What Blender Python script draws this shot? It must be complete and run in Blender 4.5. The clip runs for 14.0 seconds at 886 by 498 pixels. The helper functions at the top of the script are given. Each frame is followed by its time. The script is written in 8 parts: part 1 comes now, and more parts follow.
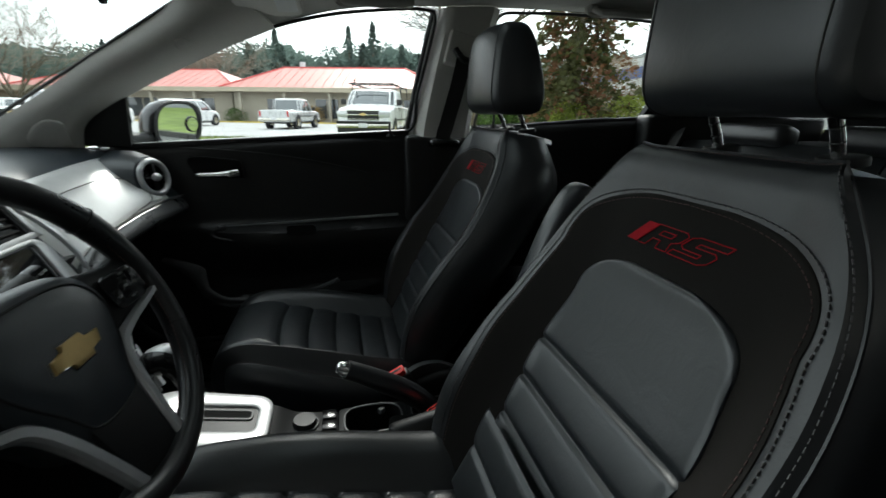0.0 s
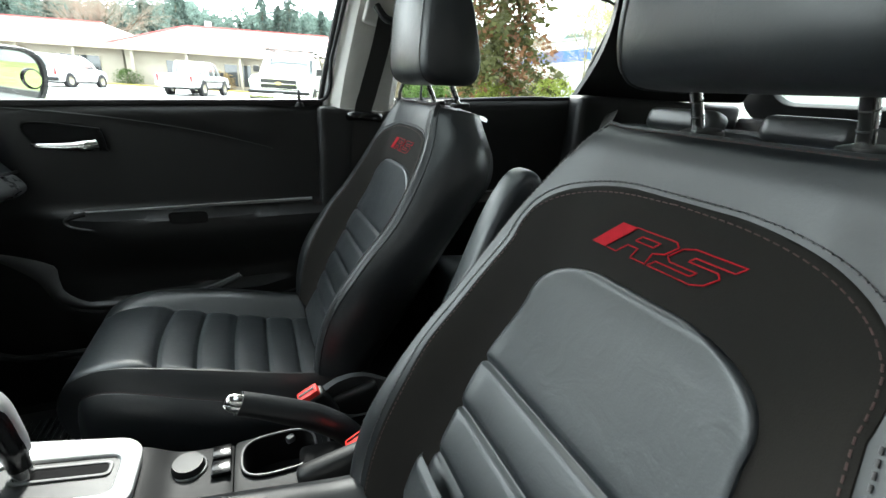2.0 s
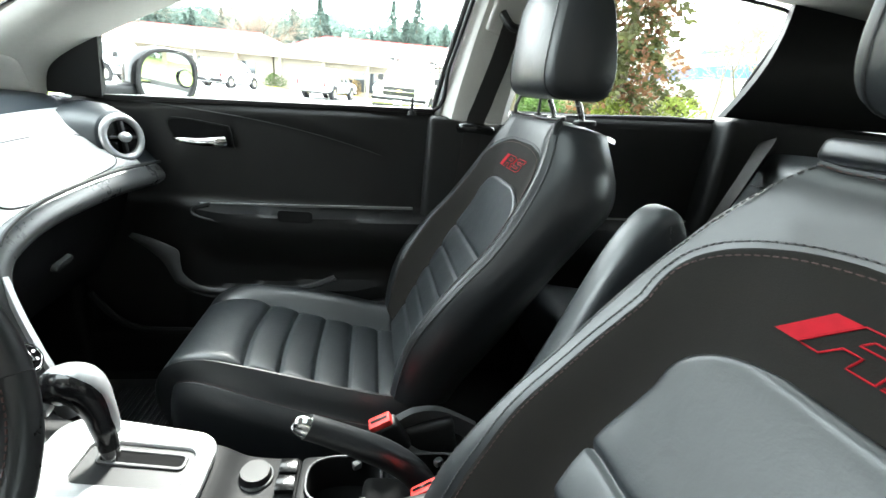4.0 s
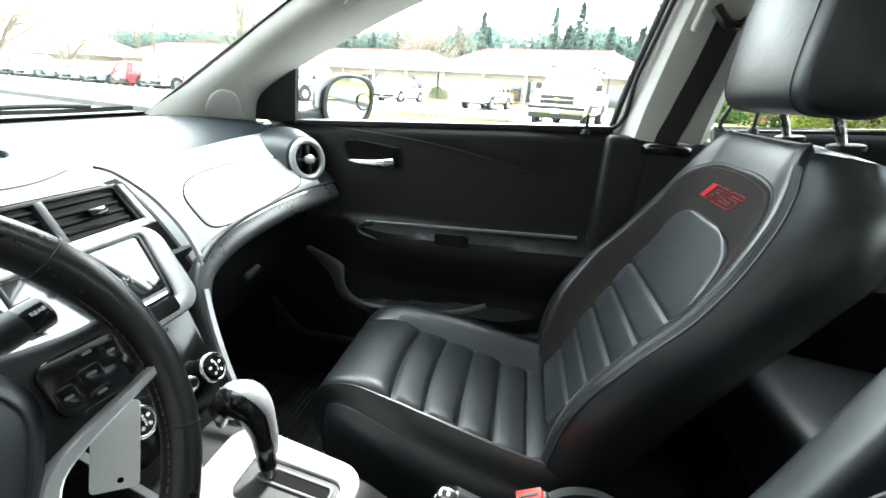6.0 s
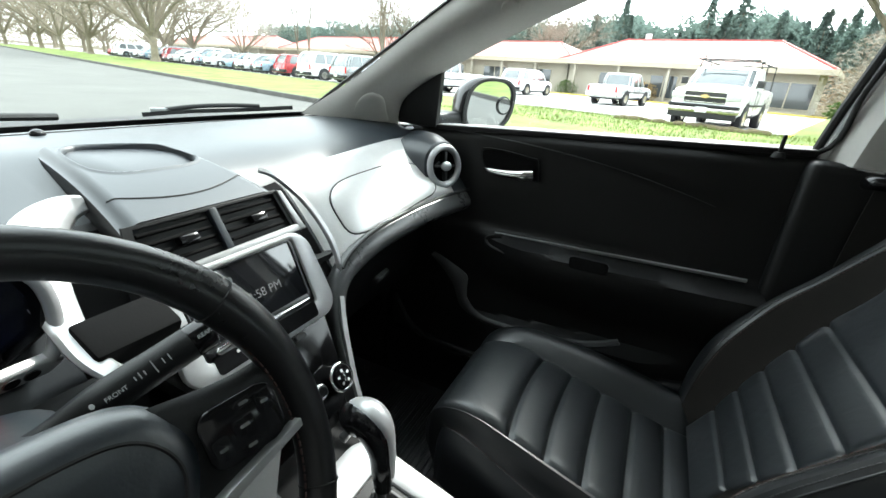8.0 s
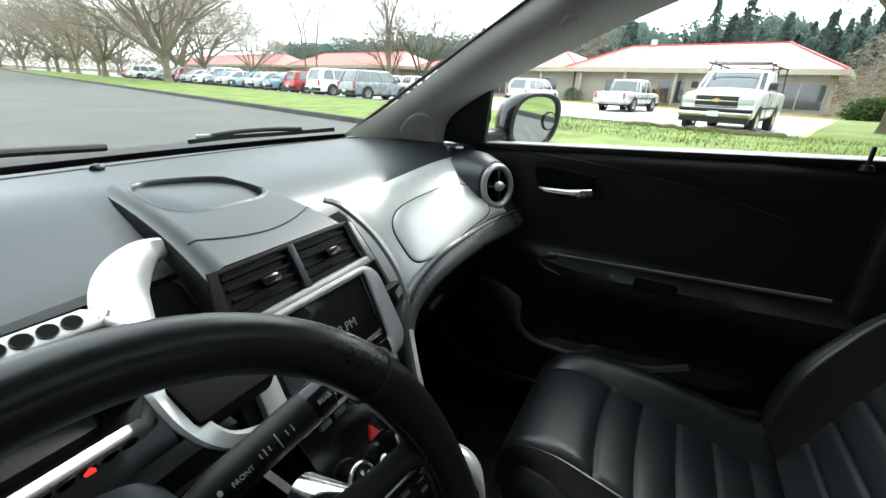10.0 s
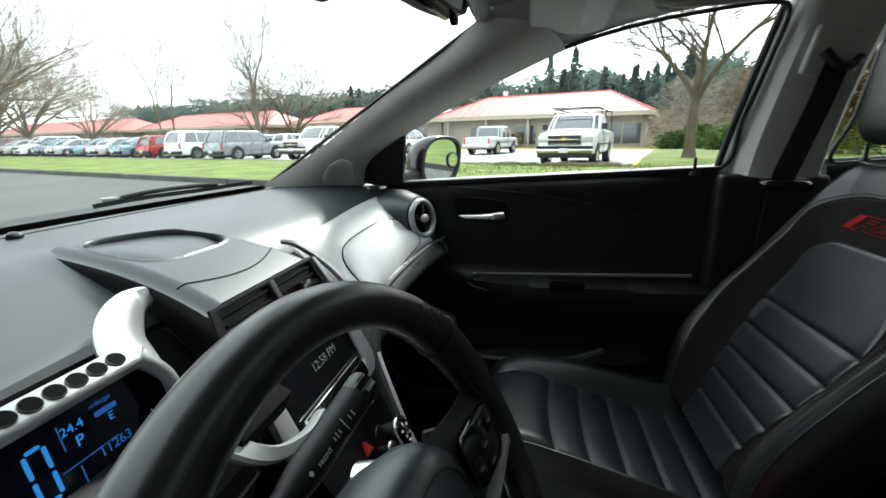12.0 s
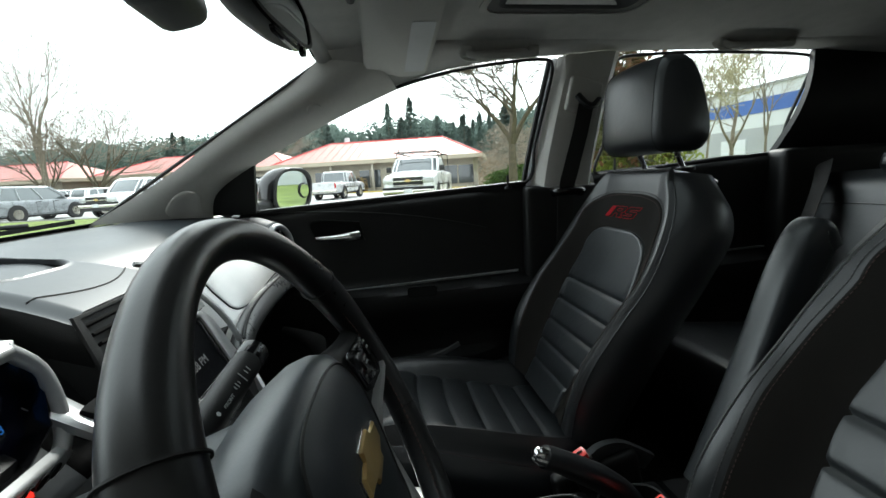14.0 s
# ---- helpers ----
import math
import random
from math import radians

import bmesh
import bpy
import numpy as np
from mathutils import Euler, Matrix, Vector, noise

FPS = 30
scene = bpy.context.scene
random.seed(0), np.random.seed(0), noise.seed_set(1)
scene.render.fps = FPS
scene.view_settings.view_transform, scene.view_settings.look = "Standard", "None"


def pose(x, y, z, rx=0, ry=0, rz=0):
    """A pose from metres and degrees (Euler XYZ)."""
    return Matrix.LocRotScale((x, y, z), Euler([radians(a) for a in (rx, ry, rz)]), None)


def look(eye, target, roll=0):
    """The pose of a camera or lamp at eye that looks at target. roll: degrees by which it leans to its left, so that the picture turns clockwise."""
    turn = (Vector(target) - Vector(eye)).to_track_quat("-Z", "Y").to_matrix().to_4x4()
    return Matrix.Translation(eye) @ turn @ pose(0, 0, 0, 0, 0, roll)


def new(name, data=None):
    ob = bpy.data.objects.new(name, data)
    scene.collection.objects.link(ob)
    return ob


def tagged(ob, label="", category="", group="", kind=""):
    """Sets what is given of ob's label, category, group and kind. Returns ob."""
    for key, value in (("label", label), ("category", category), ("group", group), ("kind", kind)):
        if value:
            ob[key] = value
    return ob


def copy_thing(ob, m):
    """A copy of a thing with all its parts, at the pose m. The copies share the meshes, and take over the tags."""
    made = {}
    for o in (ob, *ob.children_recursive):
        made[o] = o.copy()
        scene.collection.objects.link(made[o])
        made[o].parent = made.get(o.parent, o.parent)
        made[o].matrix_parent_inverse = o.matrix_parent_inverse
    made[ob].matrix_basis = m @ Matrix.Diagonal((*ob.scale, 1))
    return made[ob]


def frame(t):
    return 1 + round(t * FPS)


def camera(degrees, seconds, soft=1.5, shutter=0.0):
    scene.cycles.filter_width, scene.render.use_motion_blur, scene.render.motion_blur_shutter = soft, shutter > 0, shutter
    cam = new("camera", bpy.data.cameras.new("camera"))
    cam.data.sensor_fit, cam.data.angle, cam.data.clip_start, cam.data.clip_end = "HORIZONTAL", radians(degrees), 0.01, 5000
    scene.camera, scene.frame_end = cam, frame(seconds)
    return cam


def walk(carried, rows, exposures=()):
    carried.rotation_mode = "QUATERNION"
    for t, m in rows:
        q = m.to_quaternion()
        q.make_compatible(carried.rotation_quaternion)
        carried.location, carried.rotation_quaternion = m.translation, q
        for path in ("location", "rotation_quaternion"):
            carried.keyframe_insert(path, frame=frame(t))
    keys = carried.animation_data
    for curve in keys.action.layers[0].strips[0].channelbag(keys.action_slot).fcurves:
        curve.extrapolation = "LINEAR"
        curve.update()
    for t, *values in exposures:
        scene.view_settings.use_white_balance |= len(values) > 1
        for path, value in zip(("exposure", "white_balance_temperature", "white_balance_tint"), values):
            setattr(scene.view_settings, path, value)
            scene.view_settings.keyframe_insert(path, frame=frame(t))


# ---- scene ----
# ---------------------------------------------------------------- camera and light
cam = camera(91.9, 14.0, soft=1.5, shutter=0.3)
PATH = [
    (0, (0.281, -0.741, 1.042), (0.737, 1.111, 0.441), 0.8),
    (0.5, (0.263, -0.679, 1.039), (1.014, 1.072, 0.43), 2.5),
    (1, (0.275, -0.648, 1.031), (1.187, 1.016, 0.4), 3.8),
    (1.5, (0.3, -0.623, 1.028), (1.185, 1.041, 0.362), 3.9),
    (2, (0.325, -0.601, 1.028), (1.1, 1.111, 0.345), 3.7),
    (2.5, (0.348, -0.581, 1.031), (1.002, 1.187, 0.362), 3.5),
    (2.7, (0.351, -0.572, 1.031), (0.946, 1.214, 0.354), 3.7),
    (4.8, (0.333, -0.463, 1.022), (0.421, 1.411, 0.33), 4.3),
    (5, (0.33, -0.45, 1.019), (0.31, 1.42, 0.311), 3.0),
    (5.5, (0.324, -0.426, 1.033), (0.16, 1.446, 0.35), 3.1),
    (6, (0.308, -0.402, 1.046), (0.003, 1.449, 0.352), 3.7),
    (6.5, (0.292, -0.384, 1.054), (-0.15, 1.42, 0.314), 3.6),
    (7, (0.273, -0.369, 1.059), (-0.287, 1.395, 0.3), 3.3),
    (7.5, (0.251, -0.355, 1.066), (-0.439, 1.364, 0.311), 3.7),
    (8, (0.234, -0.345, 1.073), (-0.538, 1.337, 0.316), 4.4),
    (8.5, (0.209, -0.341, 1.075), (-0.622, 1.316, 0.324), 3.5),
    (8.7, (0.201, -0.339, 1.078), (-0.658, 1.308, 0.336), 3.4),
    (10.8, (0.077, -0.382, 1.082), (-0.65, 1.359, 0.418), 1.0),
    (11, (0.072, -0.395, 1.081), (-0.603, 1.373, 0.435), 1.0),
    (11.5, (0.058, -0.435, 1.068), (-0.487, 1.396, 0.475), 0.8),
    (12, (0.054, -0.47, 1.064), (-0.322, 1.43, 0.566), -0.8),
    (12.5, (0.058, -0.5, 1.058), (-0.127, 1.442, 0.616), -2.8),
    (13, (0.057, -0.531, 1.036), (0.056, 1.419, 0.59), -4.8),
    (13.5, (0.055, -0.567, 1.016), (0.239, 1.385, 0.619), -4.0),
    (14, (0.051, -0.592, 1.013), (0.341, 1.36, 0.687), -3.1),
]
walk(cam, [(t, look(eye, target, roll)) for t, eye, target, roll in PATH],
     exposures=[(t, stops, 6380, 3) for t, stops in [(0.0, -0.2), (0.7, 0.7), (1.5, 1.42), (2.7, 2.12), (4.8, 2.5), (5.5, 2.48), (6.5, 2.05), (7.5, 1.4), (8.5, 0.92), (11.0, 0.32), (14.0, 0.2)]])

world = bpy.data.worlds.new("overcast_sky")
scene.world = world
world.use_nodes = True
wt = world.node_tree
sky = wt.nodes.new("ShaderNodeTexSky")
sky.sky_type, sky.sun_disc = "NISHITA", False
sky.sun_elevation, sky.sun_rotation = radians(43), radians(6)
sky.air_density, sky.dust_density, sky.ozone_density = 1.0, 4.0, 1.0
cloud = wt.nodes.new("ShaderNodeMix")
cloud.data_type = "RGBA"
cloud.inputs[0].default_value = 0.7
cloud.inputs[7].default_value = (27.0, 28.0, 29.5, 1)
wt.links.new(sky.outputs[0], cloud.inputs[6])
wt.links.new(cloud.outputs[2], wt.nodes["Background"].inputs[0])
wt.nodes["Background"].inputs[1].default_value = 0.12
sun = new("sun", bpy.data.lights.new("sun", "SUN"))
sun.data.energy, sun.data.angle, sun.data.color = 3.0, radians(7), (1.0, 0.975, 0.94)
sun.matrix_world = look((3, 30, 28), (0, 0, 0))


# ---------------------------------------------------------------- helpers
def smooth(a, b, x):
    x = min(1.0, max(0.0, (x - a) / (b - a)))
    return x * x * (3 - 2 * x)


def bell(x, w):
    return math.exp(-(x / w) ** 2)


def table(x, rows):
    """A smooth curve through rows of (x, y)."""
    if x <= rows[0][0]:
        return rows[0][1]
    for i in range(len(rows) - 1):
        (a, p), (b, q) = rows[i], rows[i + 1]
        if x <= b:
            c, d = rows[max(i - 1, 0)], rows[min(i + 2, len(rows) - 1)]
            m0, m1 = (q - c[1]) / (b - c[0]) * (b - a), (d[1] - p) / (d[0] - a) * (b - a)
            k = (x - a) / (b - a)
            return p * (1 + 2 * k) * (1 - k) ** 2 + m0 * k * (1 - k) ** 2 + q * k * k * (3 - 2 * k) + m1 * k * k * (k - 1)
    return rows[-1][1]


def spline(points, n, closed=False):
    """n points along a Catmull-Rom curve."""
    p = [Vector(q) for q in points]
    m, out = len(p), []
    spans = m if closed else m - 1
    for i in range(n):
        s = i * spans / (n if closed else n - 1)
        k = min(int(s), spans - 1)
        f = s - k
        if closed:
            a, b, c, d = p[(k - 1) % m], p[k % m], p[(k + 1) % m], p[(k + 2) % m]
        else:
            a, b, c, d = p[max(k - 1, 0)], p[k], p[k + 1], p[min(k + 2, m - 1)]
        out.append(0.5 * (2 * b + (c - a) * f + (2 * a - 5 * b + 4 * c - d) * f * f + (3 * b - a - 3 * c + d) * f ** 3))
    return out


def finish(name, bm, material, parent=None, label="", sharp=40, flat=False):
    bmesh.ops.recalc_face_normals(bm, faces=bm.faces)
    me = bpy.data.meshes.new(name)
    bm.to_mesh(me)
    bm.free()
    for m in material if isinstance(material, (list, tuple)) else [material]:
        me.materials.append(m)
    if not flat:
        me.polygons.foreach_set("use_smooth", [True] * len(me.polygons))
        me.set_sharp_from_angle(angle=radians(sharp))
    ob = new(name, me)
    if parent is not None:
        ob.parent = parent
        up = parent.parent
        at = Matrix.Translation(parent.location)
        ob.matrix_parent_inverse = at.inverted() if up is None else Matrix.Identity(4)
    if label:
        tagged(ob, label)
    return ob


def part(name, bm, material, parent, label="", sharp=40, flat=False):
    return finish(name, bm, material, parent, label, sharp, flat)


def solo(name, bm, material, label, category, group="", kind="", sharp=40, flat=False):
    return tagged(finish(name, bm, material, None, "", sharp, flat), label, category, group, kind)


def thing(name, label, category, at=(0, 0, 0), group="", kind=""):
    ob = new(name)
    ob.location = at
    ob.empty_display_size = 0.05
    return tagged(ob, label, category, group, kind)


def loft(rings, closed=True, caps=(True, True), bm=None):
    bm = bm or bmesh.new()
    rows = [[bm.verts.new(p) for p in ring] for ring in rings]
    n = len(rows[0])
    for a, b in zip(rows, rows[1:]):
        for i in range(n if closed else n - 1):
            j = (i + 1) % n
            bm.faces.new((a[i], a[j], b[j], b[i]))
    if closed and caps[0]:
        bm.faces.new(rows[0][::-1])
    if closed and caps[1]:
        bm.faces.new(rows[-1])
    return bm


def axes_along(points, closed=False):
    """A right and an up vector at each point of a line, with little twist."""
    n, out, up = len(points), [], None
    for i in range(n):
        a = points[(i - 1) % n] if closed or i else points[0]
        b = points[(i + 1) % n] if closed or i < n - 1 else points[-1]
        t = (b - a).normalized()
        if up is None:
            up = Vector((0, 0, 1)) if abs(t.z) < 0.9 else Vector((1, 0, 0))
        up = (up - t * up.dot(t)).normalized()
        out.append((t.cross(up), up))
    return out


def tube(points, radius, n=10, closed=False, caps=True, flatten=1.0, bm=None):
    points = [Vector(p) for p in points]
    rings = []
    for i, (p, (r, u)) in enumerate(zip(points, axes_along(points, closed))):
        k = radius[i] if isinstance(radius, (list, tuple)) else radius
        rings.append([p + r * math.cos(a) * k + u * math.sin(a) * k * flatten for a in (2 * math.pi * j / n for j in range(n))])
    if closed:
        rings.append(rings[0])
    bm = loft(rings, True, (caps and not closed, caps and not closed), bm)
    if closed:
        bmesh.ops.remove_doubles(bm, verts=bm.verts, dist=1e-6)
    return bm


def box(sx, sy, sz, at=(0, 0, 0), turn=None, bevel=0.0, seg=2, bm=None):
    b = bmesh.new()
    bmesh.ops.create_cube(b, size=1)
    b.transform(Matrix.Diagonal((sx, sy, sz, 1)))
    if bevel:
        bmesh.ops.bevel(b, geom=b.edges[:] + b.verts[:], offset=min(bevel, 0.48 * min(sx, sy, sz)), segments=seg, profile=0.6, affect="EDGES")
    m = Matrix.Translation(at)
    if turn is not None:
        m = m @ (turn if isinstance(turn, Matrix) else pose(0, 0, 0, *turn))
    b.transform(m)
    return joined(bm, b)


def joined(bm, b):
    if bm is None:
        return b
    keep = bpy.data.meshes.new("scratch")
    b.to_mesh(keep)
    b.free()
    bm.from_mesh(keep)
    bpy.data.meshes.remove(keep)
    return bm


def disc(r0, r1, depth, m, n=24, bm=None):
    """A cylinder or cone along its own z."""
    b = bmesh.new()
    bmesh.ops.create_cone(b, cap_ends=True, segments=n, radius1=r0, radius2=r1, depth=depth)
    b.transform(m)
    return joined(bm, b)


def ball(r, m, bm=None, u=16, v=10):
    b = bmesh.new()
    bmesh.ops.create_uvsphere(b, u_segments=u, v_segments=v, radius=r)
    b.transform(m)
    return joined(bm, b)


def slab(outline, m, depth, bevel=0.0, seg=2, bm=None):
    """A plate: an outline in its own x, y, thick along its own z, upwards from 0."""
    b = bmesh.new()
    low = [b.verts.new((x, y, 0)) for x, y in outline]
    high = [b.verts.new((x, y, depth)) for x, y in outline]
    n = len(outline)
    b.faces.new(low[::-1])
    top = b.faces.new(high)
    for i in range(n):
        b.faces.new((low[i], low[(i + 1) % n], high[(i + 1) % n], high[i]))
    if bevel:
        bmesh.ops.bevel(b, geom=top.edges[:], offset=bevel, segments=seg, profile=0.5, affect="EDGES")
    b.transform(m)
    return joined(bm, b)


def frame_plate(outer, inner, m, depth, bevel=0.0, bm=None):
    """A plate with a hole; both outlines have the same number of points."""
    b = bmesh.new()
    n = len(outer)
    ro = [b.verts.new((x, y, 0)) for x, y in outer], [b.verts.new((x, y, depth)) for x, y in outer]
    ri = [b.verts.new((x, y, 0)) for x, y in inner], [b.verts.new((x, y, depth)) for x, y in inner]
    edges = []
    for i in range(n):
        j = (i + 1) % n
        b.faces.new((ro[0][i], ro[0][j], ro[1][j], ro[1][i]))
        b.faces.new((ri[0][j], ri[0][i], ri[1][i], ri[1][j]))
        b.faces.new((ro[1][i], ro[1][j], ri[1][j], ri[1][i]))
        b.faces.new((ri[0][i], ri[0][j], ro[0][j], ro[0][i]))
    if bevel:
        b.edges.ensure_lookup_table()
        rim = {*ro[1]}, {*ri[1]}
        edges = [e for e in b.edges if any(e.verts[0] in s and e.verts[1] in s for s in rim)]
        bmesh.ops.bevel(b, geom=edges, offset=bevel, segments=2, profile=0.5, affect="EDGES")
    b.transform(m)
    return joined(bm, b)


def rounded(w, h, r, n=6, cx=0.0, cy=0.0):
    """A rounded rectangle's outline, 4 (n + 1) points."""
    out = []
    for k, (sx, sy) in enumerate(((1, 1), (-1, 1), (-1, -1), (1, -1))):
        for i in range(n + 1):
            a = math.pi / 2 * (k + i / n)
            out.append((cx + sx * (w / 2 - r) + r * math.cos(a), cy + sy * (h / 2 - r) + r * math.sin(a)))
    return out


def oval(w, h, n=32, power=2.0, cx=0.0, cy=0.0):
    out = []
    for i in range(n):
        a = 2 * math.pi * i / n
        c, s = math.cos(a), math.sin(a)
        out.append((cx + w / 2 * math.copysign(abs(c) ** (2 / power), c), cy + h / 2 * math.copysign(abs(s) ** (2 / power), s)))
    return out


def sheet(fn, us, vs, thick=0.0, bm=None):
    """A surface fn(u, v) over a grid, with a thickness behind it."""
    b = bmesh.new()
    g = [[b.verts.new(fn(u, v)) for v in vs] for u in us]
    for i in range(len(us) - 1):
        for j in range(len(vs) - 1):
            b.faces.new((g[i][j], g[i + 1][j], g[i + 1][j + 1], g[i][j + 1]))
    bmesh.ops.remove_doubles(b, verts=b.verts, dist=1e-6)
    if thick:
        b.normal_update()
        bmesh.ops.solidify(b, geom=b.faces[:], thickness=thick)
    return joined(bm, b)


def steps(a, b, n):
    return [a + (b - a) * i / (n - 1) for i in range(n)]


def lettering(name, text, m, size, material, parent, label="", depth=0.0004):
    data = bpy.data.curves.new(name, "FONT")
    data.body, data.size, data.extrude, data.align_x, data.align_y = text, size, depth, "CENTER", "CENTER"
    ob = new(name, data)
    dg = bpy.context.evaluated_depsgraph_get()
    me = bpy.data.meshes.new_from_object(ob.evaluated_get(dg))
    bpy.data.objects.remove(ob)
    me.transform(m)
    me.materials.append(material)
    mesh_ob = new(name, me)
    if parent is not None:
        mesh_ob.parent = parent
        mesh_ob.matrix_parent_inverse = Matrix.Translation(parent.location).inverted() if parent.parent is None else Matrix.Identity(4)
    if label:
        tagged(mesh_ob, label)
    return mesh_ob


def plane_at(origin, right, up):
    """A pose whose x is right and whose y is up."""
    r = Vector(right).normalized()
    w = r.cross(Vector(up)).normalized()
    u = w.cross(r)
    return Matrix.Translation(origin) @ Matrix((r, u, w)).transposed().to_4x4()


# ---------------------------------------------------------------- materials
def material(name, color, rough=0.5, metal=0.0, var=0.15, scale=8.0, grain=0.0, grain_scale=900.0, spec=0.5, coat=0.0, wear=0.1, random_tint=0.0, creases=0.0):
    """A surface with two scales of variation in colour and gloss, and a fine relief."""
    m = bpy.data.materials.new(name)
    m.use_nodes = True
    t = m.node_tree
    n, l = t.nodes, t.links
    b = n["Principled BSDF"]
    co = n.new("ShaderNodeTexCoord")
    big = n.new("ShaderNodeTexNoise")
    big.inputs["Scale"].default_value, big.inputs["Detail"].default_value = scale, 6
    l.new(co.outputs["Object"], big.inputs["Vector"])
    fine = n.new("ShaderNodeTexNoise")
    fine.inputs["Scale"].default_value, fine.inputs["Detail"].default_value = scale * 14, 4
    l.new(co.outputs["Object"], fine.inputs["Vector"])
    add = n.new("ShaderNodeMath")
    add.operation = "MULTIPLY_ADD"
    add.inputs[1].default_value = 0.5
    l.new(fine.outputs[0], add.inputs[0])
    l.new(big.outputs[0], add.inputs[2])
    ramp = n.new("ShaderNodeMapRange")
    ramp.inputs["From Min"].default_value, ramp.inputs["From Max"].default_value = 0.45, 1.05
    ramp.inputs["To Min"].default_value, ramp.inputs["To Max"].default_value = 1 - var, 1 + var
    l.new(add.outputs[0], ramp.inputs["Value"])
    mul = n.new("ShaderNodeMix")
    mul.data_type, mul.blend_type = "RGBA", "MULTIPLY"
    mul.inputs[0].default_value = 1.0
    mul.inputs[6].default_value = (*color, 1)
    last = ramp.outputs[0]
    if random_tint:
        info = n.new("ShaderNodeObjectInfo")
        r2 = n.new("ShaderNodeMapRange")
        r2.inputs["To Min"].default_value, r2.inputs["To Max"].default_value = 1 - random_tint, 1 + random_tint
        l.new(info.outputs["Random"], r2.inputs["Value"])
        mm = n.new("ShaderNodeMath")
        mm.operation = "MULTIPLY"
        l.new(last, mm.inputs[0])
        l.new(r2.outputs[0], mm.inputs[1])
        last = mm.outputs[0]
    l.new(last, mul.inputs[7])
    l.new(mul.outputs[2], b.inputs["Base Color"])
    rr = n.new("ShaderNodeMapRange")
    rr.inputs["From Min"].default_value, rr.inputs["From Max"].default_value = 0.45, 1.05
    rr.inputs["To Min"].default_value, rr.inputs["To Max"].default_value = max(0.02, rough - wear * 0.5), min(1, rough + wear * 0.5)
    l.new(add.outputs[0], rr.inputs["Value"])
    l.new(rr.outputs[0], b.inputs["Roughness"])
    b.inputs["Metallic"].default_value = metal
    b.inputs["Specular IOR Level"].default_value = spec
    b.inputs["Coat Weight"].default_value = coat
    if grain:
        no = n.new("ShaderNodeTexNoise")
        no.inputs["Scale"].default_value, no.inputs["Detail"].default_value = grain_scale * 0.5, 2
        l.new(co.outputs["Object"], no.inputs["Vector"])
        bump = n.new("ShaderNodeBump")
        bump.inputs["Strength"].default_value, bump.inputs["Distance"].default_value = grain, 0.0004
        l.new(no.outputs[0], bump.inputs["Height"])
        l.new(bump.outputs[0], b.inputs["Normal"])
        if creases:
            # soft folds of stretched leather under the grain
            fold = n.new("ShaderNodeTexNoise")
            fold.inputs["Scale"].default_value, fold.inputs["Detail"].default_value = 26.0, 3
            fold.inputs["Distortion"].default_value = 1.4
            l.new(co.outputs["Object"], fold.inputs["Vector"])
            soft_bump = n.new("ShaderNodeBump")
            soft_bump.inputs["Strength"].default_value, soft_bump.inputs["Distance"].default_value = creases, 0.004
            l.new(fold.outputs[0], soft_bump.inputs["Height"])
            l.new(soft_bump.outputs[0], bump.inputs["Normal"])
    return m


def glow(name, color, strength):
    m = bpy.data.materials.new(name)
    m.use_nodes = True
    b = m.node_tree.nodes["Principled BSDF"]
    b.inputs["Base Color"].default_value = (*color, 1)
    b.inputs["Emission Color"].default_value = (*color, 1)
    b.inputs["Emission Strength"].default_value = strength
    return m


def pane_glass(name, tint, gloss=0.05):
    m = bpy.data.materials.new(name)
    m.use_nodes = True
    t = m.node_tree
    n, l = t.nodes, t.links
    n.remove(n["Principled BSDF"])
    clear = n.new("ShaderNodeBsdfTransparent")
    clear.inputs[0].default_value = (*tint, 1)
    shine = n.new("ShaderNodeBsdfGlossy")
    shine.inputs["Roughness"].default_value = 0.02
    mix = n.new("ShaderNodeMixShader")
    mix.inputs[0].default_value = gloss
    l.new(clear.outputs[0], mix.inputs[1])
    l.new(shine.outputs[0], mix.inputs[2])
    l.new(mix.outputs[0], n["Material Output"].inputs[0])
    return m


LEATHER = material("black_leather", (0.0088, 0.0106, 0.0122), 0.39, 0, 0.2, 9, 0.22, 900, spec=0.9, wear=0.14, creases=0.10)
LEATHER_PAD = material("smooth_black_leather", (0.0118, 0.0150, 0.0175), 0.41, 0, 0.12, 12, 0.20, 850, spec=1.0, wear=0.14, creases=0.13)
RIM_LEATHER = material("polished_rim_leather", (0.010, 0.0105, 0.011), 0.32, 0, 0.25, 14, 0.10, 1400, spec=0.6, wear=0.14)
SUEDE = material("dark_suede_cloth", (0.011, 0.0095, 0.0080), 0.85, 0, 0.25, 30, 0.5, 1600, spec=0.25)
PLASTIC = material("black_plastic", (0.006, 0.0065, 0.007), 0.50, 0, 0.2, 10, 0.4, 1100, spec=0.4)
CONSOLE_SKIN = material("matt_black_console_plastic", (0.006, 0.0065, 0.007), 0.56, 0, 0.2, 10, 0.4, 1100, spec=0.2)
DOOR_SKIN = material("matt_black_door_plastic", (0.012, 0.0125, 0.013), 0.48, 0, 0.2, 10, 0.4, 1100, spec=0.42)
DASH = material("grained_dash_plastic", (0.0170, 0.0230, 0.0290), 0.39, 0, 0.10, 6, 0.25, 900, spec=0.85, wear=0.06)
DASH_PANEL = material("satin_dash_panel", (0.70, 0.70, 0.69), 0.30, 0.3, 0.05, 30, 0.20, 420, wear=0.04)
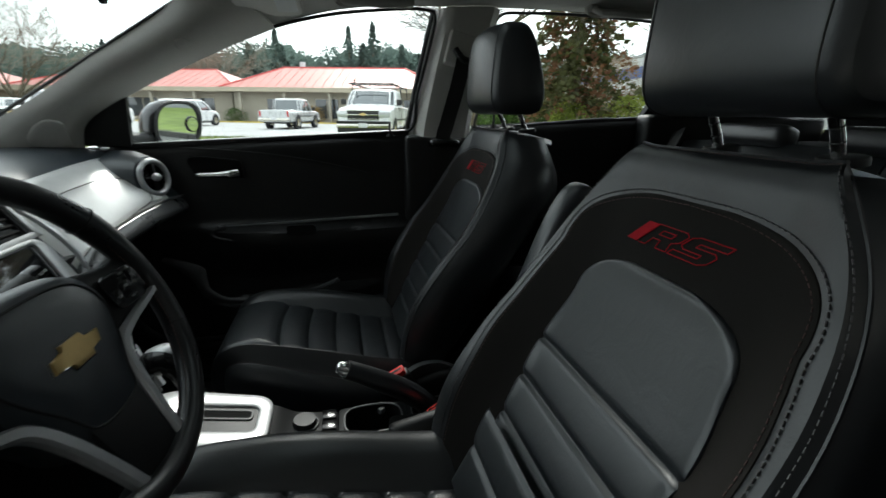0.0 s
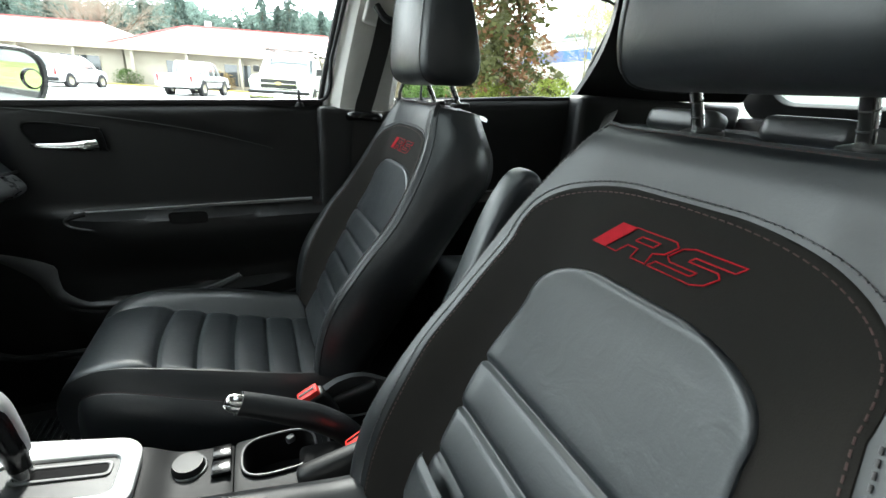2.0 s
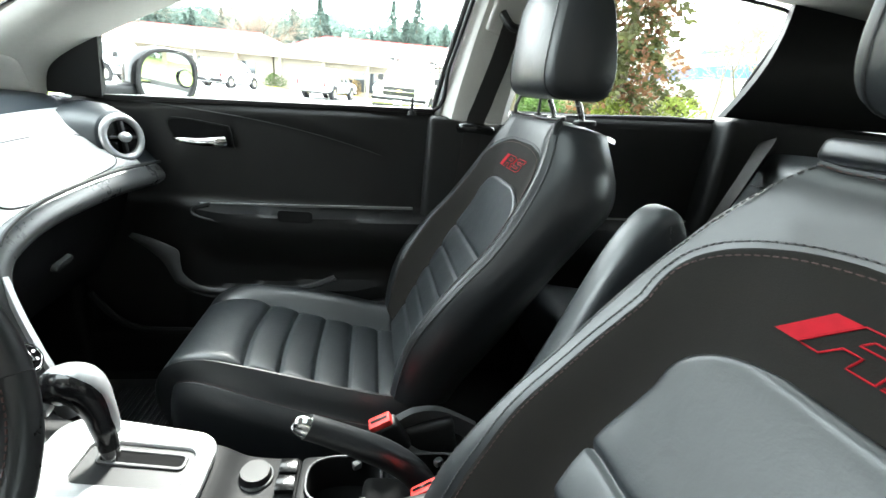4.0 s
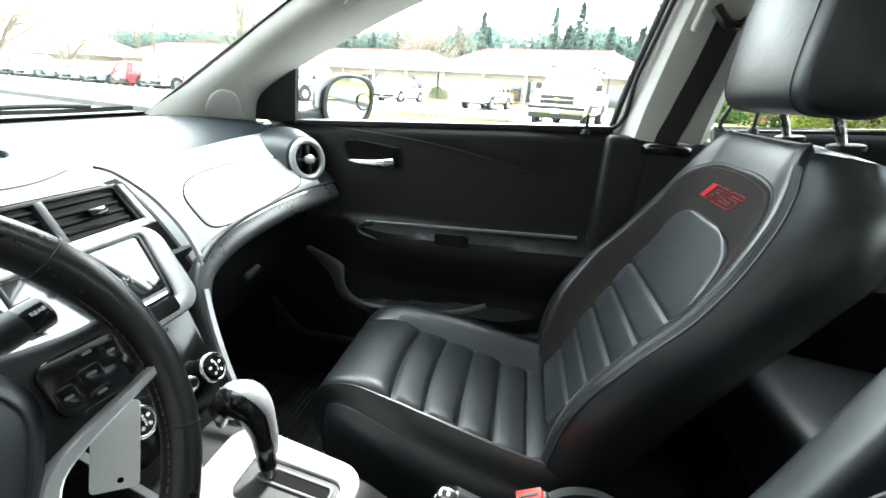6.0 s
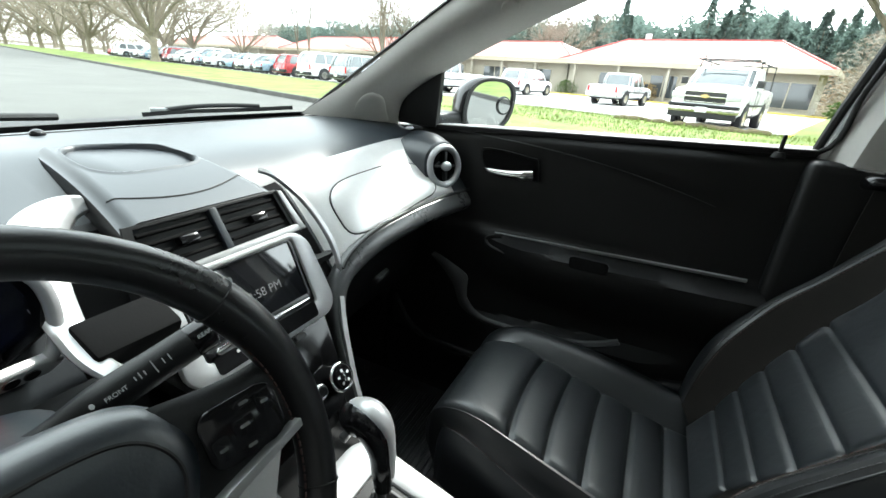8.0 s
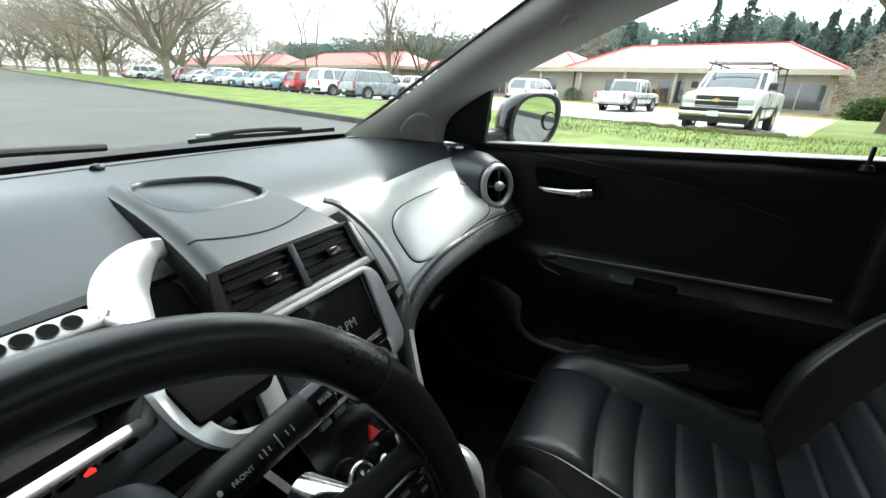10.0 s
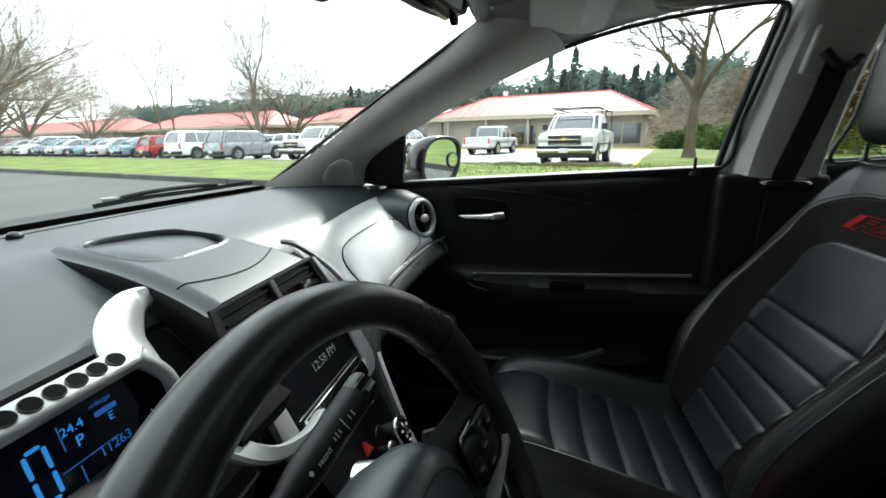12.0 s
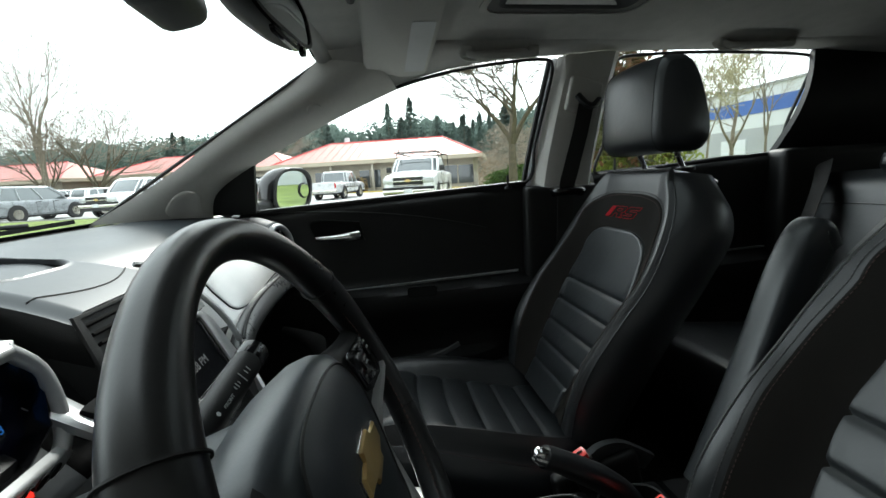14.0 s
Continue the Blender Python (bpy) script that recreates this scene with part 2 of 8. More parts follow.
BAND = material("padded_band_plastic", (0.075, 0.078, 0.079), 0.30, 0, 0.15, 8, 0.30, 700, spec=0.7)
# matt black of slats and boot; also colours hollows dark for their shade
HOLLOW = material("matt_black_and_hollow_shade", (0.004, 0.004, 0.0042), 0.8, 0, 0.2, 12, 0.3, 800, spec=0.12)
GLOSS = material("gloss_black_plastic", (0.005, 0.005, 0.0055), 0.14, 0, 0.2, 12, wear=0.08)
SILVER = material("silver_painted_plastic", (0.50, 0.51, 0.515), 0.33, 0.45, 0.06, 12, 0.06, 900)
CHROME = material("chrome", (0.75, 0.75, 0.74), 0.12, 1.0, 0.05, 20, wear=0.1)
TRIM = material("warm_grey_pillar_trim", (0.50, 0.49, 0.455), 0.62, 0, 0.06, 9, 0.35, 900)
LINER = material("grey_headliner_cloth", (0.47, 0.465, 0.44), 0.9, 0, 0.08, 25, 0.6, 1500, spec=0.2)
GASKET = material("black_rubber_gasket", (0.012, 0.012, 0.012), 0.6, 0, 0.2, 20, 0.2, 500)
CARPET = material("black_carpet", (0.012, 0.012, 0.012), 0.95, 0, 0.3, 40, 0.9, 700, spec=0.15)
RUBBER = material("black_rubber_mat", (0.020, 0.020, 0.021), 0.38, 0, 0.25, 20, 0.3, 500)
WEBBING = material("dark_belt_webbing", (0.014, 0.013, 0.012), 0.75, 0, 0.2, 60, 0.6, 1500)
RED_THREAD = material("red_thread", (0.40, 0.008, 0.018), 0.7, 0, 0.15, 90, spec=0.15)
DULL_THREAD = material("dull_maroon_thread", (0.075, 0.040, 0.036), 0.7, 0, 0.25, 90)
GREY_THREAD = material("grey_thread", (0.085, 0.083, 0.085), 0.7, 0, 0.2, 90)
RED_PLASTIC = material("red_buckle_plastic", (0.62, 0.030, 0.025), 0.4, 0, 0.1, 30)
GREY_PLASTIC = material("grey_plastic", (0.07, 0.072, 0.074), 0.5, 0, 0.15, 15, 0.3, 900)
WHITE_PRINT = material("white_print", (0.62, 0.63, 0.63), 0.6, 0, 0.05, 30)
DIM_PRINT = material("dim_grey_print", (0.20, 0.20, 0.20), 0.6, 0, 0.05, 30)
PAPER = material("white_paper_tag", (0.86, 0.86, 0.84), 0.7, 0, 0.04, 25)
GOLD = material("gold_badge", (0.62, 0.44, 0.18), 0.35, 0.6, 0.12, 60)
SCREEN = material("dark_screen_glass", (0.010, 0.011, 0.013), 0.05, 0, 0.1, 10, wear=0.02, spec=1.0, coat=1.0)
LCD = material("deep_blue_display", (0.003, 0.005, 0.016), 0.12, 0, 0.1, 10, wear=0.02)
LCD_LIT = glow("lit_blue_segments", (0.030, 0.22, 0.62), 0.75)
LCD_DIM = glow("dim_blue_segments", (0.02, 0.12, 0.40), 0.6)
RED_LAMP = glow("lit_red_lamp", (0.75, 0.03, 0.02), 1.2)
BODY_WHITE = material("white_car_paint", (0.74, 0.75, 0.75), 0.25, 0, 0.04, 3, coat=0.6)
CLEAR = pane_glass("clear_window_glass", (0.93, 0.96, 0.945), 0.05)
SHIELD = pane_glass("windscreen_glass", (0.90, 0.94, 0.92), 0.04)
ROOF_GLASS = pane_glass("tinted_roof_glass", (0.50, 0.52, 0.51), 0.06)
MIRROR = material("mirror_silvering", (0.82, 0.85, 0.86), 0.01, 1.0, 0.02, 5, wear=0.0)
# dark, so that the added light-blocking wall throws little light back
LIGHT_BLOCK = material("dark_light_blocking_wall", (0.05, 0.049, 0.047), 0.9, 0, 0.2, 0.8, 0.6, 60)
TRAY = material("smooth_tray_mat", (0.05, 0.056, 0.060), 0.22, 0, 0.1, 12, 0.1, 900, spec=1.0, wear=0.05)


def leafy(m):
    """Let light shine through thin leaves."""
    t = m.node_tree
    b, out = t.nodes["Principled BSDF"], t.nodes["Material Output"]
    thin = t.nodes.new("ShaderNodeBsdfTranslucent")
    mix = t.nodes.new("ShaderNodeMixShader")
    mix.inputs[0].default_value = 0.6
    t.links.new(b.inputs["Base Color"].links[0].from_socket, thin.inputs["Color"])
    t.links.new(b.outputs[0], mix.inputs[1])
    t.links.new(thin.outputs[0], mix.inputs[2])
    t.links.new(mix.outputs[0], out.inputs[0])
    return m




# ---------------------------------------------------------------- the car's shell
def belt(x):
    return 0.957 + 0.052 * x


def window_pane(name, outline, inward, material_, label, kind="structure", category="window"):
    """A side window: the pane and the rubber round it. outline: (x, z) round the opening."""
    def lean(x, z):
        return inward * (0.692 - 0.05 * (z - 0.95))
    curve = spline([(x, lean(x, z), z) for x, z in outline], len(outline) * 6, True)
    top = thing(name, label, category, curve[0], kind=kind)
    bm = bmesh.new()
    bm.faces.new([bm.verts.new(p) for p in curve])
    bmesh.ops.triangulate(bm, faces=bm.faces)
    pane = part("pane", bm, material_, top, flat=True)
    pane.visible_shadow = False
    part("window_gasket", tube(curve, 0.0050, 8, True), GASKET, top, "black rubber window seal")
    return top


FRONT_WINDOW = [(-0.283, 0.942), (-0.279, 1.01), (-0.272, 1.083), (-0.16, 1.160), (-0.033, 1.206), (0.129, 1.270), (0.294, 1.312), (0.462, 1.334),
                (0.560, 1.340), (0.594, 1.322), (0.575, 1.23), (0.54, 1.10), (0.508, 0.985), (0.30, 0.973), (0.0, 0.957)]
REAR_WINDOW = [(0.746, 0.998), (0.765, 1.10), (0.785, 1.25), (0.800, 1.335), (0.90, 1.350), (1.10, 1.355), (1.40, 1.348), (1.485, 1.330), (1.47, 1.27), (1.42, 1.15), (1.375, 1.042),
               (1.20, 1.031), (0.95, 1.012)]
window_pane("window_1", FRONT_WINDOW, 1, CLEAR, "clear passenger window in the front door with black seal")
window_pane("window_2", REAR_WINDOW, 1, CLEAR, "clear rear door window with black rubber seal")

# windscreen
W_EDGE = [(-0.66, 0.60, 0.94), (-0.46, 0.60, 1.05), (-0.30, 0.60, 1.16), (-0.15, 0.60, 1.255), (-0.066, 0.592, 1.320)]
D_EDGE = [(-0.405, 0.685, 0.94), (-0.385, 0.685, 1.012), (-0.272, 0.684, 1.088), (-0.06, 0.681, 1.195), (0.129, 0.678, 1.276)]


def shield(u, v):
    """u from -1 to 1 across, v up from the base."""
    base = Vector((-0.885 + 0.225 * u * u, 0.60 * u, 0.905 + 0.035 * u * u))
    head = Vector((-0.115 + 0.05 * u * u, 0.592 * u, 1.392 - 0.072 * abs(u) ** 3))
    return base.lerp(head, v) + Vector((-0.02, 0, 0.035)) * math.sin(math.pi * v) * (1 - u ** 4)


windscreen = thing("windscreen", "clear raked windscreen with a black border", "windscreen", (-0.88, 0, 0.9), kind="structure")
glass = part("pane", sheet(shield, steps(-1, 1, 25), steps(0, 1, 15)), SHIELD, windscreen)
glass.visible_shadow = False
rim = [shield(u, 0) for u in steps(-1, 1, 25)] + [shield(1, v) for v in steps(0.05, 1, 12)] + [shield(u, 1) for u in steps(0.95, -1, 25)] + [shield(-1, v) for v in steps(0.95, 0.05, 12)]
part("window_gasket", tube(rim, 0.009, 8, True, flatten=0.5), GASKET, windscreen, "black border of the windscreen")
part("black_edge", sheet(lambda u, v: shield(u, v) + Vector((0.003, 0, -0.003)), steps(-1, 1, 25), steps(0, 0.032, 4), 0.001), GASKET, windscreen, "black baked edge at the foot of the glass")


def pillar(u, v, side):
    a, b = spline(W_EDGE, 33), spline(D_EDGE, 33)
    i = min(int(u * 32 + 0.5), 32)
    p = a[i].lerp(b[i], v) + Vector((0.035, -0.045, 0.012)) * math.sin(math.pi * v) * (0.75 + 0.25 * u)
    return Vector((p.x, p.y * side, p.z))


W_FINE, D_FINE = spline(W_EDGE, 401), spline(D_EDGE, 401)


def pillar_smooth(u, v):
    i = min(max(int(u * 400 + 0.5), 0), 400)
    return W_FINE[i].lerp(D_FINE[i], v) + Vector((0.035, -0.045, 0.012)) * math.sin(math.pi * v) * (0.75 + 0.25 * u)


for n, side in (("a_pillar_right", 1), ("a_pillar_left", -1)):
    post = thing(n, "warm grey moulded windscreen pillar trim", "pillar trim", (-0.5, 0.65 * side, 0.94), kind="structure")
    part("trim_cover", sheet(lambda u, v: pillar(u, v, side), steps(0, 1, 33), steps(0, 1, 13), 0.012 * side), TRIM, post)
    if side > 0:
        def pad_on(u0, v0, du, dv, power, lift, lean=0.0):
            """A low raised pad that follows the pillar's surface."""
            du_, dv_ = pillar_smooth(u0 + 0.03, v0) - pillar_smooth(u0 - 0.03, v0), pillar_smooth(u0, v0 + 0.1) - pillar_smooth(u0, v0 - 0.1)
            inward = du_.cross(dv_).normalized()
            inward = inward if inward.y < 0 else -inward

            def spot(r, a, h):
                c, sn = math.cos(a), math.sin(a)
                u = u0 + du * r * math.copysign(abs(c) ** (2 / power), c)
                v = v0 + dv * r * math.copysign(abs(sn) ** (2 / power), sn) - lean * (u - u0)
                return pillar_smooth(u, v) + inward * (h + 0.0135)
            return loft([[spot(r, 2 * math.pi * i / 40, h) for i in range(40)] for r, h in ((1.0, -0.002), (0.98, lift * 0.5), (0.93, lift), (0.6, lift * 1.1), (0.1, lift * 1.15))], True, (False, True))
        part("speaker_cover", pad_on(0.115, 0.62, 0.085, 0.21, 3.2, 0.0035, 1.4), TRIM, post, "raised oval tweeter cover")
        part("clip_cap", pad_on(0.71, 0.58, 0.022, 0.13, 2.0, 0.004), TRIM, post, "round grey screw cap")
        part("trim_joint", tube([pillar_smooth(0.90, v) + Vector((0.45, -0.80, 0.25)).normalized() * 0.0125 for v in steps(0.06, 0.95, 16)], 0.0014, 6), GASKET, post, "dark joint across the trim")
        sail = [(-0.402, 0.944), (-0.283, 0.942), (-0.273, 1.086), (-0.385, 1.012)]
        part("mirror_sail", slab(sail, plane_at((0, 0.694, 0), (1, 0, 0), (0, 0, 1)), 0.018, 0.003), PLASTIC, post, "black triangular mirror base cover")

# side rails between the windows and the roof lining
RAIL_LOW = [(0.129, 0.678, 1.276), (0.30, 0.676, 1.322), (0.47, 0.674, 1.344), (0.60, 0.673, 1.350), (0.95, 0.672, 1.362), (1.45, 0.670, 1.358), (1.75, 0.66, 1.33)]
RAIL_TOP = [(-0.072, 0.585, 1.335), (0.06, 0.560, 1.368), (0.25, 0.56, 1.366), (0.55, 0.555, 1.374), (0.95, 0.55, 1.378), (1.45, 0.55, 1.370), (1.80, 0.55, 1.35)]


def rail(u, v, side):
    a, b = spline(RAIL_LOW, 41), spline(RAIL_TOP, 41)
    i = min(int(u * 40 + 0.5), 40)
    p = a[i].lerp(b[i], v) + Vector((0, -0.03, -0.012)) * math.sin(math.pi * v)
    return Vector((p.x, p.y * side, p.z))


for n, side in (("roof_rail_right", 1), ("roof_rail_left", -1)):
    solo(n, sheet(lambda u, v: rail(u, v, side), steps(0, 1, 41), steps(0, 1, 9), 0.01), LINER, "grey cloth-covered roof side rail above the doors", "roof rail", kind="structure")


def lining(y, v):
    k = abs(y / 0.56)
    x0 = -0.112 + 0.05 * k * k
    x = x0 + (2.0 - x0) * v
    return Vector((x, y, 1.402 - 0.028 * k ** 3 - 0.05 * smooth(1.5, 2.0, x) - 0.02 * smooth(0.15, -0.1, x)))


def with_hole(bm, x0, x1, half, thick):
    """Cut the sunroof's opening out of a sheet and give it thickness."""
    gone = [f for f in bm.faces if x0 < f.calc_center_median().x < x1 and abs(f.calc_center_median().y) < half]
    bmesh.ops.delete(bm, geom=gone, context="FACES")
    bm.normal_update()
    bmesh.ops.solidify(bm, geom=bm.faces[:], thickness=thick)
    return bm


ROOF_Y = sorted(set(steps(-0.575, 0.575, 25)) | {-0.385, 0.385})
solo("ceiling", with_hole(sheet(lining, ROOF_Y, steps(0, 1, 90)), 0.335, 0.655, 0.385, -0.012), LINER, "grey cloth headliner under the car roof", "headliner", kind="structure")
skin = with_hole(sheet(lambda y, v: lining(y * 0.86, v) + Vector((0.0, 0.0, 0.045 - 0.03 * abs(y / 0.66) ** 3)), sorted(set(steps(-0.66, 0.66, 17)) | {-0.42, 0.42}), steps(0, 1, 90)), 0.30, 0.69, 0.42, -0.006)
solo("roof_skin", skin, BODY_WHITE, "white painted steel car roof panel", "roof", kind="structure")

header = [shield(u, 1.0) + Vector((0.012, 0, 0.004)) for u in steps(-1.02, 1.02, 25)]
solo("header_rail", tube(header, 0.022, 10, flatten=0.7), LINER, "grey cloth-covered rail above the windscreen", "header rail", kind="structure")

# sunroof
sun_roof = thing("sunroof", "tinted glass sunroof with its blind slid open", "sunroof", (0.495, 0, 1.39))
part("sunroof_frame", frame_plate(rounded(0.37, 0.83, 0.045), rounded(0.31, 0.77, 0.03), pose(0.495, 0, 1.372), 0.075, 0.003), GASKET, sun_roof, "black sunroof frame")
part("frame_lip", frame_plate(rounded(0.385, 0.845, 0.05), rounded(0.355, 0.815, 0.04), pose(0.495, 0, 1.369), 0.004, 0.001), LINER, sun_roof, "grey cloth edge of the opening")
roof_pane = part("pane", slab(rounded(0.36, 0.82, 0.04), pose(0.495, 0, 1.446), 0.005), ROOF_GLASS, sun_roof, "grey tinted roof glass", flat=True)
roof_pane.visible_shadow = False

# centre door posts
F_EDGE = [(0.535, 0.70, 0.97), (0.55, 0.698, 1.05), (0.585, 0.692, 1.20), (0.622, 0.685, 1.345)]
R_EDGE = [(0.700, 0.675, 0.97), (0.713, 0.673, 1.05), (0.745, 0.668, 1.20), (0.788, 0.66, 1.352)]


def post_sheet(u, v, side):
    a, b = spline(F_EDGE, 25), spline(R_EDGE, 25)
    i = min(int(u * 24 + 0.5), 24)
    p = a[i].lerp(b[i], v) + Vector((0, -0.045, 0)) * min(1, 2.2 * math.sin(math.pi * v)) * (1 - 0.35 * u)
    return Vector((p.x, p.y * side, p.z))


for n, side in (("b_pillar_right", 1), ("b_pillar_left", -1)):
    post = thing(n, "warm grey centre pillar trim over a black lower cover", "pillar trim", (0.62, 0.69 * side, 0.2), kind="structure")
    part("trim_cover", sheet(lambda u, v: post_sheet(u, v, side), steps(0, 1, 25), steps(0, 1, 15), 0.01), TRIM, post)
    part("lower_cover", box(0.235, 0.070, 0.78, (0.612, 0.683 * side, 0.585), None, 0.02, 3), DOOR_SKIN, post, "black plastic lower pillar cover")
    edge = [Vector((x - 0.012, (y + 0.004) * side, z)) for x, y, z in spline(F_EDGE, 20)]
    part("door_opening_flange", tube(edge, 0.010, 8), BODY_WHITE, post, "pale painted door opening edge")
    part("door_seal", tube([p + Vector((-0.016, 0.004 * side, 0)) for p in edge], 0.008, 8), GASKET, post, "black rubber door seal")
    if side > 0:
        for x in (0.605, 0.70):
            line = [post_sheet(u, (x - 0.535) / 0.165 * 0.75 + 0.05, 1) + Vector((0, -0.002, 0)) for u in steps(0.12, 0.72, 12)]
            part("trim_groove", tube(line, 0.0022, 6), GREY_PLASTIC, post)
        m = Matrix.Translation((0.672, 0.634, 1.225)) @ pose(0, 0, 0, 0, 14, 0)
        part("height_slider", box(0.10, 0.022, 0.10, (0, 0, 0), m, 0.012, 3), TRIM, post, "grey belt height adjuster cover")
    else:
        part("painted_post", box(0.13, 0.05, 0.95, (0.715, -0.705, 0.66), (0, 4, 0), 0.015, 3), BODY_WHITE, post, "pale painted outer door post")


def ribbon(points, width, thick, across):
    """A flat band along a line."""
    across = Vector(across).normalized()
    rings = []
    pts = [Vector(p) for p in points]
    for i, p in enumerate(pts):
        t = (pts[min(i + 1, len(pts) - 1)] - pts[max(i - 1, 0)]).normalized()
        n = t.cross(across).normalized()
        c = across - t * across.dot(t)
        c.normalize()
        rings.append([p + c * a * width / 2 + n * b * thick / 2 for a, b in ((-1, -1), (1, -1), (1, 1), (-1, 1))])
    return loft(rings)


belt_thing = thing("seat_belt", "dark seat belt hanging down the centre pillar", "seat belt", (0.6, 0.62, 0.9))
part("webbing", ribbon(spline([(0.675, 0.622, 1.205), (0.655, 0.622, 1.12), (0.625, 0.618, 1.02), (0.605, 0.612, 0.94), (0.59, 0.60, 0.70)], 24), 0.046, 0.0022, (1, 0, 0.25)), WEBBING, belt_thing)
part("upper_loop", tube(spline([(0.645, 0.617, 1.228), (0.665, 0.603, 1.200), (0.690, 0.605, 1.197), (0.712, 0.617, 1.213)], 14), 0.010, 8), PLASTIC, belt_thing, "black belt loop")
part("lower_guide", tube(spline([(0.575, 0.624, 0.952), (0.580, 0.604, 0.956), (0.612, 0.595, 0.957), (0.648, 0.600, 0.954), (0.656, 0.624, 0.950)], 20), 0.0125, 10), GLOSS, belt_thing, "glossy black belt guide bar")


# doors on the passenger's side
def crease_z(x):
    return 0.940 - 0.224 * max(0.0, x + 0.27) ** 2.3


def door_surface(x, z, front):
    b = belt(x)
    k = smooth(-0.16, 0.02, x) if front else 1.0
    crease = crease_z(x) if front else 0.90
    y = 0.678
    y -= 0.009 * smooth(crease - 0.012, crease + 0.030, z) * (smooth(0.42, 0.30, x) if front else 0.6)
    y -= 0.058 * k * smooth(0.52, 0.672, z) * (1 - smooth(0.690, 0.704, z))
    y -= 0.012 * (1 - smooth(0.695, 0.72, z))
    y += 0.020 * smooth(b - 0.030, b, z) ** 2
    lip = 0.470 + 0.02 * math.sin(x * 5)
    y -= 0.045 * (1 - smooth(lip - 0.012, lip, z)) * (smooth(0.42, 0.30, x) if front else 0.5) * smooth(-0.16, -0.05, x)
    return y


def door_sheet(x, v, front):
    z = 0.26 + (belt(x) - 0.26) * v
    return Vector((x, door_surface(x, z, front), z))


door = thing("door_1", "black front passenger door with chrome handle and armrest", "car door", (0.1, 0.7, 0.3), kind="structure")
part("door_panel", sheet(lambda x, v: door_sheet(x, v, True), steps(-0.42, 0.505, 80), steps(0, 1, 90), 0.02), DOOR_SKIN, door)
part("door_skin", box(0.95, 0.045, 0.72, (0.05, 0.745, 0.58), None, 0.015, 2), BODY_WHITE, door, "white painted outer door skin")
strip = [Vector((x, door_surface(x, 0.703, True) - 0.004, 0.699 + 0.036 * (x + 0.083))) for x in steps(-0.085, 0.470, 20)]
part("trim_strip", ribbon(strip, 0.007, 0.005, (0, -0.4, 0.9)), SILVER, door, "thin satin silver strip along the armrest")
crease_line = [Vector((x, door_surface(x, crease_z(x), True) - 0.003, crease_z(x))) for x in steps(-0.25, 0.375, 28)]
# grey line, paler than the panel, thinning out along the crease
part("crease_seam", tube(crease_line, [0.0020 * (1 - 0.7 * i / 27) for i in range(28)], 6), GREY_PLASTIC, door)
recess = [(-0.073, 0.030), (0.050, 0.026), (0.066, 0.018), (0.073, -0.020), (0.066, -0.029), (-0.050, -0.029), (-0.062, -0.022)]
recess = [(p.x, p.y) for p in spline([(x, y, 0) for x, y in recess], 42, True)]
cup = plane_at((-0.065, 0.656, 0.880), (-1, 0, 0.03), (0, 0, 1))
recess = [(-x, y) for x, y in recess][::-1]
# no hollow is cut: a near-black plate paints the recess's shade
part("handle_recess", slab([(x * 0.97, y * 0.95) for x, y in recess], cup, 0.003), HOLLOW, door, "plate coloured dark as the shade in the handle recess")
part("recess_rim", frame_plate(recess, [(x * 0.93, y * 0.86) for x, y in recess], cup, 0.0075, 0.003), PLASTIC, door, "rounded black rim of the handle recess")
lever = spline([(-0.122, 0.646, 0.864), (-0.104, 0.636, 0.863), (-0.055, 0.630, 0.863), (-0.024, 0.630, 0.865), (-0.006, 0.640, 0.867)], 20)
part("door_handle", tube(lever, [0.0045 + 0.0068 * smooth(0, 16, i) for i in range(20)], 12, flatten=1.15), CHROME, door, "chrome door pull lever")
pull = plane_at((0.162, 0.602, 0.694), (-1, 0, 0), (0, -0.25, 0.97))
part("pull_cup", slab(rounded(0.078, 0.026, 0.008), pull, 0.003), DOOR_SKIN, door, "dark hollow of the armrest pull")
part("pull_rim", frame_plate(rounded(0.086, 0.034, 0.010), rounded(0.076, 0.024, 0.007), pull, 0.006, 0.0025), PLASTIC, door, "moulded rim of the armrest pull")
part("armrest_nose", tube(spline([(-0.06, 0.652, 0.700), (-0.098, 0.650, 0.688), (-0.09, 0.640, 0.672), (-0.03, 0.625, 0.664), (0.06, 0.612, 0.662)], 20), [0.007 - 0.004 * i / 19 for i in range(20)], 8), PLASTIC, door, "rounded front of the armrest")
LIP_TOP = spline([(-0.233, 0.620, 0.620), (-0.180, 0.610, 0.612), (-0.126, 0.600, 0.593), (-0.121, 0.596, 0.56), (-0.114, 0.594, 0.528), (-0.075, 0.594, 0.494), (-0.016, 0.594, 0.486), (0.09, 0.596, 0.490), (0.19, 0.602, 0.499), (0.262, 0.612, 0.524)], 60)
LIP_LOW = spline([(-0.236, 0.622, 0.617), (-0.200, 0.612, 0.595), (-0.160, 0.602, 0.560), (-0.142, 0.600, 0.522), (-0.128, 0.600, 0.500), (-0.083, 0.600, 0.479), (-0.016, 0.600, 0.472), (0.09, 0.602, 0.477), (0.192, 0.606, 0.492), (0.266, 0.616, 0.519)], 60)
part("pocket_lip", sheet(lambda i, v: LIP_TOP[i].lerp(LIP_LOW[i], v) + Vector((0, -0.006, 0.002)) * math.sin(math.pi * v), list(range(60)), steps(0, 1, 7), 0.006), GREY_PLASTIC, door, "grey lip of the door pocket")
